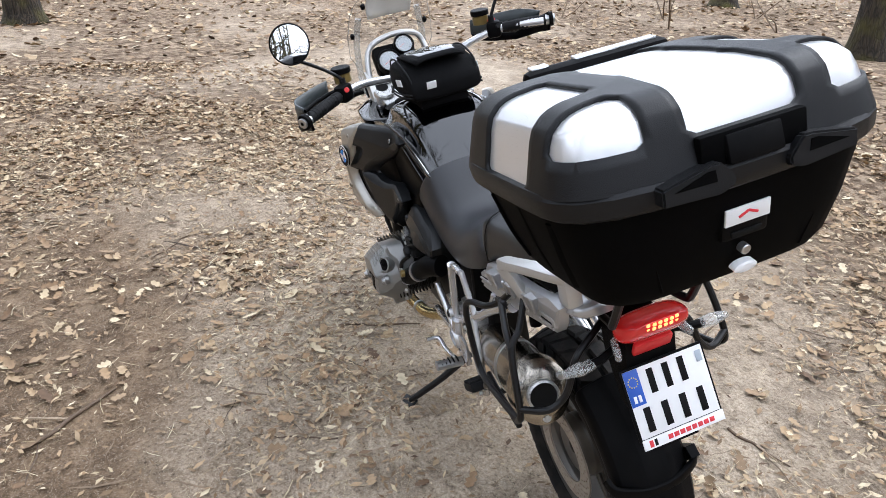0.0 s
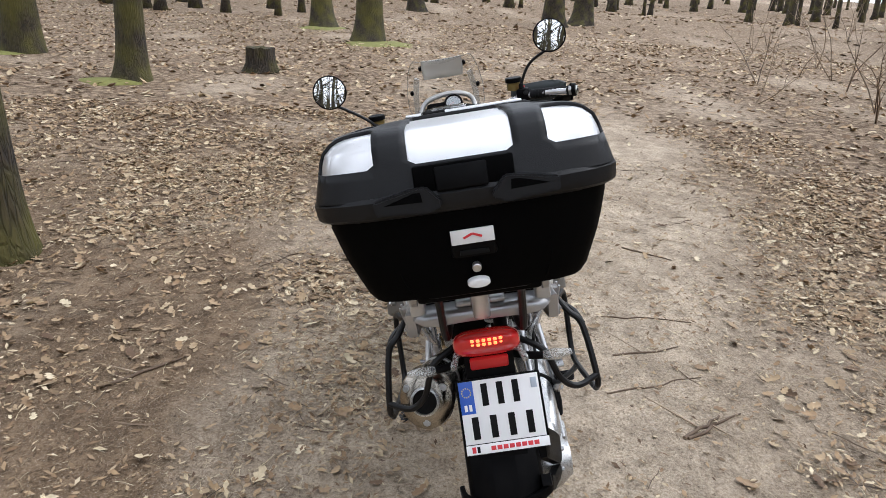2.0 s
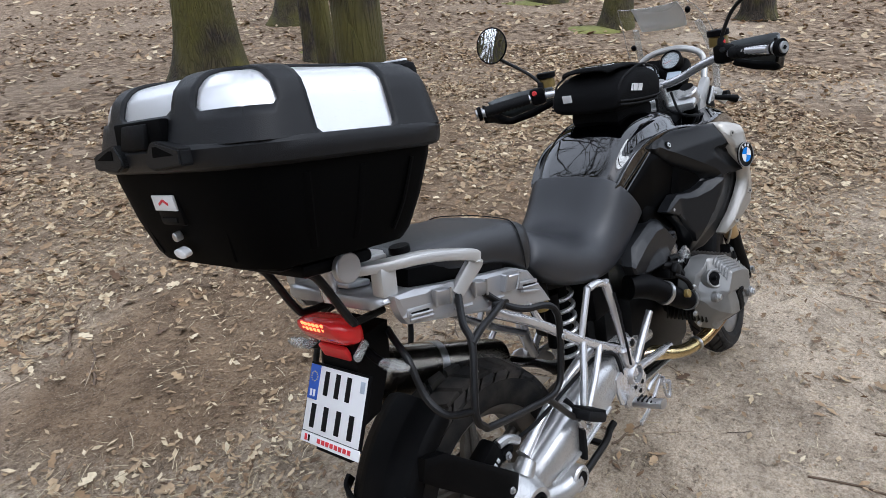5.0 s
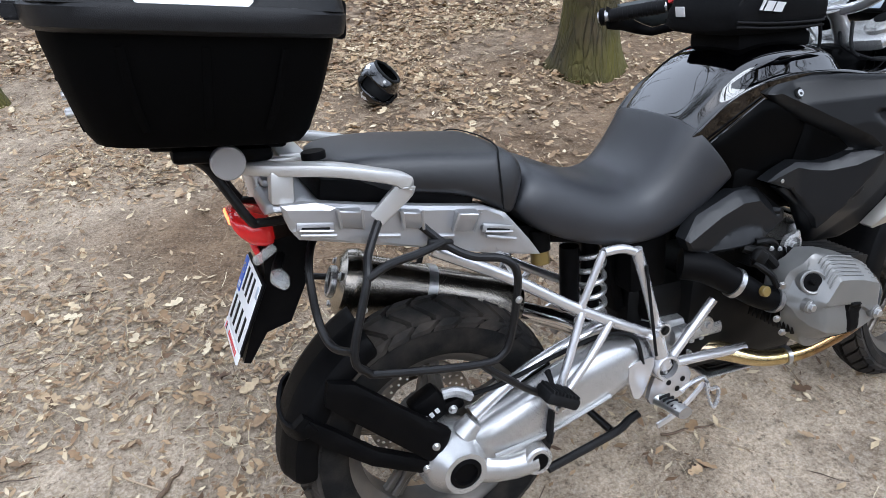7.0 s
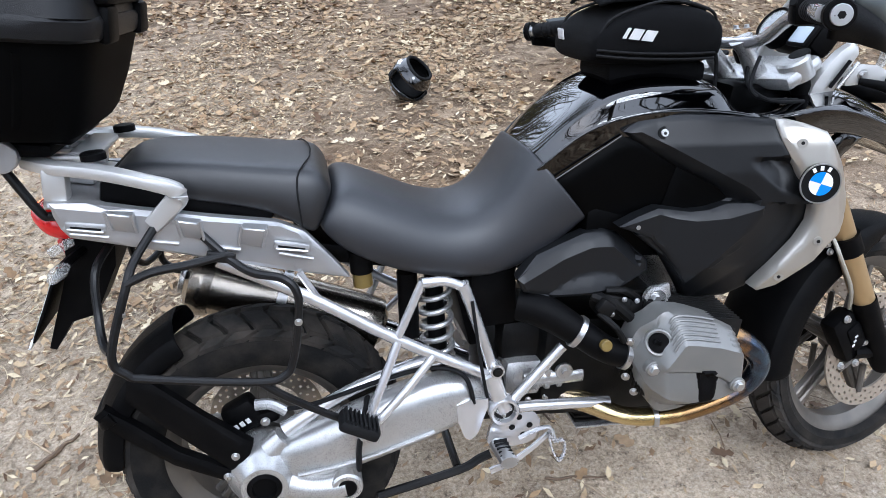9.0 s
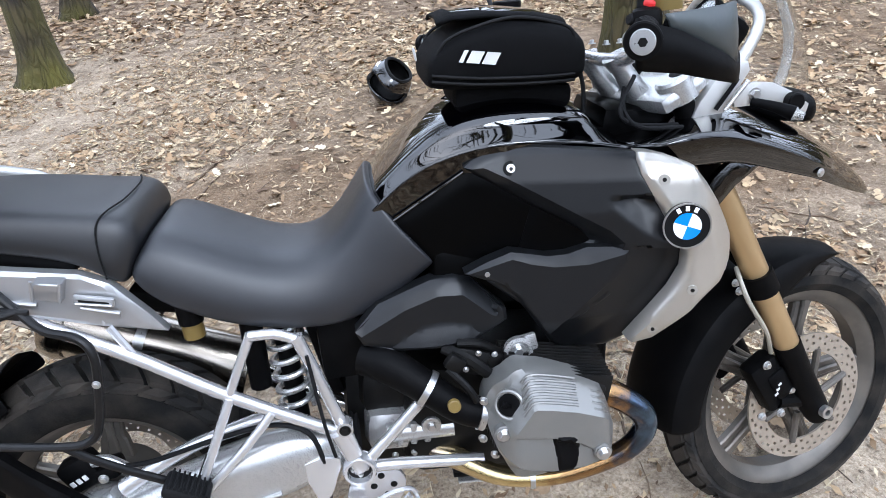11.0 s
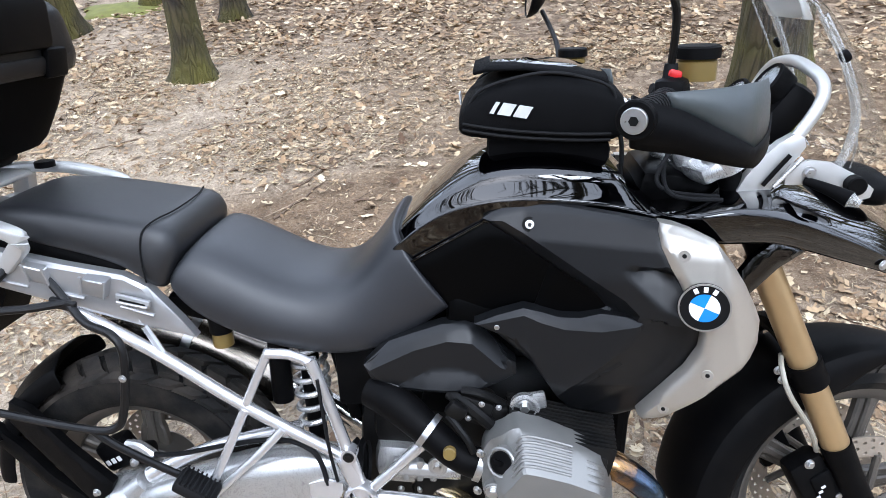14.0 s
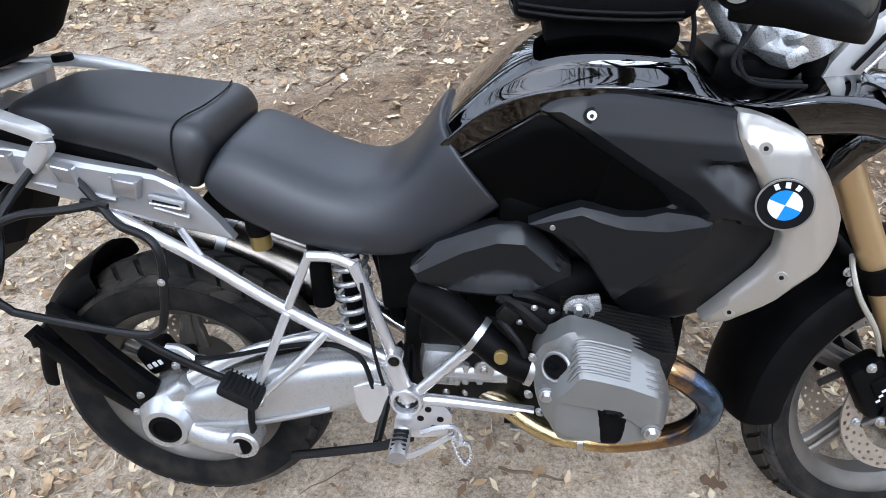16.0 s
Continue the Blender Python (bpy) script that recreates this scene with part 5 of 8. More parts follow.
    plate_bar("blue_band", -0.078, 0.036, 0.034, 0.076, BLUE, lift=0.001)
    for k in range(12):
        a = math.tau * k / 12
        plate_bar("star", -0.078 + 0.0105 * math.cos(a), 0.048 + 0.0105 * math.sin(a), 0.0026, 0.0026, YELLOW, lift=0.0022, depth=0.0004)
    for k in range(2):
        plate_bar("mark", -0.083 + 0.011 * k, 0.012, 0.007, 0.015, WHITE, lift=0.0022, depth=0.0004)
    for k in range(3):
        plate_bar("mark", -0.035 + 0.037 * k, 0.039, 0.015, 0.052, INK, lift=0.001)
    for k in range(4):
        plate_bar("mark", -0.066 + 0.043 * k, -0.036, 0.016, 0.052, INK, lift=0.001)
    plate_bar("sticker", 0.083, 0.052, 0.014, 0.024, DIAL, lift=0.001)
    plate_bar("advert_strip", 0.002, -0.085, 0.196, 0.022, WHITE, "white strip with red marks", depth=0.004, lift=-0.002)
    for k in range(8):
        plate_bar("mark", -0.032 + 0.0145 * k, -0.085, 0.0115, 0.010, RED_INK, lift=0.002, depth=0.0004)
    plate_bar("mark", -0.078, -0.085, 0.009, 0.014, RED_INK, lift=0.002, depth=0.0004)
    plate_bar("mark", -0.067, -0.085, 0.007, 0.014, INK, lift=0.002, depth=0.0004)
    # pannier racks
    for s in (-1, 1):
        loop = [(-0.094, 0.165, 0.875), (-0.138, 0.205, 0.822), (-0.155, 0.235, 0.785), (-0.2, 0.252, 0.668), (-0.183, 0.252, 0.628), (-0.15, 0.25, 0.612), (0.03, 0.243, 0.568), (0.082, 0.24, 0.572), (0.102, 0.24, 0.605), (0.118, 0.24, 0.67), (0.125, 0.238, 0.73), (0.104, 0.23, 0.76), (0.05, 0.21, 0.772), (0.008, 0.185, 0.80), (-0.046, 0.165, 0.862)]
        r = part("pannier_rack", tube([(x, s * y, z) for x, y, z in loop], 0.0078, 10, 6), TUBE_BLACK, bike, "black tubular pannier rack")
        part("rack_arm", tube([(-0.155, s * 0.235, 0.79), (-0.11, s * 0.225, 0.802), (-0.05, s * 0.205, 0.80), (0.008, s * 0.186, 0.803)], 0.0078, 10, 6), TUBE_BLACK, r)
        part("rack_lug", block((0.05, 0.012, 0.02), (0.0, s * 0.188, 0.80), (0, 14, 0), 0.004), TUBE_BLACK, r)
        part("rack_leg", tube([(0.035, s * 0.243, 0.567), (0.08, s * 0.235, 0.52), (0.17, s * 0.205, 0.435), (0.235, s * 0.19, 0.398)], 0.0078, 10, 6), TUBE_BLACK, r)
        part("rack_tail", tube([(-0.20, s * 0.252, 0.672), (-0.225, s * 0.2, 0.665), (-0.235, s * 0.16, 0.70), (-0.232, s * 0.13, 0.775), (-0.215, s * 0.08, 0.805), (-0.2, s * 0.05, 0.815)], 0.0078, 10, 6), TUBE_BLACK, r)
        for p in ((-0.17, 0.243, 0.74), (0.12, 0.248, 0.68)):
            part("bolt", bolt((p[0], s * p[1], p[2]), (0, s, 0), 0.005, 0.004), STEEL, r)


def chassis():
    R = 0.0125
    for s in (-1, 1):
        Y = lambda pts, y=0.17: [(x, s * y, z) for x, z in pts]
        part("subframe_tube", tube(Y([(-0.01, 0.785), (0.147, 0.685), (0.303, 0.569), (0.484, 0.455)], 0.165), R, 14, 4), SILVER, bike, "silver tubular rear frame")
        part("frame_tube", tube(Y([(0.484, 0.46), (0.517, 0.367)]), 0.019, 14, 2), SILVER, bike)
        part("frame_tube", tube(Y([(0.517, 0.37), (0.495, 0.47), (0.462, 0.60), (0.44, 0.675)]), [0.015, 0.0125, 0.0115, 0.013], 14, 4), SILVER, bike)
        part("frame_tube", tube(Y([(0.44, 0.668), (0.405, 0.685), (0.36, 0.688)]), 0.010, 12, 4), SILVER, bike)
        part("frame_tube", tube(Y([(0.362, 0.69), (0.30, 0.569)], 0.167), 0.009, 12, 2), SILVER, bike)
        part("frame_tube", tube([(0.302, s * 0.172, 0.568), (0.262, s * 0.186, 0.486), (0.212, s * 0.199, 0.386)], 0.0095, 12, 2), SILVER, bike)
        part("frame_tube", tube([(0.372, s * 0.172, 0.524), (0.31, s * 0.186, 0.463), (0.222, s * 0.198, 0.385)], 0.009, 12, 2), SILVER, bike)
        part("frame_tube", tube(Y([(0.535, 0.385), (0.65, 0.50)], 0.172), 0.0115, 12, 2), SILVER, bike)
        part("frame_tube", tube(Y([(0.53, 0.362), (0.60, 0.357), (0.76, 0.336)], 0.165), 0.0125, 12, 3), SILVER, bike)
        part("frame_tube", tube([(0.13, s * 0.16, 0.74), (0.16, s * 0.165, 0.68)], 0.007, 8, 2), SILVER, bike)
        hub = turned([(0.0, 0.0), (0.034, 0.0), (0.034, s * 0.02), (0.03, s * 0.026), (0.025, s * 0.026), (0.024, s * 0.012), (0.0, s * 0.012)], (0.514, s * 0.165, 0.370), "Y", 36)
        h = part("pivot_hub", hub, SILVER, bike, "round swingarm pivot hub")
        part("hub_recess", disc((0.514, s * 0.1765, 0.37), (0, s, 0), 0.0235, 0.001, 28), DARK, h)
        for k in range(4):
            a = math.tau * k / 4
            part("bolt", bolt((0.514 + 0.014 * math.cos(a), s * 0.176, 0.37 + 0.014 * math.sin(a)), (0, s, 0), 0.004, 0.005), STEEL, h)
        part("frame_bolt", bolt((0.50, s * 0.193, 0.474), (0, s, 0), 0.0075, 0.003), DARK, bike)
        # footrest bracket with round holes
        br = panel([(0.50, 0.345), (0.54, 0.372), (0.575, 0.352), (0.6, 0.318), (0.585, 0.27), (0.545, 0.262), (0.50, 0.262), (0.478, 0.285)], lambda x, z: 0.165, 0.012, 0.012, 0.0, 0.01, 2)
        part("footrest_bracket", br if s < 0 else mirrored(br), SILVER, bike, "silver footrest bracket")
        for x, z in ((0.552, 0.335), (0.535, 0.312), (0.575, 0.31), (0.56, 0.288)):
            part("bracket_hole", disc((x, s * 0.1655, z), (0, s, 0), 0.007, 0.0008, 16), INK, bike)
        peg = tube([(0.497, s * 0.18, 0.288), (0.50, s * 0.265, 0.30)], 0.013, 10, 2, flat=1.5)
        pg = part("footrest", peg, STEEL, bike, "serrated steel footrest")
        for k in range(6):
            part("footrest_tooth", block((0.03, 0.005, 0.018), (0.5, s * (0.195 + 0.013 * k), 0.299), (0, 0, 0), 0.002), GRIP, pg)
        hp = panel([(0.412, 0.402), (0.48, 0.405), (0.468, 0.36), (0.45, 0.318), (0.425, 0.318)], lambda x, z: 0.182, 0.006, 0.012, 0.002, 0.01, 2)
        part("heel_guard", hp if s < 0 else mirrored(hp), SILVER, bike, "silver heel guard")
        pp = block((0.085, 0.055, 0.026), (0.205, s * 0.225, 0.425), (0, 32, 0), 0.008)
        pr = part("pillion_footrest", pp, GRIP, bike, "black ribbed rubber pillion footrest")
        for k in range(8):
            part("rubber_rib", block((0.004, 0.05, 0.008), (0.205 + math.cos(radians(32)) * (k - 3.5) * 0.0095 + 0.007, s * 0.225, 0.425 - math.sin(radians(32)) * (k - 3.5) * 0.0095 + 0.0125), (0, 32, 0), 0.001), GRIP, pr)
        pb = part("pillion_bracket", tube([(0.19, s * 0.205, 0.42), (0.212, s * 0.2, 0.386), (0.232, s * 0.2, 0.378)], [0.010, 0.014, 0.011], 12, 3), SILVER, bike)
        part("bolt", bolt((0.212, s * 0.213, 0.386), (0, s, 0), 0.006), STEEL, pb)
        part("joint_sleeve", tube([(0.50, s * 0.165, 0.474), (0.50, s * 0.192, 0.474)], 0.0155, 20, 1), SILVER, bike)
    pedal = bar([(0.472, -0.205, 0.239), (0.519, -0.205, 0.252), (0.561, -0.205, 0.276), (0.590, -0.205, 0.298), (0.604, -0.205, 0.310)], [0.008] * 5, [0.016, 0.014, 0.012, 0.011, 0.010], soft=0.002)
    tube([(0.603, -0.215, 0.319), (0.605, -0.215, 0.294), (0.614, -0.215, 0.260), (0.624, -0.215, 0.243), (0.635, -0.215, 0.255), (0.638, -0.215, 0.279), (0.633, -0.215, 0.294), (0.615, -0.215, 0.296), (0.603, -0.215, 0.319)], 0.0026, 8, 4, pedal)
    tube([(0.540, -0.200, 0.307), (0.574, -0.200, 0.320), (0.602, -0.200, 0.323), (0.615, -0.200, 0.311), (0.620, -0.200, 0.282)], 0.005, 8, 5, pedal)
    for q in smooth_line([(0.603, -0.215, 0.319), (0.605, -0.215, 0.294), (0.614, -0.215, 0.260), (0.624, -0.215, 0.243), (0.635, -0.215, 0.255), (0.638, -0.215, 0.279), (0.633, -0.215, 0.294), (0.615, -0.215, 0.296), (0.603, -0.215, 0.319)], 3):
        block((0.005, 0.012, 0.005), q, (0, 0, 0), 0.001, pedal)
    part("brake_pedal", pedal, SILVER, bike, "silver brake pedal with serrated pad")
    part("gear_lever", tube([(0.50, 0.19, 0.29), (0.6, 0.2, 0.275), (0.66, 0.205, 0.285), (0.665, 0.245, 0.29)], 0.007, 10, 5), SILVER, bike)
    # swinging arm with shaft, final drive and link bar
    rings = []
    for x, z, h, w, y in ((0.02, 0.300, 0.052, 0.045, -0.13), (0.10, 0.325, 0.058, 0.046, -0.142), (0.17, 0.342, 0.066, 0.046, -0.146), (0.27, 0.372, 0.072, 0.046, -0.145), (0.37, 0.392, 0.07, 0.046, -0.14), (0.45, 0.405, 0.054, 0.044, -0.132), (0.50, 0.405, 0.045, 0.04, -0.125)):
        n = Vector((-0.28, 0, 0.96))
        rings.append([Vector((x, y, z)) + n * h * math.copysign(abs(math.sin(a)) ** 0.75, math.sin(a)) + Vector((0, w * math.copysign(abs(math.cos(a)) ** 0.75, math.cos(a)), 0)) for a in [math.tau * j / 20 for j in range(20)]])
    sa = part("swing_arm", skin(bmesh.new(), rings), CAST, bike, "cast silver shaft-drive swing arm", subsurf=1, smooth=0)
    part("arm_rib", tube([(0.07, -0.19, 0.305), (0.2, -0.192, 0.318), (0.36, -0.186, 0.35)], 0.005, 8, 4), CAST, sa)
    part("arm_gaiter", turned([(0.05, 0), (0.056, 0.006), (0.046, 0.012), (0.056, 0.018), (0.046, 0.024), (0.05, 0.03)], (0.49, -0.125, 0.405), "X", 24), GRIP, sa)
    fd = turned([(0, -0.05), (0.05, -0.05), (0.072, -0.075), (0.082, -0.11), (0.08, -0.14), (0.066, -0.165), (0.05, -0.185), (0.047, -0.192), (0.036, -0.192), (0.035, -0.182), (0, -0.182)], REAR, "Y", 48)
    tube([(0.03, -0.14, 0.27), (0.10, -0.17, 0.255), (0.165, -0.178, 0.258)], [0.045, 0.032, 0.032], 14, 4, fd)
    tube([(0.02, -0.14, 0.345), (0.05, -0.14, 0.37)], [0.03, 0.024], 12, 2, fd)
    turned([(0, -0.15), (0.034, -0.15), (0.034, -0.2), (0.03, -0.205), (0.022, -0.205), (0.022, -0.198), (0, -0.198)], (0.165, 0, 0.260), "Y", 28, fd)
    d = part("final_drive", fd, CAST, bike, "cast silver final drive housing")
    part("drive_cap", turned([(0, -0.186), (0.034, -0.186), (0.036, -0.190), (0.026, -0.194), (0.024, -0.1875), (0, -0.1875)], REAR, "Y", 36), PLASTIC, d, "black hub cap")
    part("joint_cap", disc((0.165, -0.2, 0.26), (0, -1, 0), 0.02, 0.006, 24), PLASTIC, d)
    part("link_bar", tube([(0.055, -0.125, 0.375), (0.14, -0.125, 0.42), (0.235, -0.125, 0.458), (0.39, -0.125, 0.492)], [0.02, 0.014, 0.013, 0.018], 12, 5), SILVER, bike, "silver paralever link bar")
    part("arm_strap", tube([(0.195, -0.197, 0.30), (0.20, -0.198, 0.35), (0.215, -0.185, 0.405), (0.23, -0.14, 0.43)], 0.012, 8, 5, flat=0.5), GRIP, bike, "black rubber strap")
    part("brake_line", tube([(0.03, -0.10, 0.41), (0.12, -0.13, 0.43), (0.25, -0.15, 0.47), (0.36, -0.16, 0.49), (0.43, -0.175, 0.47), (0.45, -0.18, 0.40)], 0.005, 8, 6), GRIP, bike)
    part("cable", tube([(0.455, -0.185, 0.64), (0.465, -0.195, 0.5), (0.475, -0.195, 0.42)], 0.0035, 8, 5), GRIP, bike)
    rc = block((0.075, 0.05, 0.07), (-0.03, -0.085, 0.405), (0, -25, 0), 0.014)
    block((0.05, 0.055, 0.03), (0.02, -0.085, 0.40), (0, -10, 0), 0.01, rc)
    c = part("rear_caliper", rc, PLASTIC, bike, "black rear brake caliper")
    part("bolt", bolt((0.015, -0.113, 0.395), (0, -1, 0)), STEEL, c)
    for k in range(3):
        part("mark", block((0.009, 0.002, 0.012), (-0.045 + 0.013 * k, -0.111, 0.39 + 0.006 * k), (0, -25, 0), 0.0005), PRINT, c)
    part("caliper_bracket", tube([(0.0, -0.1, 0.43), (0.03, -0.105, 0.43), (0.06, -0.11, 0.41)], 0.012, 10, 4), CAST, bike)
    # spring strut
    coil = [(0.402 + 0.033 * math.cos(a), -0.05 + 0.033 * math.sin(a), 0.45 + 0.20 * a / (math.tau * 6)) for a in [math.tau * 6 * j / 120 for j in range(121)]]
    sh = part("shock_body", tube([(0.402, -0.05, 0.40), (0.402, -0.05, 0.70)], 0.02, 14, 2), PLASTIC, bike, "rear shock absorber")
    part("shock_spring", tube(coil, 0.0065, 8, 1, straight=True), CAST, sh, "grey coil spring")
    part("shock_reservoir", tube([(0.34, -0.06, 0.52), (0.345, -0.06, 0.67)], 0.022, 16, 2), PLASTIC, bike)
    part("fluid_bottle", tube([(0.25, -0.10, 0.67), (0.25, -0.10, 0.70)], 0.02, 16, 2), FLUID, bike, "amber brake fluid bottle")
    part("bottle_cap", tube([(0.25, -0.10, 0.70), (0.25, -0.10, 0.745)], 0.023, 16, 2), PLASTIC, bike)
    part("inner_fender", block((0.03, 0.16, 0.2), (0.47, 0.03, 0.56), (0, -10, 0), 0.01), PLASTIC, bike)
    part("battery_box", block((0.10, 0.22, 0.13), (0.52, 0, 0.60), (0, 0, 0), 0.01), PLASTIC, bike)
    # hugger with two arms
    rings = []
    for i in range(17):
        a = radians(113 + 62 * i / 16)
        r = 0.352 - 0.012 * (i / 16)
        w = 0.092
        sk = 0.055
        sec = [(-1, -sk), (-1, -sk * 0.5), (-0.93, -0.01), (-0.5, 0.004), (-0.45, 0.012), (0.45, 0.012), (0.5, 0.004), (0.93, -0.01), (1, -sk * 0.5), (1, -sk)]
        rings.append([REAR + Vector(((r + dr) * math.cos(a), s * w, (r + dr) * math.sin(a))) for s, dr in sec])
    hg = part("hugger", skin(bmesh.new(), rings, False, False), PLASTIC, bike, "black rear tyre hugger", solid=0.005, subsurf=1)
    arm_y = lambda x, z: 0.105 + 0.055 * max(0, min(1, (x + 0.25) / 0.2))
    part("hugger_arm", panel([(-0.010, 0.378), (-0.095, 0.452), (-0.185, 0.530), (-0.232, 0.540), (-0.245, 0.490), (-0.217, 0.462), (-0.139, 0.391), (-0.060, 0.318), (-0.030, 0.330)], arm_y, 0.02, 0.014, 0.005, 0.01, 1), PLASTIC, hg)
    part("hugger_arm", panel([(-0.065, 0.322), (-0.163, 0.366), (-0.235, 0.428), (-0.290, 0.478), (-0.312, 0.462), (-0.268, 0.405), (-0.177, 0.333), (-0.085, 0.296), (-0.062, 0.298)], arm_y, 0.022, 0.014, 0.005, 0.01, 1), PLASTIC, hg)
    part("hugger_loop", bar([(-0.275, -0.108, 0.458), (-0.300, -0.098, 0.442), (-0.318, -0.05, 0.430), (-0.323, 0, 0.426), (-0.318, 0.05, 0.430), (-0.300, 0.098, 0.442), (-0.275, 0.108, 0.458)], [0.012] * 7, [0.026] * 7), PLASTIC, hg)
    for x, z in ((-0.048, 0.358), (-0.072, 0.308)):
        part("bolt", bolt((x, -arm_y(x, z) - 0.004, z), (0, -1, 0), 0.006), STEEL, hg)
    # stands
    st = part("side_stand", tube([(0.58, 0.13, 0.24), (0.62, 0.23, 0.15), (0.685, 0.345, 0.052)], [0.015, 0.012, 0.011], 10, 4), TUBE_BLACK, bike, "extended black side stand")
    foot = block((0.06, 0.04, 0.008), (0.69, 0.352, 0.045), (-LEAN - 6, 0, 25), 0.003)
    part("stand_foot", foot, TUBE_BLACK, st)
    cs = tube([(0.50, -0.10, 0.20), (0.47, -0.10, 0.19), (0.42, -0.11, 0.178), (0.23, -0.12, 0.155)], 0.0105, 10, 5)
    tube([(0.50, 0.10, 0.20), (0.47, 0.10, 0.19), (0.42, 0.10, 0.178), (0.27, 0.10, 0.158)], 0.0105, 10, 5, cs)
    tube([(0.42, -0.10, 0.178), (0.42, 0.10, 0.178)], 0.010, 10, 1, cs)
    part("centre_stand", cs, TUBE_BLACK, bike, "folded black centre stand")


def valve_cover(s, dx):
    """Cast cover: ribbed upper slope, flat face, recessed lower field, oil plug and bolts."""
    out = [(0.757, 0.505), (0.758, 0.535), (0.767, 0.557), (0.785, 0.579), (0.807, 0.600), (0.825, 0.606), (0.860, 0.601), (0.905, 0.584), (0.928, 0.574), (0.951, 0.560), (0.969, 0.546), (0.981, 0.512), (0.985, 0.488), (0.982, 0.455), (0.962, 0.412), (0.945, 0.404), (0.870, 0.390), (0.832, 0.385), (0.800, 0.392), (0.780, 0.432), (0.766, 0.475)]
    ridge = lambda x: float(np.interp(x, (0.757, 0.785, 0.807, 0.831, 0.86, 0.904, 0.950, 0.965, 0.985), (0.49, 0.505, 0.531, 0.563, 0.557, 0.545, 0.526, 0.51, 0.47)))
    lower = lambda x: float(np.interp(x, (0.757, 0.785, 0.808, 0.858, 0.909, 0.946, 0.985), (0.517, 0.514, 0.511, 0.502, 0.481, 0.455, 0.44)))
    skirt = lambda x: float(np.interp(x, (0.757, 0.777, 0.810, 0.856, 0.903, 0.957, 0.985), (0.475, 0.462, 0.443, 0.430, 0.428, 0.437, 0.445)))
    ramp = lambda v: max(0.0, min(1.0, v))

    def depth(x, z):
        d = 0.343 - 0.062 * ramp((z - ridge(x)) / 0.05) - 0.06 * ramp((x - 0.952) / 0.035) ** 1.5 - 0.055 * ramp((0.800 - x) / 0.045) ** 1.5
        return max(0.262, d - 0.008 * ramp((lower(x) - z) / 0.006) + 0.006 * ramp((lower(x) - z - 0.006) / 0.04) - 0.045 * ramp((skirt(x) - z) / 0.035))
    xs = [0.745 + 0.006 * k for k in range(44)]
    cap_off = lambda x: lower(x) < ridge(x) - 0.006
    folds = [[(x, ridge(x) + 0.0005) for x in xs], [(x, lower(x) - 0.0005) for x in xs if cap_off(x)], [(x, lower(x) - 0.0065) for x in xs if cap_off(x)], [(x, skirt(x)) for x in xs]]
    fix = (lambda b: b) if s < 0 else (lambda b: mirrored(b, dx))
    c = part("valve_cover", fix(panel(out, depth, 0.05, 0.008, 0.004, 0.006, 2, None, folds)), VALVE, bike, "cast silver valve cover", smooth=28)
    plugq = Vector((-0.5, -1, 0.42)).normalized()
    pl = Vector((0.797, -0.302, 0.553))
    part("plug_boss", fix(turned([(0.0, -0.02), (0.027, -0.02), (0.027, 0.010), (0.024, 0.012), (0.021, 0.011), (0.021, 0.004), (0, 0.004)], pl, "Z", 32, None, plugq.to_track_quat("Z", "Y").to_matrix().to_4x4())), VALVE, c)
    part("oil_plug", fix(disc(pl + plugq * 0.004, plugq, 0.0195, 0.006, 28)), PLASTIC, c, "black oil filler plug")
    part("plug_bar", fix(block((0.032, 0.006, 0.009), pl + plugq * 0.012, (0, 35, 26), 0.002)), PLASTIC, c)
    for x, z in ((0.779, 0.506), (0.946, 0.458)):
        y = -depth(x, z) - 0.004
        part("bolt_collar", fix(turned([(0, 0.01), (0.016, 0.01), (0.016, -0.003), (0.012, -0.005), (0, -0.005)], (x, y, z), "Y", 28)), VALVE, c)
        part("bolt", fix(bolt((x, y - 0.005, z), (0, -1, 0), 0.009, 0.007)), STEEL, c)
    for k in range(6):
        up = 0.010 + 0.0062 * k
        part("cover_rib", fix(tube([(x, -depth(x, ridge(x) + up) - 0.0055, ridge(x) + up) for x in (0.812 + 0.0015 * k, 0.828, 0.845, 0.865, 0.885, 0.908 + 0.001 * k)], 0.0026, 6, 3)), VALVE, c)
    for k in range(4):
        up = 0.008 + 0.007 * k
        part("cover_rib", fix(tube([(x, -depth(x, ridge(x) + up) - 0.002, ridge(x) + up) for x in (0.935, 0.95, 0.963)], 0.0025, 6, 2)), VALVE, c)
    sp = [(0.860, 0.497), (0.867, 0.503), (0.899, 0.497), (0.906, 0.481), (0.905, 0.450), (0.893, 0.420), (0.872, 0.408), (0.842, 0.398), (0.862, 0.425), (0.863, 0.460)]
    part("spark_cover", fix(panel(sp, lambda x, z: depth(x, z) + 0.003, 0.012, 0.008, 0.004, 0.005, 2)), PLASTIC, c, "black spark plug cover")
    cyl = part("cylinder", fix(block((0.17, 0.15, 0.16), (0.88, -0.215, 0.492), (0, 13, 0), 0.015)), DARK, bike, "black finned cylinder")
    for k in range(11):
        part("fin", fix(block((0.2 - 0.002 * k, 0.0045, 0.185), (0.882, -0.165 - 0.0115 * k, 0.492), (0, 13, 0), 0.002)), DARK, cyl)
    for p in ((0.745, 0.46), (0.752, 0.54), (0.765, 0.42)):
        part("bolt", fix(bolt((p[0] + 0.005, -0.262, p[1]), (-0.5, -1, 0), 0.006, 0.005)), STEEL, bike)


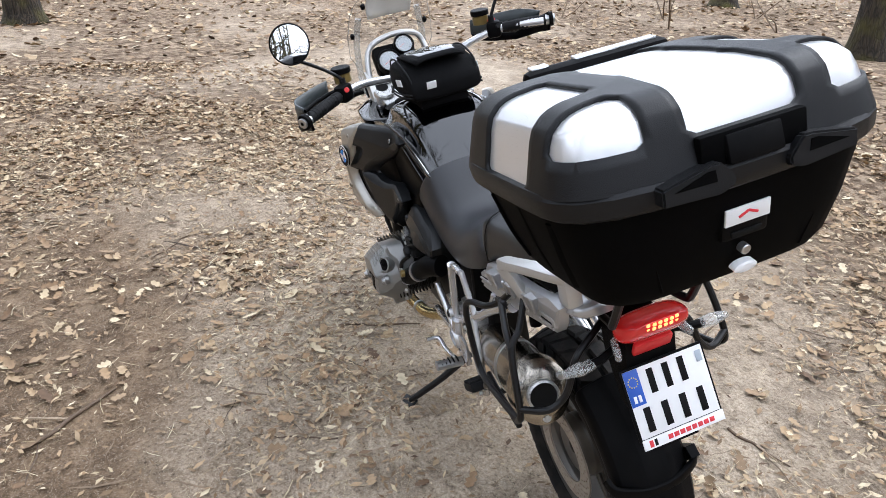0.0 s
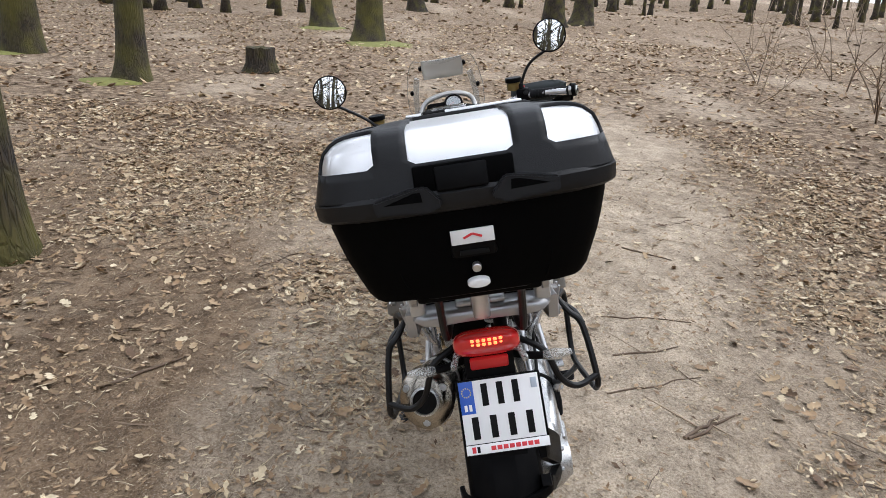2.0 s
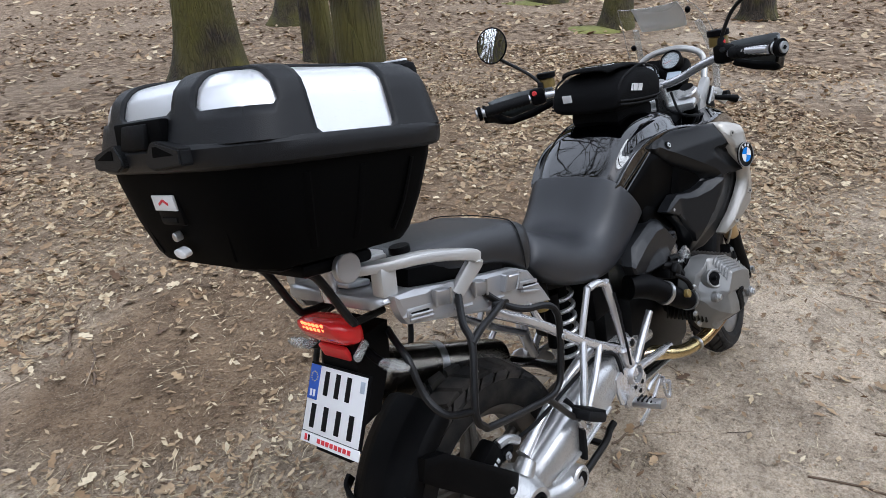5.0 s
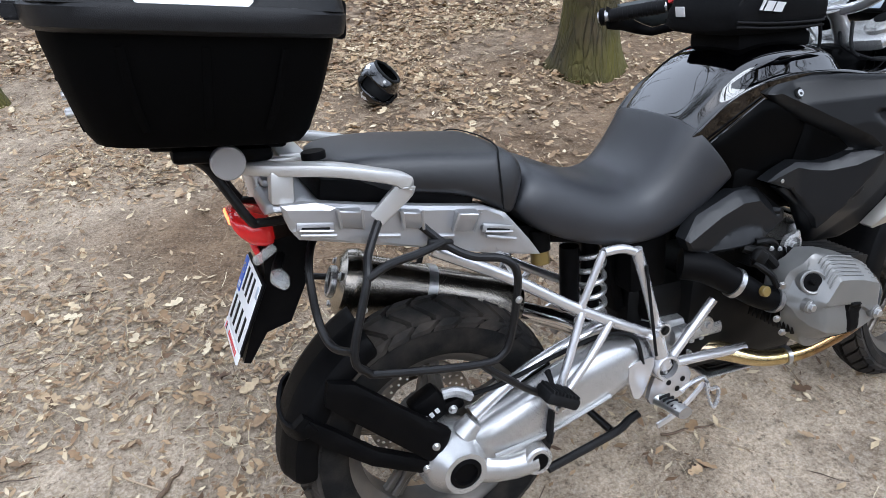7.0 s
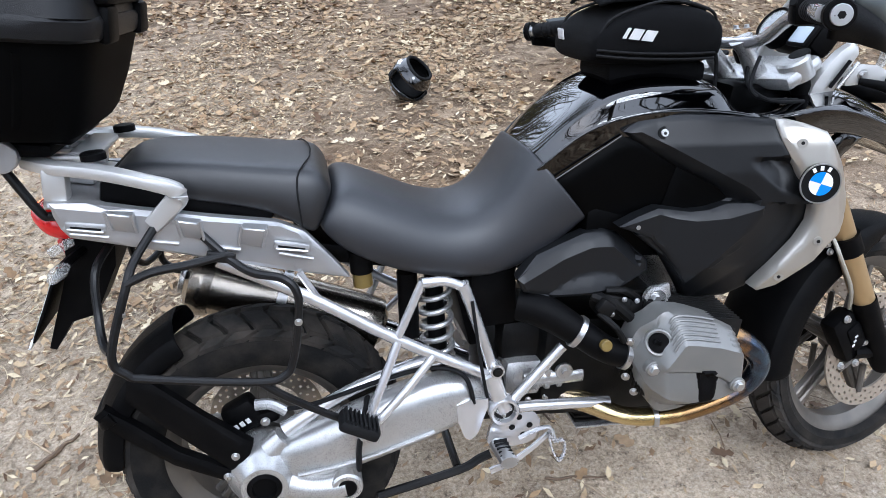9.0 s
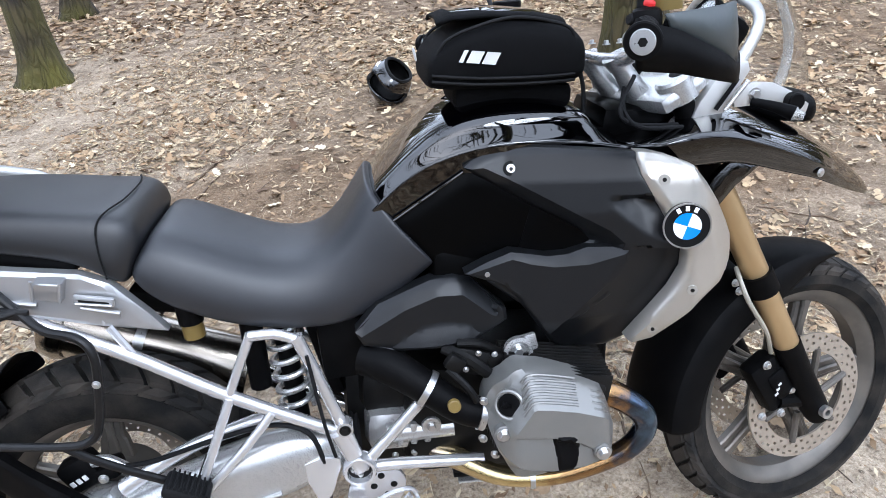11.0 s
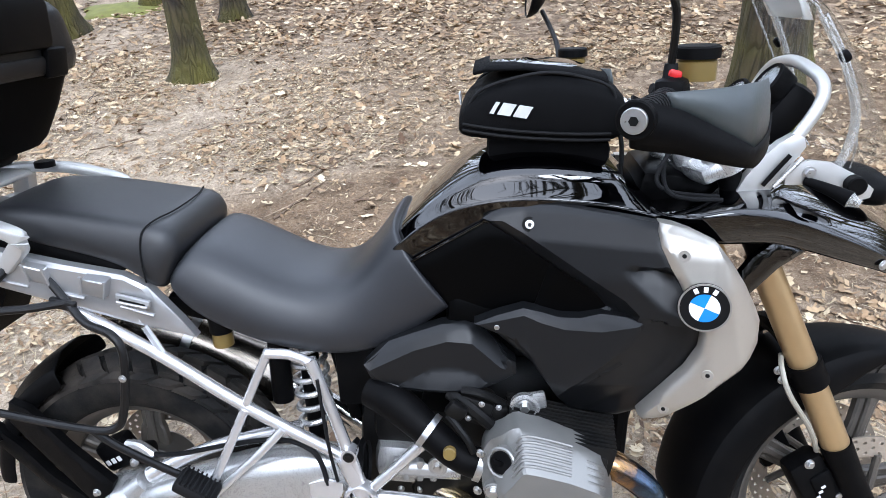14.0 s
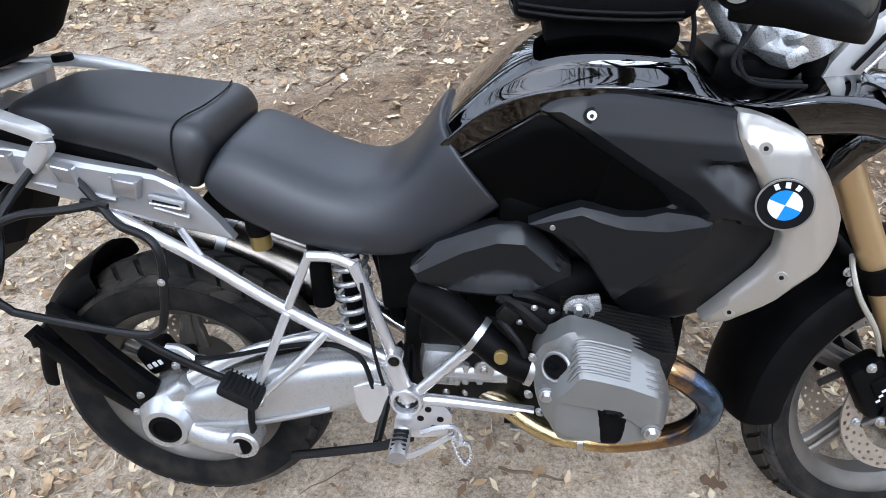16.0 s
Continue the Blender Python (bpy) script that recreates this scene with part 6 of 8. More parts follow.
def engine():
    case = block((0.38, 0.27, 0.26), (0.80, 0, 0.40), (0, 6, 0), 0.04)
    block((0.28, 0.22, 0.08), (0.84, 0, 0.27), (0, 6, 0), 0.025, case)
    crank = part("crankcase", case, DARK, bike, "dark grey engine block")
    for k in range(9):
        part("fin", block((0.24, 0.225, 0.004), (0.82, 0, 0.245 + 0.012 * k), (0, 6, 0), 0.001), DARK, crank)
    part("gearbox_top", block((0.20, 0.20, 0.11), (0.63, 0, 0.475), (0, 5, 0), 0.03), DARK, bike, "black gearbox top")
    # dark filler block, added to close the view through the gearbox gap
    part("gearbox_filler", block((0.22, 0.12, 0.26), (0.60, 0, 0.38), (0, 5, 0), 0.02), DARK, bike)
    gb = block((0.20, 0.24, 0.10), (0.63, 0, 0.392), (0, 5, 0), 0.03)
    for s in (-1, 1):
        tube([(0.575, s * 0.115, 0.40), (0.71, s * 0.118, 0.395)], 0.024, 12, 2, gb)
        disc((0.665, s * 0.13, 0.415), (0, s, 0), 0.02, 0.012, 20, gb)
        for k in range(3):
            block((0.014, 0.02, 0.05), (0.60 + 0.028 * k, s * 0.128, 0.40), (0, 5, 0), 0.004, gb)
    g = part("gearbox", gb, CAST, bike, "cast silver gearbox")
    part("bolt", bolt((0.665, -0.142, 0.415), (0, -1, 0), 0.008), STEEL, g)
    for k in range(4):
        part("bolt", bolt((0.585 + 0.04 * k, -0.125, 0.348), (0, -1, 0), 0.005), STEEL, g)
    part("front_cover", block((0.09, 0.2, 0.2), (0.975, 0, 0.49), (0, 10, 0), 0.02), CAST, bike)
    part("oil_cooler", block((0.04, 0.18, 0.13), (1.03, 0, 0.52), (0, 12, 0), 0.008), PLASTIC, bike)
    part("front_strut", tube([(1.03, -0.09, 0.60), (1.02, -0.09, 0.40)], 0.018, 10, 2), PLASTIC, bike)
    for s in (-1, 1):
        valve_cover(s, -0.018)
        it = part("intake_tube", tube([(0.555, s * 0.17, 0.612), (0.60, s * 0.195, 0.60), (0.665, s * 0.222, 0.555), (0.72, s * 0.24, 0.515), (0.775, s * 0.24, 0.495)], [0.034, 0.035, 0.03, 0.028, 0.03], 18, 5), PLASTIC, bike, "black intake tube")
        for p, d in (((0.662, 0.22, 0.557), (0.06, 0.02, -0.04)), ((0.755, 0.24, 0.503), (0.06, 0.005, -0.02))):
            p, d = Vector((p[0], s * p[1], p[2])), Vector((d[0], s * d[1], d[2])).normalized()
            part("hose_clamp", tube([p - d * 0.006, p + d * 0.006], 0.0345, 24, 1), STEEL, it, "silver hose clamp")
        part("intake_bolt", disc((0.703, s * 0.262, 0.542), (0, s, 0.2), 0.012, 0.012, 20), FLUID, it, "bronze bolt head")
        th = block((0.07, 0.06, 0.055), (0.745, s * 0.19, 0.595), (0, 20, 0), 0.012)
        tube([(0.70, s * 0.2, 0.625), (0.74, s * 0.22, 0.605), (0.775, s * 0.22, 0.57)], 0.012, 8, 4, th)
        tube([(0.725, s * 0.21, 0.635), (0.765, s * 0.215, 0.63), (0.80, s * 0.2, 0.60)], 0.008, 8, 4, th)
        tube([(0.70, s * 0.235, 0.60), (0.73, s * 0.255, 0.57), (0.745, s * 0.26, 0.54)], 0.007, 8, 4, th)
        block((0.03, 0.03, 0.035), (0.79, s * 0.2, 0.585), (0, 10, 0), 0.006, th)
        block((0.035, 0.02, 0.03), (0.715, s * 0.235, 0.61), (0, 40, 0), 0.006, th)
        tb = part("throttle_body", th, DARK, bike, "black throttle body with hoses")
        for q in ((0.76, 0.223, 0.615), (0.735, 0.222, 0.585), (0.79, 0.218, 0.605), (0.775, 0.222, 0.565)):
            part("bolt", bolt((q[0], s * q[1], q[2]), (0, s, 0), 0.004, 0.004), STEEL, tb)
        wb = part("body_mount", turned([(0, 0), (0.026, 0), (0.027, s * 0.012), (0.02, s * 0.014), (0.018, s * 0.008), (0, s * 0.008)], (0.836, s * 0.2, 0.600), "Y", 30), CAST, bike, "round silver body mount")
        part("bolt", bolt((0.836, s * 0.208, 0.600), (0, s, 0), 0.009, 0.008), STEEL, wb)
        part("mount_ear", block((0.05, 0.012, 0.035), (0.85, s * 0.194, 0.604), (0, -10, 0), 0.005), CAST, wb)
    for s in (-1, 1):
        hp = tube([(0.955, s * 0.235, 0.51), (1.0, s * 0.245, 0.50), (1.055, s * 0.25, 0.452), (1.06, s * 0.248, 0.405), (1.02, s * 0.24, 0.358), (0.93, s * 0.225, 0.32), (0.86, s * 0.21, 0.307), (0.78, s * 0.19, 0.312), (0.70, s * 0.14, 0.335), (0.62, s * 0.08, 0.34)], [0.028, 0.026, 0.024, 0.0225, 0.021, 0.02, 0.02, 0.02, 0.024, 0.026], 18, 6)
        h = part("header_pipe", hp, HEADER_PIPE, bike, "heat-stained golden exhaust header pipe")
        part("pipe_clip", tube([(0.855, s * 0.209, 0.307), (0.845, s * 0.207, 0.307)], 0.0235, 20, 1), STEEL, h)
    part("bash_plate", block((0.30, 0.2, 0.006), (0.86, 0, 0.215), (0, 5, 0), 0.002), CAST, bike)
    # silencer on the other side, upswept
    a, b = Vector((0.30, 0.115, 0.455)), Vector((-0.135, 0.172, 0.628))
    d = (b - a).normalized()
    part("exhaust_link", tube([(0.62, 0.06, 0.34), (0.50, 0.08, 0.345), (0.40, 0.10, 0.40), a + d * 0.03], 0.026, 14, 6), CHROME, bike)
    body = tube([a, a + d * 0.02, a + d * 0.05, b - d * 0.06], [0.036, 0.058, 0.072, 0.074], 32, 6, flat=0.82)
    m = part("silencer", body, SILENCER, bike, "stained polished steel silencer")
    cap = tube([b - d * 0.062, b - d * 0.04, b - d * 0.015, b], [0.078, 0.083, 0.078, 0.05], 32, 4, flat=0.86)
    part("silencer_cap", cap, SILENCER, m, "cast silver end cap")
    q = d.to_track_quat("Z", "Y").to_matrix().to_4x4()
    part("tail_pipe", turned([(0.03, -0.01), (0.038, -0.01), (0.037, 0.014), (0.032, 0.016), (0.031, 0.004), (0.0, 0.003)], b - d * 0.002 + Vector((0, 0, -0.004)), "Z", 28, None, q), CAST, m)
    part("pipe_mouth", disc(b + d * 0.004 + Vector((0, 0, -0.004)), d, 0.031, 0.003, 24), INK, m)
    for k in range(3):
        an = math.tau * k / 3 + 0.5
        part("bolt", bolt(b - d * 0.004 + q.to_3x3() @ Vector((0.053 * math.cos(an), 0.058 * math.sin(an), 0)), d, 0.007, 0.005), STEEL, m)
    part("silencer_strap", tube([a + d * 0.24, a + d * 0.262], 0.0755, 28, 1, flat=0.82), STEEL, m)


def cockpit():
    # hoop round the instruments
    hoop = [(1.215, -0.13, 0.985), (1.265, -0.125, 1.04), (1.31, -0.115, 1.105), (1.318, -0.1, 1.14), (1.308, -0.06, 1.16), (1.305, 0, 1.165), (1.30, 0.06, 1.155), (1.295, 0.095, 1.135), (1.28, 0.115, 1.095), (1.25, 0.125, 1.035), (1.21, 0.13, 0.985)]
    part("cockpit_hoop", tube(hoop, 0.0105, 12, 6), HANDLE, bike, "pale silver cockpit hoop")
    for s in (-1, 1):
        b = panel([(1.185, 0.965), (1.225, 1.03), (1.27, 1.065), (1.29, 1.045), (1.25, 0.99), (1.235, 0.965)], lambda x, z: 0.138, 0.02, 0.014, 0.004, 0.012, 2)
        part("screen_bracket", b if s < 0 else mirrored(b), HANDLE, bike, "pale silver screen bracket")
        pl = panel([(1.26, 0.985), (1.27, 1.02), (1.33, 1.02), (1.40, 0.975), (1.375, 0.955), (1.31, 0.985)], lambda x, z: 0.148, 0.008, 0.014, 0.002, 0.01, 2)
        sp = part("screen_arm", pl if s < 0 else mirrored(pl), HANDLE, bike, "pale silver screen arm")
        part("knob", disc((1.365, s * 0.15, 0.985), (0, s, 0), 0.016, 0.018, 16), PLASTIC, sp)
        part("screw", bolt((1.295, s * 0.15, 1.005), (0, s, 0), 0.008), STEEL, sp)
        ind = part("front_indicator", tube([(1.29, s * 0.15, 0.992), (1.318, s * 0.18, 0.984), (1.340, s * 0.20, 0.974)], [0.007, 0.010, 0.014], 12, 5), PLASTIC, bike)
        part("bracket_rib", tube([(1.225, s * 0.148, 0.985), (1.262, s * 0.15, 1.035)], 0.004, 8, 1), PLASTIC, sp)
        part("bracket_rib", tube([(1.242, s * 0.148, 0.982), (1.282, s * 0.15, 1.03)], 0.004, 8, 1), CAST, sp)
        part("indicator_lens", tube([(1.340, s * 0.20, 0.974), (1.352, s * 0.21, 0.969)], [0.0125, 0.006], 12, 2), LENS, ind)
    pod = block((0.06, 0.16, 0.11), (1.282, 0.01, 1.082), (0, 37, 0), 0.02)
    part("instrument_pod", pod, PLASTIC, bike, "black instrument pod")
    nrm = Vector((-0.80, 0, 0.60))
    q = nrm.to_track_quat("Z", "Y").to_matrix().to_4x4()
    for c, r in ((Vector((1.222, 0.046, 1.094)), 0.041), (Vector((1.258, -0.026, 1.132)), 0.035)):
        g = part("gauge", turned([(0, -0.03), (r, -0.03), (r + 0.003, 0.004), (r, 0.008), (r - 0.004, 0.006), (r - 0.006, 0.0), (0, 0.0)], c, "Z", 36, None, q), PLASTIC, bike, "round gauge with a pale dial")
        part("dial", disc(c + nrm * 0.0005, nrm, r - 0.006, 0.001, 36), DIAL, g)
        for k in range(11):
            a = radians(225 - 27 * k)
            bm = block((0.0016, 0.006, 0.0006), ((r - 0.011) * math.cos(a), (r - 0.011) * math.sin(a), 0.002), (0, 0, math.degrees(a) + 90), 0.0)
            bm.transform(Matrix.Translation(c) @ q)
            part("dial_tick", bm, INK, g)
        nb = block((0.0018, r * 0.62, 0.0008), (0, r * 0.3, 0.003), (0, 0, 0), 0.0)
        nb.transform(Matrix.Translation(c) @ q @ Matrix.Rotation(radians(120), 4, "Z"))
        part("needle", nb, RED_INK, g)
        part("gauge_glass", turned([(0, 0.0045), (r - 0.004, 0.0045)], c, "Z", 36, None, q), LENS, g)
    lcd = block((0.012, 0.062, 0.05), (1.228, -0.045, 1.078), (0, 37, 0), 0.004)
    l2 = part("display", lcd, PLASTIC, bike)
    part("display_glass", block((0.002, 0.048, 0.038), (1.2225, -0.045, 1.082), (0, 37, 0), 0.0008), DIAL, l2, "pale display")
    part("steering_shroud", block((0.16, 0.19, 0.07), (1.115, 0, 0.955), (0, 10, 0), 0.02), FLANK, bike, "black steering shroud")
    for k, (y0, y1) in enumerate(((-0.09, -0.14), (-0.06, -0.16), (0.07, 0.14))):
        part("control_cable", tube([(1.10, y0, 1.05), (1.06 + 0.02 * k, y0 * 1.4, 1.0), (1.08, y1, 0.975), (1.16, y1, 0.965)], 0.004, 8, 6), GRIP, bike, "black control cable")
    part("ignition_lock", disc((1.13, 0.0, 1.035), RAKE, 0.022, 0.03, 20), PLASTIC, bike)
    # headlight
    rings = []
    for x, w, h, z in ((1.36, 0.06, 0.015, 0.95), (1.40, 0.08, 0.025, 0.948), (1.44, 0.085, 0.032, 0.946), (1.47, 0.078, 0.032, 0.942), (1.48, 0.05, 0.02, 0.94)):
        rings.append([Vector((x, w * math.copysign(abs(math.cos(a)) ** 0.7, math.cos(a)), z + h * math.copysign(abs(math.sin(a)) ** 0.7, math.sin(a)))) for a in [math.tau * j / 20 for j in range(20)]])
    hl = part("headlight", skin(bmesh.new(), rings), PLASTIC, bike, "black headlight housing", subsurf=1, smooth=0)
    part("headlight_glass", turned([(0, 0.028), (0.018, 0.022), (0.03, 0.01), (0.034, 0)], (1.452, 0.0, 0.942), "X", 32), LENS, hl)
    # windscreen, leaning back, with a bent upper edge
    rows = [(1.488, 0.985, 0.085, 0.10), (1.47, 1.03, 0.135, 0.085), (1.435, 1.10, 0.16, 0.085), (1.395, 1.18, 0.155, 0.082), (1.345, 1.25, 0.145, 0.07), (1.295, 1.29, 0.132, 0.05), (1.24, 1.312, 0.115, 0.04)]
    rings = []
    for x, z, w, sweep in rows:
        rings.append([Vector((x - sweep * (k / 8) ** 2, w * k / 8, z + 0.01 * (k / 8) ** 2)) for k in range(-8, 9)])
    ws = part("windscreen", skin(bmesh.new(), rings, False, False), SCREEN, bike, "clear windscreen with a dusty face", subsurf=1, smooth=0)
    ws.visible_shadow = False
    edge = [r[0] for r in rings] + list(rings[-1]) + [r[-1] for r in reversed(rings)]
    part("screen_edge", tube(edge[::2], 0.0018, 6, 2), LENS, ws, "clear polished screen edge")
    # bent upper lip, its sky reflection painted as a pale tone
    lip = [[Vector((x - 0.04 * (k / 8) ** 2, w * k / 8, z + 0.006 * (k / 8) ** 2)) for k in range(-8, 9)] for x, z, w in ((1.325, 1.232, 0.08), (1.312, 1.26, 0.084), (1.292, 1.288, 0.084), (1.262, 1.313, 0.08))]
    lp = part("sky_sheen_lip", skin(bmesh.new(), lip, False, False), LIP_SHEEN, ws, "upper lip of the screen with painted pale sky reflection", solid=0.002, smooth=0)
    lp.visible_shadow = False
    for s in (-1, 1):
        for z, x in ((1.285, 1.279), (1.185, 1.328)):
            part("screen_clip", block((0.016, 0.016, 0.020), (x, s * (0.089 if z > 1.2 else 0.139), z), (0, -35, 0), 0.006), PLASTIC, bike, "black screen clip")
        part("screen_stay", tube([(1.330, s * 0.135, 0.995), (1.352, s * 0.135, 1.03), (1.362, s * 0.13, 1.09), (1.340, s * 0.125, 1.165), (1.300, s * 0.11, 1.245)], 0.006, 8, 5, flat=2.0), LENS, bike, "clear screen stay")


wheels()
front_end()
controls()
bodywork()
seats()
tail_unit()
chassis()
engine()
cockpit()


# ---- top case ----
def rounded_ring(hx, hy, z, n=6.0, k=48):
    """A rounded rectangle at height z."""
    out = []
    for j in range(k):
        a = math.tau * j / k
        c, s = math.cos(a), math.sin(a)
        r = (abs(c) ** n + abs(s) ** n) ** (-1 / n)
        out.append(Vector((hx * c * r, hy * s * r, z)))
    return out


def bowed(p):
    """The rear of the case bulges towards its middle."""
    if p.x < 0:
        p.x *= 1 + 0.13 * max(0.0, 1 - (p.y / 0.27) ** 2) * min(1.0, 0.35 + p.z * 3.5)
    return p


def lid_point(u, v, hx=0.204, hy=0.26, z1=0.314):
    """Boxy lid: gently domed top, a bevelled shoulder and steep walls."""
    at, share, drop = (0, 0.4, 0.7, 0.8, 0.87, 0.9, 1.0), (0, 0.44, 0.755, 0.845, 0.91, 0.935, 1.0), (0, 0.002, 0.009, 0.016, 0.032, 0.048, 0.114)
    f = lambda q, vals: float(np.interp(abs(q), at, vals))
    a, b = f(u, share), f(v, share)
    du, dv = f(u, drop), f(v, drop)
    w = max(0.0, min(1.0, (max(du, dv) - 0.02) / 0.05))
    d = (du ** 5 + dv ** 5) ** 0.2 * (1 - w) + max(du, dv) * w
    k = max(a, b) / max(1e-6, (a ** 8 + b ** 8) ** (1 / 8)) if max(a, b) > 0 else 1
    return bowed(Vector((math.copysign(b, v) * hx * k, math.copysign(a, u) * hy * k, z1 - d)))


# the lid's metal windows, as shares of its half width and half depth
LOW = 0.926
WINDOWS = [(-0.305, 0.305, -LOW, LOW)]
for e in (-1, 1):
    for u0, u1, v0, v1 in ((0.51, LOW, -LOW, -0.63), (0.51, 0.9995, -0.4, 0.29)):
        WINDOWS.append((u0, u1, v0, v1) if e > 0 else (-u1, -u0, v0, v1))
ROUND = 0.045


def is_metal(u, v):
    return any(u0 < u < u1 and v0 < v < v1 for u0, u1, v0, v1 in WINDOWS)


def top_case():
    case = holder("top_case", BIKE_POSE @ pose(-0.352, 0, 1.045, 0, 8.5, 0), "black top case with brushed aluminium lid panels on the rear rack", "luggage case")
    rows = [(0.138, 0.178, 0.0), (0.155, 0.196, 0.004), (0.165, 0.207, 0.02), (0.183, 0.23, 0.08), (0.198, 0.249, 0.15), (0.2, 0.252, 0.168)]
    tub = part("tub", skin(bmesh.new(), [[bowed(p) for p in rounded_ring(hx, hy, z)] for hx, hy, z in rows]), TUB, case, "black moulded tub")
    for s in (-1, 1):
        for x in (-0.11, 0.0, 0.11):
            part("tub_rib", tube([(x * 0.78, s * 0.209, 0.03), (x * 0.9, s * 0.229, 0.08), (x, s * 0.247, 0.15)], 0.004, 8, 4, flat=2.0), TUB, tub)
        part("tub_rib", tube([(-0.165, s * 0.12, 0.02), (-0.183, s * 0.137, 0.08), (-0.195, s * 0.145, 0.15)], 0.004, 8, 4, flat=2.0), TUB, tub)
    band = skin(bmesh.new(), [[bowed(p) for p in rounded_ring(hx, hy, z)] for hx, hy, z in ((0.2, 0.252, 0.164), (0.208, 0.263, 0.166), (0.213, 0.269, 0.171), (0.215, 0.271, 0.182), (0.216, 0.272, 0.197), (0.212, 0.268, 0.204), (0.197, 0.252, 0.205))])
    bd = part("rim_band", band, CASE_BLACK, case, "thick black rim band")
    # wedge-shaped lugs with a dark three-cornered opening
    for e in (-1, 1):
        outer, inner = e * 0.152, e * 0.064
        lug = bmesh.new()
        skin(lug, [[Vector((x, y, z)) for y, z in ((outer, 0.176), (inner, 0.170), (inner - e * 0.022, 0.178), (inner - e * 0.022, 0.190), (inner, 0.214), (inner + e * 0.014, 0.214), (outer, 0.200))] for x in (-0.226, -0.2525)])
        bmesh.ops.recalc_face_normals(lug, faces=lug.faces[:])
        bmesh.ops.bevel(lug, geom=lug.edges[:], offset=0.003, segments=2, affect="EDGES")
        lg = part("band_lug", lug, CASE_BLACK, bd, "black wedge-shaped rim lug")
        hole = bmesh.new()
        skin(hole, [[Vector((x, y, z)) for y, z in ((outer - e * 0.016, 0.192), (inner + e * 0.008, 0.190), (inner + e * 0.010, 0.206), (inner + e * 0.022, 0.206))] for x in (-0.25, -0.2535)])
        bmesh.ops.recalc_face_normals(hole, faces=hole.faces[:])
        part("lug_opening", hole, TUB, lg)

    def lines(edges):
        keep = {round(q, 5) for e in edges for q in (e - ROUND, e, e + ROUND) if abs(q) < 0.999} | {-1.0, 1.0, -0.9995, 0.9995}
        for q in list(np.linspace(-0.86, 0.86, 40)) + [e * f for e in (-1, 1) for f in (0.87, 0.885, 0.9, 0.915, 0.95, 0.97, 0.985)]:
            if all(not (e - ROUND - 0.004 < q < e + ROUND + 0.004) for e in edges if abs(e) < LOW - 0.01) and all(abs(q - k) > 0.004 for k in keep):
                keep.add(round(float(q), 5))
        return sorted(keep)
    us, vs = lines({w for q in WINDOWS for w in q[:2]}), lines({w for q in WINDOWS for w in q[2:]})
    corners = {(round(u, 5), round(v, 5)) for u0, u1, v0, v1 in WINDOWS for u in (u0, u1) for v in (v0, v1)}
    grid = [[lid_point(u, v) for u in us] for v in vs]
    shells = {True: bmesh.new(), False: bmesh.new()}
    made = {True: {}, False: {}}

    def vert(kind, i, j):
        if (i, j) not in made[kind]:
            made[kind][(i, j)] = shells[kind].verts.new(grid[j][i])
        return made[kind][(i, j)]
    for j in range(len(vs) - 1):
        for i in range(len(us) - 1):
            metal = is_metal((us[i] + us[i + 1]) / 2, (vs[j] + vs[j + 1]) / 2)
            for kind in ((True,) if metal else (True, False)):
                shells[kind].faces.new((vert(kind, i, j), vert(kind, i + 1, j), vert(kind, i + 1, j + 1), vert(kind, i, j + 1)))
            if metal:
                quad = [(i, j), (i + 1, j), (i + 1, j + 1), (i, j + 1)]
                for k in range(4):
                    if (us[quad[k][0]], vs[quad[k][1]]) in corners:
                        shells[False].faces.new([vert(False, *quad[(k + m) % 4]) for m in (-1, 0, 1)])
    for bm in shells.values():
        bmesh.ops.recalc_face_normals(bm, faces=bm.faces[:])
        if sum(f.normal.z for f in bm.faces) < 0:
            bmesh.ops.reverse_faces(bm, faces=bm.faces[:])
    lid = part("lid", shells[True], CASE_ALU, case, "brushed aluminium lid", smooth=60)
    frame_ob = part("lid_frame", shells[False], CASE_BLACK, lid, "black plastic lid straps", smooth=40)
    md = frame_ob.modifiers.new("thickness", "SOLIDIFY")
    md.thickness, md.offset = 0.006, 1
    part("handle_recess", block((0.016, 0.166, 0.046), (-0.2315, 0, 0.224), (0, 0, 0), 0.004), TUB, case, "dark handle recess")
    part("carry_handle", block((0.012, 0.086, 0.040), (-0.2405, 0.004, 0.222), (0, 10, 0), 0.004), PLASTIC, case, "black carry handle")
    lt = part("latch", block((0.02, 0.08, 0.05), (-0.2, 0, 0.102), (0, -10, 0), 0.008), PLASTIC, case, "black latch block")
    part("badge", block((0.004, 0.074, 0.026), (-0.2135, 0, 0.116), (0, -10, 0), 0.001), PALE, lt, "silver badge with a red peak")
    for s in (-1, 1):
        part("badge_mark", block((0.0016, 0.017, 0.004), (-0.2162, s * 0.008, 0.117), (s * -24, -10, 0), 0.0004), RED_INK, lt)
    part("latch_slot", block((0.004, 0.05, 0.009), (-0.2085, 0, 0.087), (0, -10, 0), 0.002), INK, lt)
    part("lock", disc((-0.195, 0, 0.06), (-1, 0, -0.25), 0.008, 0.012, 20), STEEL, case, "steel key lock")
    part("release_button", turned([(0, 0), (0.011, 0), (0.011, 0.012), (0.008, 0.014), (0, 0.014)], (-0.19, 0, 0.032), "Z", 24, None, Vector((-1, 0, -0.25)).to_track_quat("Z", "Y").to_matrix().to_4x4() @ Matrix.Diagonal((1.8, 0.8, 1, 1))), PALE, case, "oval silver release button")
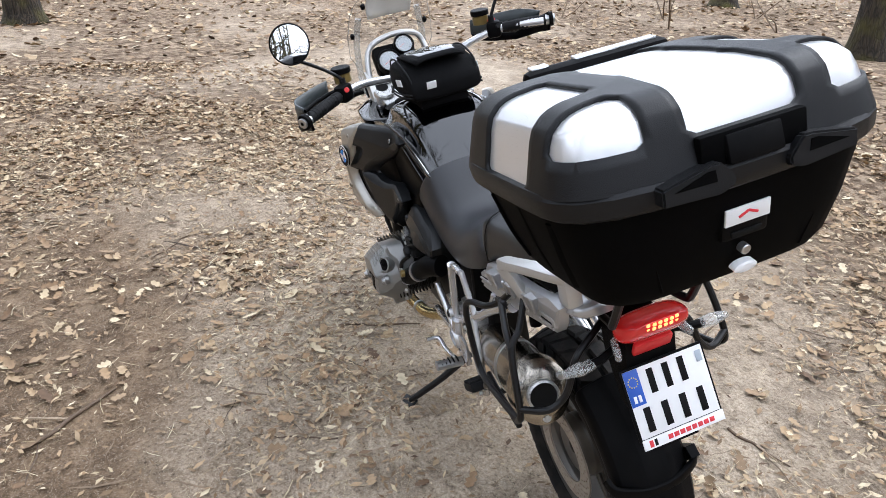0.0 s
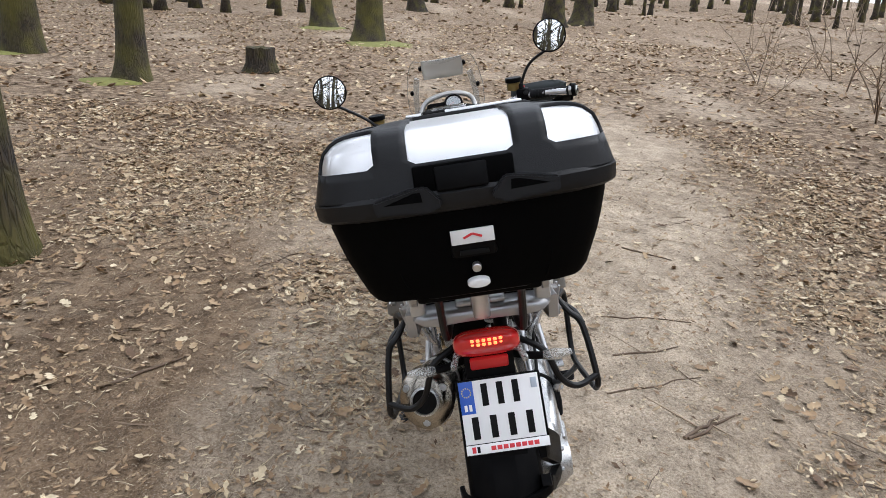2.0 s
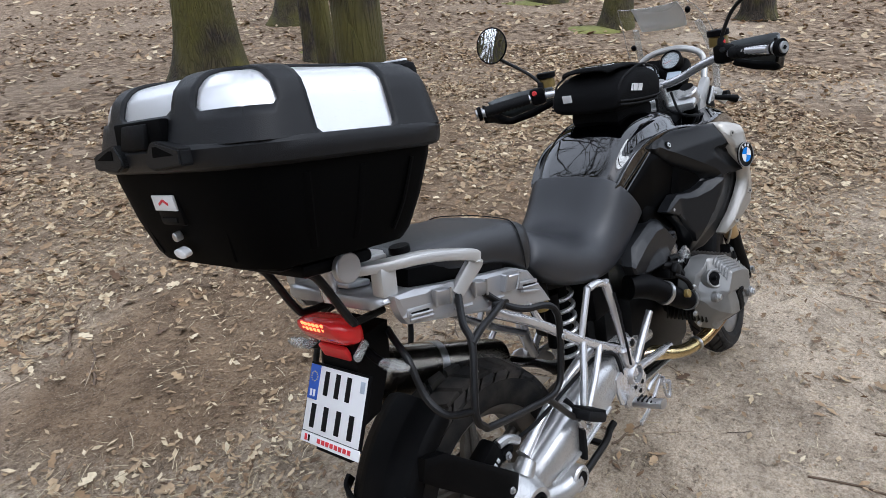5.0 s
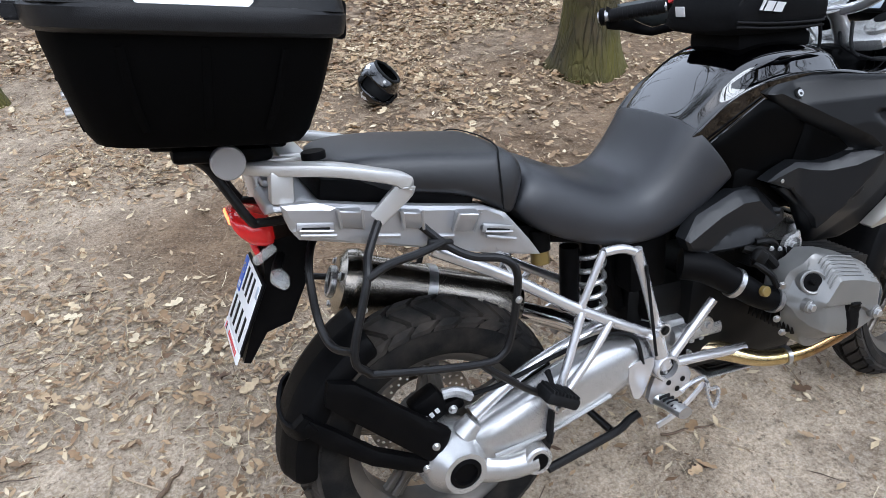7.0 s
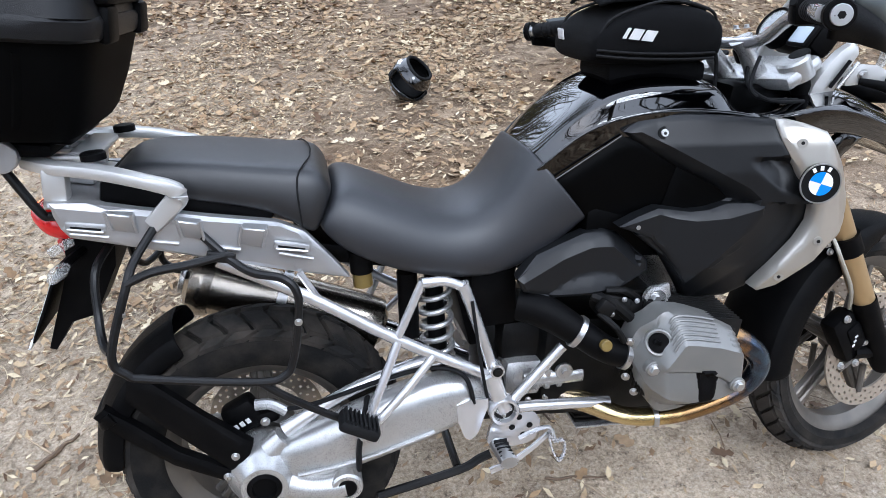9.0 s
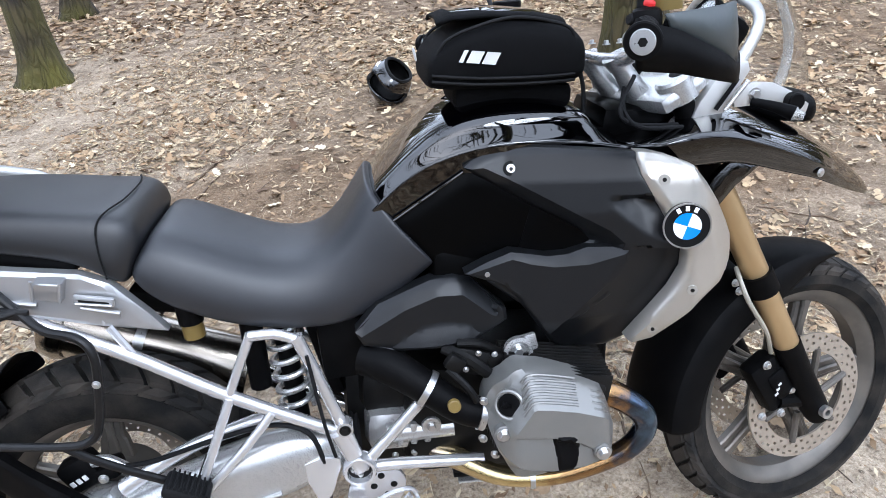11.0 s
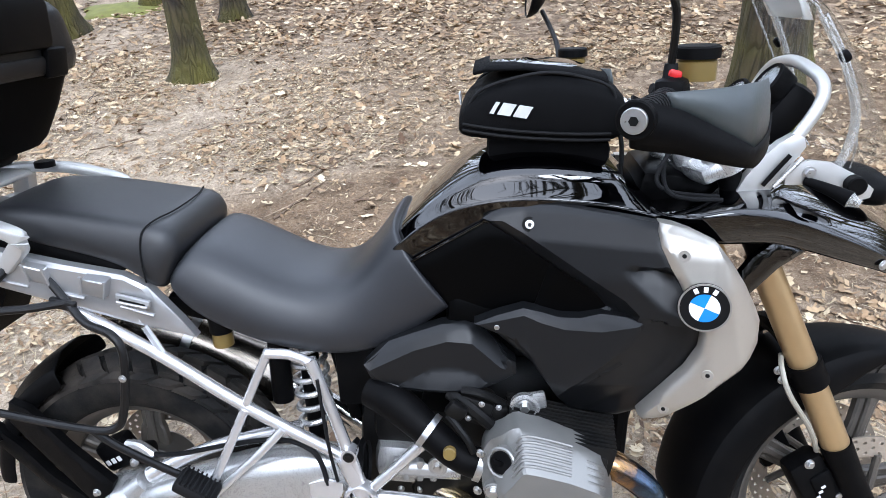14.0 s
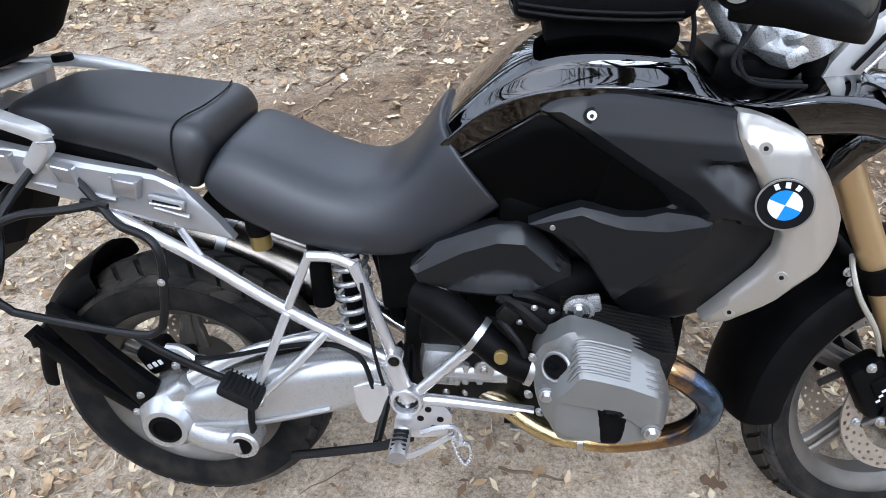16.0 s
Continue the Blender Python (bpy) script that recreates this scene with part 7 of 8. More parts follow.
    pad = part("backrest", block((0.04, 0.295, 0.10), (0.205, -0.03, 0.268), (0, -6, 0), 0.016), PLASTIC, case, "black backrest bar with silver inlays")
    part("inlay", block((0.02, 0.17, 0.006), (0.205, -0.07, 0.319), (0, -6, 0), 0.002), CASE_ALU, pad)
    part("inlay", block((0.02, 0.035, 0.006), (0.205, 0.085, 0.319), (0, -6, 0), 0.002), CASE_ALU, pad)
    for s in (-1, 1):
        part("hinge", block((0.02, 0.07, 0.06), (0.212, s * 0.13, 0.19), (0, 0, 0), 0.008), PLASTIC, case)


top_case()


# ---- tank bag ----
def tank_bag():
    bag = holder("tank_bag", BIKE_POSE @ pose(0.872, 0, 1.055, 0, 5, 0), "black cloth tank bag with map pocket on the fuel tank", "bag")
    rows = [(-0.148, 0.10, 0.008, 0.04), (-0.14, 0.112, -0.002, 0.06), (-0.108, 0.12, -0.006, 0.095), (-0.04, 0.124, -0.006, 0.118), (0.05, 0.12, -0.004, 0.116), (0.11, 0.112, 0.0, 0.103), (0.132, 0.10, 0.01, 0.085), (0.138, 0.085, 0.02, 0.06)]
    rings = []
    for x, w, z0, z1 in rows:
        ring = []
        for a in [math.tau * j / 24 for j in range(24)]:
            c, s = math.cos(a), math.sin(a)
            ring.append(Vector((x, w * math.copysign(abs(c) ** 0.5, c), (z0 + z1) / 2 + (z1 - z0) / 2 * math.copysign(abs(s) ** 0.5, s))))
        rings.append(ring)
    body = part("bag_body", skin(bmesh.new(), rings), FABRIC, bag, "black woven cloth body", subsurf=1, smooth=0)
    for s in (-1, 1):
        for z in (0.012, 0.022):
            part("piping", tube([(-0.138, s * 0.112, z + 0.004), (-0.06, s * 0.1235, z), (0.04, s * 0.123, z), (0.11, s * 0.111, z + 0.002)], 0.0028, 8, 6), GRIP, body)
        part("piping", tube([(-0.136, s * 0.1, 0.035), (-0.115, s * 0.107, 0.08), (-0.06, s * 0.109, 0.105), (0.0, s * 0.108, 0.118), (0.06, s * 0.105, 0.112), (0.105, s * 0.1, 0.095), (0.115, s * 0.1, 0.05)], 0.003, 8, 6), GRIP, body)
        m = Matrix.Translation((-0.056, s * 0.1245, 0.056)) @ pose(0, 0, 0, 0, 5, 0)
        for x, w, skew in ((-0.030, 0.007, 0.004), (-0.010, 0.022, 0.004), (0.017, 0.023, 0.004)):
            bm = bmesh.new()
            skin(bm, [[m @ Vector((x + dx, y, dz)) for dx, dz in ((-w / 2 - skew, -0.010), (w / 2 - skew, -0.010), (w / 2 + skew * 0.2, 0.003), (w / 2 + skew, 0.010), (-w / 2 + skew, 0.010))] for y in (-0.001, 0.001)])
            bmesh.ops.recalc_face_normals(bm, faces=bm.faces[:])
            part("printed_mark", bm, PRINT, body, "pale printed mark")
    flap = skin(bmesh.new(), [[Vector((x, w * k / 6, z + 0.008 - 0.010 * (k / 6) ** 4)) for k in range(-6, 7)] for x, w, z in ((-0.125, 0.075, 0.105), (-0.10, 0.088, 0.114), (-0.04, 0.094, 0.119), (0.04, 0.09, 0.115), (0.10, 0.075, 0.102))], False, False)
    f = part("map_pocket", flap, FABRIC, bag, "raised map pocket", solid=0.005)
    win = skin(bmesh.new(), [[Vector((x, w * k / 6, z + 0.0105 - 0.010 * (k / 6) ** 4)) for k in range(-6, 7)] for x, w, z in ((-0.121, 0.069, 0.107), (-0.098, 0.083, 0.1152), (-0.04, 0.089, 0.1203), (0.04, 0.085, 0.1163), (0.096, 0.070, 0.1035))], False, False)
    part("pocket_window", win, GLOSS, f, "glossy clear pocket window", solid=0.002)
    part("bag_base", block((0.215, 0.16, 0.045), (0.012, 0, -0.018), (0, 0, 0), 0.014), FABRIC, bag, "black base pad")
    part("side_label", block((0.003, 0.03, 0.022), (-0.1515, 0.05, 0.045), (0, -12, 0), 0.001), PRINT, bag, "small pale sewn label")
    part("bag_strap", tube([(0.12, -0.08, 0.05), (0.135, -0.085, 0.0), (0.14, -0.085, -0.06)], 0.004, 8, 5), GRIP, bag)


tank_bag()


# ---- helmet on the leaves ----
def helmet(x, y):
    up = Vector((-0.6, 0.2, -0.77)).normalized()
    face = Vector((-0.25, -0.98, -0.05))
    face = (face - up * face.dot(up)).normalized()
    m = Matrix.Translation((x, y, land(x, y) + 0.125)) @ Matrix((face, up.cross(face), up)).transposed().to_4x4()
    hm = holder("helmet", m, "glossy black full-face helmet with white marks lying on dry leaves", "helmet")
    bm, liner, visor = bmesh.new(), bmesh.new(), bmesh.new()
    K, L = 40, 24

    def skin_pt(a, b, k=1.0):
        # a: round the head from the brow, b: from the crown down
        cx, cy = math.cos(a) * math.sin(b), math.sin(a) * math.sin(b)
        chin = 0.028 * max(0, math.cos(a)) ** 3 * max(0, math.sin((b - 1.2) * 1.4)) if b > 1.2 else 0
        return Vector(((0.148 * cx + chin) * k, 0.122 * cy * k, 0.132 * math.cos(b) * k if b < 1.57 else 0.118 * math.cos(b) * k))
    for target, k, keep in ((bm, 1.0, False), (liner, 0.86, False), (visor, 0.985, True)):
        vs = [[target.verts.new(skin_pt(math.tau * i / K, 0.05 + 2.35 * j / L, k)) for i in range(K)] for j in range(L + 1)]
        for j in range(L):
            for i in range(K):
                a, b = (math.tau * (i + 0.5) / K + math.pi) % math.tau - math.pi, 0.05 + 2.35 * (j + 0.5) / L
                eye = abs(a) < 1.05 and 1.12 < b < 1.78
                if eye == keep:
                    target.faces.new((vs[j][i], vs[j + 1][i], vs[j + 1][(i + 1) % K], vs[j][(i + 1) % K]))
        if not keep:
            target.faces.new([vs[0][i] for i in range(K)])
    sh = part("shell", bm, GLOSS, hm, "glossy black shell", solid=0.012, smooth=50)
    part("liner", liner, GRIP, hm, "dark padded liner")
    rim_line = [skin_pt(math.tau * i / 32, 2.4, 0.99) for i in range(33)]
    part("neck_roll", tube(rim_line, 0.009, 8, 1, straight=True), GRIP, hm)
    eye_line = [skin_pt(a, b, 0.995) for a, b in [(-1.05, 1.12), (0, 1.10), (1.05, 1.12), (1.1, 1.45), (1.05, 1.78), (0, 1.8), (-1.05, 1.78), (-1.1, 1.45), (-1.05, 1.12)]]
    part("eye_trim", tube(eye_line, 0.006, 8, 6), GRIP, hm)
    for a0, b0, w, h in ((0.55, 0.75, 0.35, 0.16), (0.8, 0.72, 0.12, 0.34), (1.5, 2.0, 0.3, 0.18), (-0.7, 0.8, 0.3, 0.2), (-1.6, 1.9, 0.4, 0.2)):
        b2 = bmesh.new()
        b2.faces.new([b2.verts.new(skin_pt(a0 + w * math.cos(t) * (1 if i % 2 else 0.6), b0 + h * math.sin(t) * (1 if i % 2 else 0.6), 1.012)) for i, t in enumerate([math.tau * q / 10 for q in range(10)])])
        part("white_mark", b2, PALE, sh, "white printed mark")
    for s in (-1, 1):
        part("visor_hinge", disc(skin_pt(s * 1.25, 1.35, 1.0), (0.2, s, 0), 0.02, 0.006, 24), GRIP, hm)


helmet(0.80, 2.81)


# ---- trees ----
def trunk_mesh(r, height, lean=(0, 0), seed=0, flare=0.75, seg=26):
    rng = random.Random(seed)
    lobes = [(rng.uniform(0, math.tau), rng.uniform(0.5, 1.0)) for _ in range(5)]
    zs = [-0.06, 0.0, 0.05, 0.1, 0.17, 0.26, 0.38, 0.55, 0.8, 1.2, 1.8, 2.6, 3.6, 5.0, 7.0, height * 0.75, height]
    rings = []
    for z in sorted(set(v for v in zs if v <= height)):
        base = math.exp(-max(z, 0) / (r * 1.3))
        rad = r * (1 - 0.55 * z / max(height, 6)) * (1 + flare * 0.45 * base)
        ring = []
        for j in range(seg):
            a = math.tau * j / seg
            root = sum(w * max(0, math.cos(a - p)) ** 6 for p, w in lobes) * base * flare * 0.55
            bump = 0.05 * noise.noise((math.cos(a) * 2 + seed, math.sin(a) * 2, z * 0.8))
            k = rad * (1 + root + bump)
            ring.append(Vector((k * math.cos(a) + lean[0] * z + 0.05 * math.sin(z * 0.7 + seed), k * math.sin(a) + lean[1] * z + 0.05 * math.cos(z * 0.6 + seed) - 0.05, z)))
        rings.append(ring)
    return skin(bmesh.new(), rings)


def limbs_mesh(r, height, lean, seed, count=24, first=0.28, forks=2):
    """Bare limbs that fork into twigs."""
    rng = random.Random(seed + 50)
    bm = bmesh.new()

    def grow(p, d, length, rad, level):
        pts, q = [p], p.copy()
        for _ in range(3):
            d = (d + Vector((rng.uniform(-0.3, 0.3), rng.uniform(-0.3, 0.3), rng.uniform(-0.08, 0.25)))).normalized()
            q = q + d * length / 3
            pts.append(q.copy())
        tube(pts, [rad, rad * 0.8, rad * 0.55, rad * 0.3], (6, 4, 4, 3)[level], 2 if level < 2 else 1, bm)
        if level < forks:
            for _ in range(4 if level == 0 else 3):
                s = pts[rng.choice((1, 2, 2, 3))]
                grow(s, (d + Vector((rng.uniform(-1, 1), rng.uniform(-1, 1), rng.uniform(-0.2, 0.7)))).normalized(), length * rng.uniform(0.4, 0.65), rad * 0.42, level + 1)
    for k in range(count):
        z = height * (first + (0.97 - first) * k / count)
        a = rng.uniform(0, math.tau)
        up = rng.uniform(0.35, 0.9)
        grow(Vector((lean[0] * z, lean[1] * z, z)), Vector((math.cos(a), math.sin(a), up)).normalized(), rng.uniform(0.22, 0.34) * height * (1.15 - z / height * 0.6), r * 0.34 * (1.2 - z / height), 0)
    return bm


def tree(x, y, r, height, lean=(0, 0), seed=0, mossy=False, label="", limbs=True):
    t = holder("tree", pose(x, y, land(x, y)), label or "bare oak tree with greenish furrowed bark in leaf litter", "tree")
    t["group"] = "forest trees"
    part("trunk", trunk_mesh(r, height, lean, seed), BARK_MOSSY if mossy else BARK, t, "furrowed trunk with green algae" if mossy else "", smooth=60)
    if limbs:
        part("branches", limbs_mesh(r, height, lean, seed, forks=3 if math.hypot(x, y) < 7 else 2), BARK, t, "bare grey-brown branches", smooth=60)
    return t


TREES = [(2.20, 2.84, 0.165, 11, (0.0, 0.01), True), (2.73, 3.72, 0.085, 9, (-0.03, 0.04), True), (5.1, 6.87, 0.13, 12, (-0.02, 0.03), False), (3.17, 6.2, 0.30, 14, (-0.03, 0.05), True),
         (9.5, 4.8, 0.21, 13, (0, 0.01), True), (12.5, 8.1, 0.32, 14, (0, 0.01), True), (19.9, 2.05, 0.38, 15, (0, 0), True), (25.2, 4.15, 0.36, 15, (0.01, 0), True),
         (-1.36, 3.90, 0.108, 11, (-0.012, 0.01), True), (-1.66, 5.6, 0.10, 13, (0, 0.02), False), (-3.25, 5.25, 0.16, 13, (0.01, 0.01), True), (-2.82, 6.35, 0.11, 12, (-0.02, 0.02), True), (36.5, -6.2, 0.5, 16, (0, 0), False), (38.5, -8.2, 0.5, 16, (0, 0), False), (44.0, 1.0, 0.45, 16, (0, 0), False),
         (11.5, -9.8, 0.2, 12, (0, 0), False), (7.6, 10.5, 0.28, 14, (0, 0), True), (-5.5, 7.8, 0.2, 12, (0, 0), False), (-3.6, -4.8, 0.22, 13, (0, 0), False), (1.8, -6.5, 0.2, 12, (0, 0), False), (6.0, -7.5, 0.18, 12, (0, 0), False)]
for i, (x, y, r, h, lean, mossy) in enumerate(TREES):
    tree(x, y, r, h, lean, i + 3, mossy)


def stump(x, y):
    rings = [[Vector((rr * (1 + 0.14 * noise.noise((math.cos(a) * 2, math.sin(a) * 2, z * 3))) * math.cos(a), rr * (1 + 0.14 * noise.noise((math.cos(a) * 2, math.sin(a) * 2, z * 3))) * math.sin(a), z + (0.05 * noise.noise((math.cos(a) * 3, math.sin(a) * 3, 4)) if z > 0.3 else 0))) for a in [math.tau * j / 24 for j in range(24)]] for rr, z in ((0.36, -0.05), (0.31, 0.05), (0.27, 0.15), (0.255, 0.3), (0.25, 0.42), (0.2, 0.42), (0.1, 0.39))]
    st = holder("tree_stump", pose(x, y, land(x, y)), "weathered brown tree stump among dry leaves", "tree stump")
    part("stump_wood", skin(bmesh.new(), rings), BARK, st, "weathered bark and broken top", smooth=50)


stump(11.2, 3.2)


def moss_patch(x, y, r, seed):
    rings = []
    for f, h in ((1.0, -0.015), (0.9, 0.01), (0.6, 0.03), (0.3, 0.04), (0.05, 0.042)):
        rings.append([Vector((x + r * f * (1 + 0.4 * noise.noise((math.cos(a) * 1.5 + seed, math.sin(a) * 1.5, 0))) * math.cos(a), y + r * f * (1 + 0.4 * noise.noise((math.cos(a) * 1.5 + seed, math.sin(a) * 1.5, 0))) * math.sin(a), h)) for a in [math.tau * j / 28 for j in range(28)]])
    for ring in rings:
        for v in ring:
            v.z += land(v.x, v.y) + 0.006 * noise.noise(v * 9)
    ob = finish("moss_patch", skin(bmesh.new(), rings), MOSS, None, "", 60)
    tagged(ob, "yellow-green moss cushion on the soil at a tree foot", "moss", "moss at tree feet")


for i, (x, y, r) in enumerate(((9.2, 4.95, 0.45), (12.3, 8.3, 0.6), (19.0, 1.6, 1.1), (2.5, 3.0, 0.16), (3.9, 6.6, 0.35), (24.5, 4.0, 0.9), (5.6, 7.4, 0.3), (-3.05, 6.15, 0.42))):
    moss_patch(x, y, r, i)


# ---- far woods ----
def far_woods():
    rng = random.Random(11)
    bm = bmesh.new()
    for _ in range(2300):
        a, d = rng.uniform(-math.pi, math.pi), 130 * rng.random() ** 0.7
        # unseen trunks added nearer behind the camera, to darken the side reflections
        behind = -2.7 < a < -1.15 or a > 2.6 or a < -2.9
        if d < (13 if behind else 29) or d < 52 and -0.62 < a < 0.12:
            continue
        x, y = d * math.cos(a), d * math.sin(a)
        r, h, z = rng.uniform(0.12, 0.36), rng.uniform(9, 15), land(x, y)
        lx, ly = rng.uniform(-0.05, 0.05) * h, rng.uniform(-0.05, 0.05) * h
        tube([(x, y, z - 0.2), (x, y, z + 0.5), (x + lx, y + ly, z + h)], [r * 1.5, r, r * 0.3], 7, 1, bm)
        for _ in range(9):
            f = rng.uniform(0.25, 0.95)
            b, ln = rng.uniform(0, math.tau), rng.uniform(1.5, 4.5)
            p = Vector((x + lx * f, y + ly * f, z + h * f))
            tube([p, p + Vector((math.cos(b) * ln, math.sin(b) * ln, ln * rng.uniform(0.2, 0.9)))], [r * 0.3, 0.02], 4, 1, bm)
    ob = finish("far_woods", bm, BARK, None, "", 0)
    tagged(ob, "distant bare trunks and branches of the forest", "trees", kind="stuff")


far_woods()


def sapling(x, y, seed, h):
    rng = random.Random(seed)
    root = holder("sapling", pose(x, y, land(x, y) - 0.02), "bare thin brown sapling among leaf litter", "shrub")
    root["group"] = "saplings"

    def shoot(p, d, ln, r, level, stem=None):
        pts = [p]
        for _ in range(3):
            d = (d + Vector((rng.uniform(-0.35, 0.35), rng.uniform(-0.35, 0.35), rng.uniform(-0.2, 0.2)))).normalized()
            pts.append(pts[-1] + d * ln / 3)
        wood = part("branch" if stem else "stem", tube(pts, [r, r * 0.8, r * 0.6, r * 0.3], 5, 2), TWIG, stem or root, smooth=60)
        if level < 2:
            for _ in range(3):
                shoot(pts[rng.randint(1, 3)], (d + Vector((rng.uniform(-1, 1), rng.uniform(-1, 1), rng.uniform(-0.2, 0.6)))).normalized(), ln * 0.55, r * 0.5, level + 1, stem or wood)
    for _ in range(2):
        shoot(Vector((0, 0, 0)), Vector((rng.uniform(-0.7, 0.7), rng.uniform(-0.7, 0.7), 0.8)).normalized(), h, 0.014, 0)


for i, (x, y, h) in enumerate(((9.9, -7.2, 1.3), (8.9, -6.6, 0.9), (9.6, -9.0, 1.5), (12.5, -8.2, 1.4), (10.4, -5.4, 0.8), (14.5, -9.0, 1.6), (13.0, -6.6, 1.2), (16.0, -7.5, 1.6), (8.2, -8.2, 1.0), (18.0, -10.5, 1.8))):
    sapling(x, y, i, h)


# ---- loose litter ----
def scatter(name, template, faces, spots, material, label, category):
    """Many small loose pieces as one mesh. spots: x, y, z, yaw, tilt, roll, size, curl."""
    n, v = len(spots), len(template)
    s = np.array(spots)
    t = np.repeat(np.array(template)[None], n, 0)
    t[:, :, 2] *= s[:, 7][:, None]
    t *= s[:, 6][:, None, None]
    for k, (i, j) in ((5, (1, 2)), (4, (0, 2)), (3, (0, 1))):
        c, q = np.cos(s[:, k])[:, None], np.sin(s[:, k])[:, None]
        a, b = t[:, :, i].copy(), t[:, :, j].copy()
        t[:, :, i], t[:, :, j] = a * c - b * q, a * q + b * c
    t += s[:, None, :3]
    f = (np.array(faces)[None] + (np.arange(n) * v)[:, None, None]).reshape(-1, len(faces[0]))
    me = bpy.data.meshes.new(name)
    me.vertices.add(n * v)
    me.vertices.foreach_set("co", t.reshape(-1).astype(np.float32))
    k = f.shape[1]
    me.loops.add(f.size)
    me.loops.foreach_set("vertex_index", f.reshape(-1).astype(np.int32))
    me.polygons.add(len(f))
    me.polygons.foreach_set("loop_start", (np.arange(len(f)) * k).astype(np.int32))
    me.update(calc_edges=True)
    me.validate()
    me.materials.append(material)
    return tagged(new(name, me), label, category, kind="stuff")


# lobed oak leaf: spine and wavy edges, the blade folded and curled
LEAF_W = (0.02, 0.22, 0.13, 0.32, 0.18, 0.28, 0.04)
leaf_pts, leaf_faces = [], []
for i, w in enumerate(LEAF_W):
    x = -0.5 + i / 6
    zc = 0.5 * x * x
    leaf_pts += [(x, -w, zc + 0.35 * w), (x, 0, zc), (x, w, zc + 0.35 * w)]
for i in range(6):
    for j in range(2):
        a = i * 3 + j
        leaf_faces.append((a, a + 3, a + 4, a + 1))


def litter_spots(rng, count, box, size, dens, seen=1.0):
    out = []
    x0, x1, y0, y1 = box
    for _ in range(count):
        x, y = rng.uniform(x0, x1), rng.uniform(y0, y1)
        k = 1 - path_share(x, y)
        clump = 0.55 + 0.9 * noise.noise((x * 1.3, y * 1.3, 2.0))
        thin = (1 - 0.72 * humus(x, y)) * (1 - 0.75 * sandy(x, y)) if -3 < x < 8 and -4 < y < 6 else 1.0
        if rng.random() < dens(k) * max(0.15, clump) * thin:
            pile = 0.03 * k * max(0, noise.noise((x * 1.7, y * 1.7, 6.0)))
            out.append((x, y, land(x, y) + rng.uniform(0.004, 0.018) + pile, rng.uniform(0, math.tau), rng.gauss(0, 0.26), rng.gauss(0, 0.26), size * (0.4 + 0.95 * rng.random() ** 0.8), rng.uniform(-0.5, 1.5)))
    return out


rng = random.Random(5)
near = litter_spots(rng, 98000, (-3.2, 7.5, -4.5, 6.5), 0.056, lambda k: 0.13 + 0.87 * k ** 1.2)
scatter("leaf_litter", leaf_pts, leaf_faces, near, LEAF, "dry tan and brown oak leaves covering the forest floor", "leaves")
farther = litter_spots(rng, 84000, (-9, 30, -16, 18), 0.11, lambda k: 0.1 + 0.85 * k)
farther = [p for p in farther if not (-3.2 < p[0] < 7.5 and -4.5 < p[1] < 6.5)]
plain_pts = [(x, w, 0.5 * x * x + 0.3 * abs(w)) for x, h in ((-0.5, 0.03), (-0.12, 0.25), (0.2, 0.27), (0.5, 0.04)) for w in (-h, 0, h)]
plain_faces = [(i * 3 + j, i * 3 + j + 3, i * 3 + j + 4, i * 3 + j + 1) for i in range(3) for j in range(2)]
scatter("leaf_litter", plain_pts, plain_faces, farther, LEAF, "pale dry oak leaves covering the forest floor farther off", "leaves")
distant = litter_spots(rng, 26000, (-20, 75, -45, 45), 0.3, lambda k: 0.1 + 0.8 * k)
distant = [p for p in distant if not (-9 < p[0] < 30 and -16 < p[1] < 18)]
scatter("leaf_litter", plain_pts, plain_faces, distant, LEAF, "brown leaf clumps on the distant forest floor", "leaves")
# crumbled leaf bits, needles and straw
bit = [(-0.5, -0.05, 0.0), (0.1, -0.2, 0.05), (0.5, 0.02, 0.0), (-0.1, 0.17, 0.06)]
bits = litter_spots(rng, 190000, (-2.6, 5.5, -3.2, 4.6), 0.026, lambda k: 0.7 + 0.2 * k)
scatter("leaf_crumbs", bit, [(0, 1, 2, 3)], bits, LEAF, "crumbled leaf bits on the soil", "leaf bits")
small = litter_spots(rng, 90000, (-2.6, 5.0, -3.0, 4.4), 0.038, lambda k: 0.6 + 0.3 * k)
scatter("leaf_crumbs", bit, [(0, 1, 2, 3)], small, LEAF, "small broken leaves trodden into the path", "leaf bits")
straw_pts = [(-0.5, -0.012, 0.0), (-0.5, 0.012, 0.004), (0.0, 0.035, 0.02), (0.0, 0.06, 0.016), (0.5, -0.01, 0.0), (0.5, 0.008, 0.004)]
straw = litter_spots(rng, 150000, (-2.6, 5.0, -3.0, 4.4), 0.05, lambda k: 0.85)
straw = [(x, y, z + 0.004 * (1 - path_share(x, y)), a, b * 0.4, c * 0.4, s * (0.5 + 1.0 * rng.random() ** 2), 1.0) for x, y, z, a, b, c, s, _ in straw]
scatter("straw", straw_pts, [(0, 2, 3, 1), (2, 4, 5, 3)], straw, STRAW, "pale straw and grass stalks strewn on the path", "straw")
stick = []
for i, (x, w, b) in enumerate(((-0.5, 0.010, 0.0), (-0.1, 0.014, 0.05), (0.25, 0.012, 0.02), (0.5, 0.007, 0.07))):
    stick += [(x, b - w, 0.0), (x, b, w * 1.7), (x, b + w, 0.0)]
stick_faces = []
for i in range(3):
    a = i * 3
    stick_faces += [(a, a + 1, a + 4, a + 3), (a + 1, a + 2, a + 5, a + 4)]
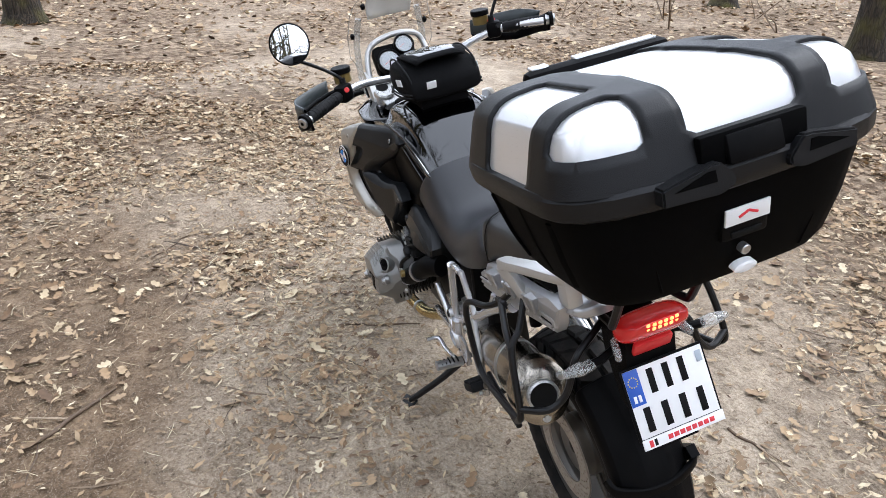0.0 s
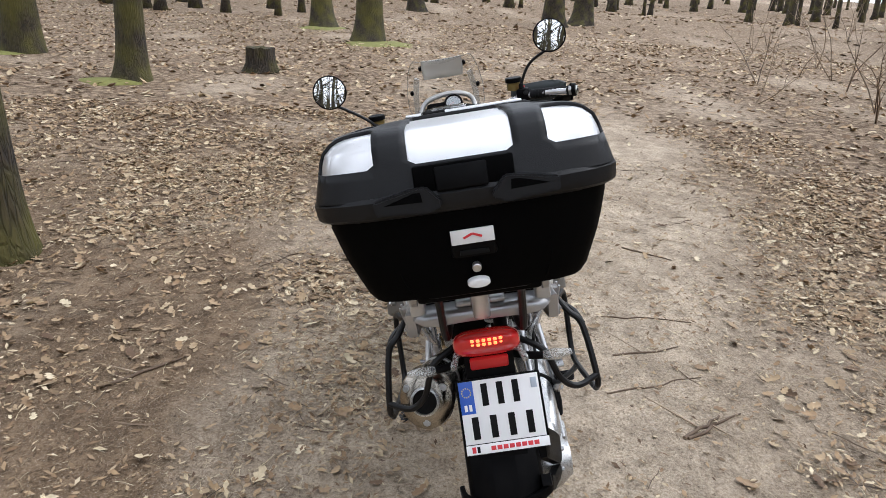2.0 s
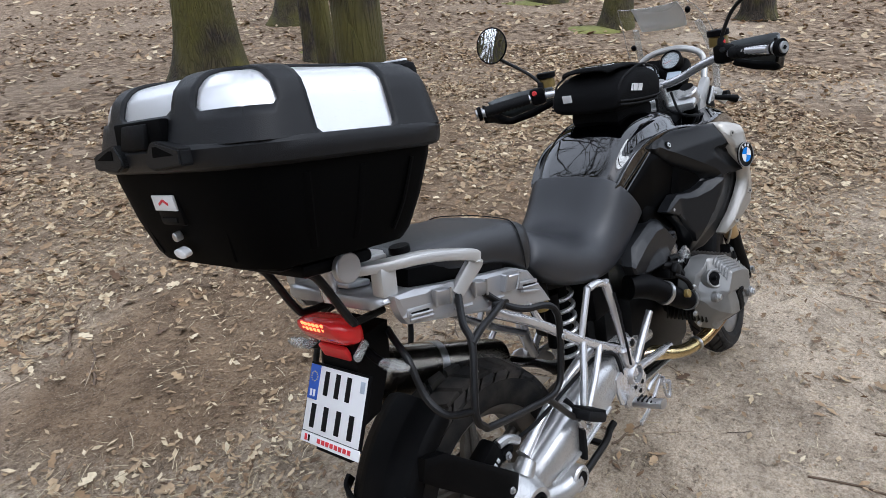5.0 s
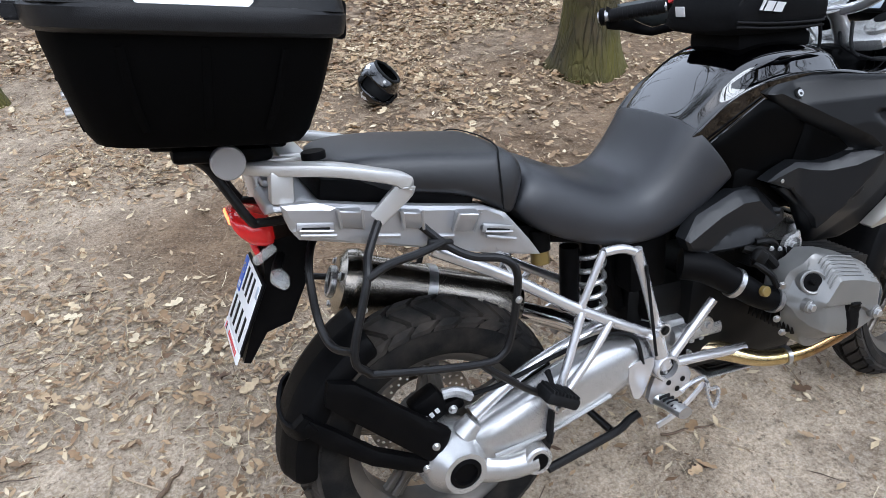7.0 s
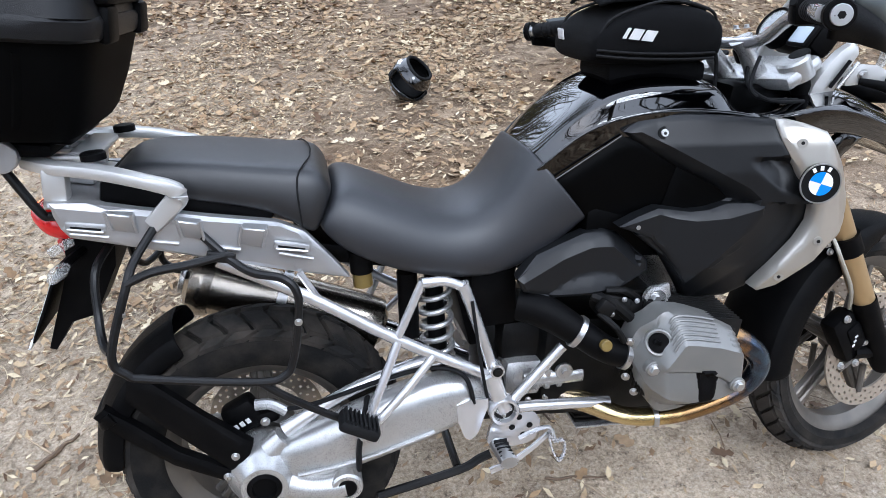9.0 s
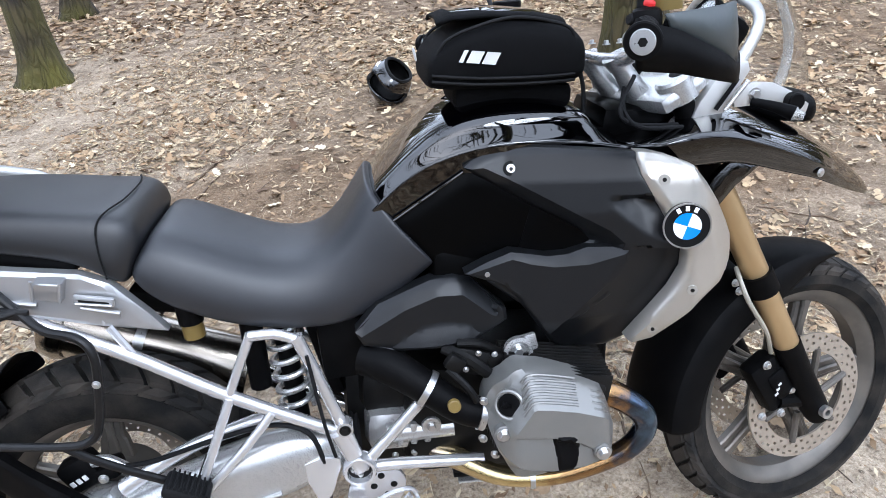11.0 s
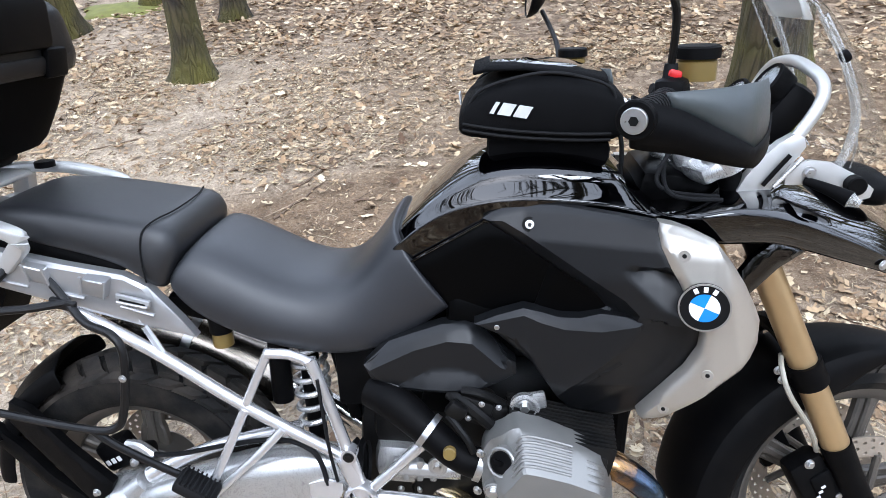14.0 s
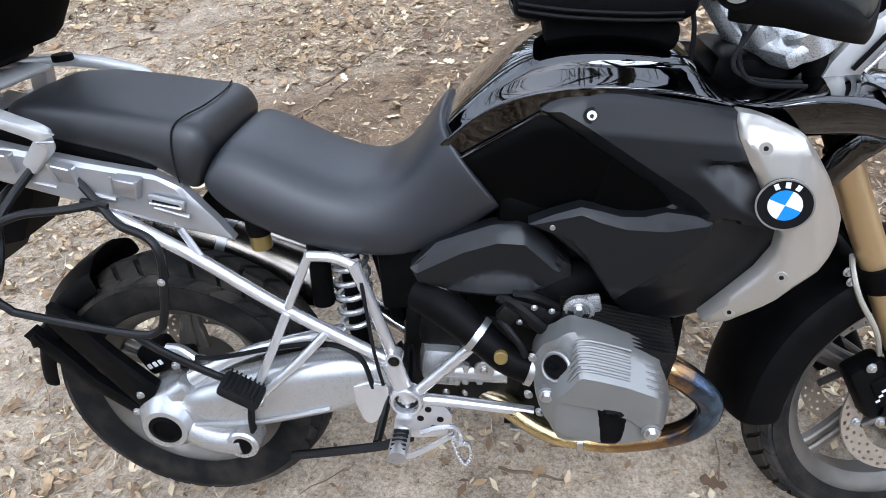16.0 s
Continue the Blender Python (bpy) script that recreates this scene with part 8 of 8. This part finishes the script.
twigs = litter_spots(rng, 36000, (-2.8, 6.0, -3.6, 5.0), 0.1, lambda k: 0.3 + 0.15 * k)
twigs = [(x, y, z - 0.004, a, b * 0.3, c * 0.3, s * (0.4 + 1.6 * rng.random() ** 3), 1.0) for x, y, z, a, b, c, s, _ in twigs]
scatter("fine_twigs", stick, stick_faces, twigs, TWIG, "thin dead twigs and straw on the soil", "twigs")


def fallen_branch(x0, y0, x1, y1, r, seed):
    rng = random.Random(seed)
    n = 7
    bend = 0.03 * math.hypot(x1 - x0, y1 - y0)
    pts = []
    for i in range(n + 1):
        f = i / n
        x, y = x0 + (x1 - x0) * f + rng.uniform(-bend, bend), y0 + (y1 - y0) * f + rng.uniform(-bend, bend)
        pts.append((x, y, land(x, y) + r * 0.8))
    bm = tube(pts, [r, r, r * 0.9, r * 0.7, r * 0.5], 7, 3)
    if rng.random() < 0.6:
        p = Vector(pts[3])
        d = Vector((rng.uniform(-0.12, 0.12), rng.uniform(-0.12, 0.12), 0.01))
        tube([p, p + d, p + d * 1.8], [r * 0.6, r * 0.4, r * 0.2], 6, 3, bm)
    ob = finish("fallen_branch", bm, TWIG, None, "", 60)
    tagged(ob, "thin dead brown branch lying on the path", "branch", "fallen branches")


for i, b in enumerate([(5.14, -0.63, 5.43, -1.46, 0.0090), (0.61, -0.74, 0.77, -0.94, 0.0080), (2.76, -1.07, 2.57, -1.35, 0.0060), (0.92, -0.51, 1.08, -0.97, 0.0040), (1.69, -0.65, 1.66, -1.15, 0.0040), (0.70, 0.36, 0.77, 0.21, 0.0050), (0.83, 1.56, 1.07, 1.33, 0.0080), (1.28, 0.48, 1.20, 0.16, 0.0050), (0.61, -0.76, 0.80, -1.03, 0.0070), (0.22, -0.64, -0.00, -0.70, 0.0050), (-0.67, 0.36, -0.58, 0.47, 0.0080), (-0.25, 2.08, 0.03, 2.51, 0.0060), (0.68, 0.03, 0.85, 0.00, 0.0040), (-0.26, 1.76, -0.11, 2.12, 0.0060), (1.85, 1.06, 1.65, 0.77, 0.0050), (1.64, 1.12, 2.14, 0.94, 0.0050), (1.26, -0.62, 1.36, -0.98, 0.0050)]):
    fallen_branch(*b, i)
rng = random.Random(77)
for i in range(46):
    x, y, a, ln = rng.uniform(-1.5, 6), rng.uniform(-3, 5), rng.uniform(0, math.tau), rng.uniform(0.1, 0.4)
    if abs(y) < 0.25 and -0.4 < x < 2:
        continue
    fallen_branch(x, y, x + ln * math.cos(a), y + ln * math.sin(a), rng.uniform(0.0025, 0.006), 100 + i)
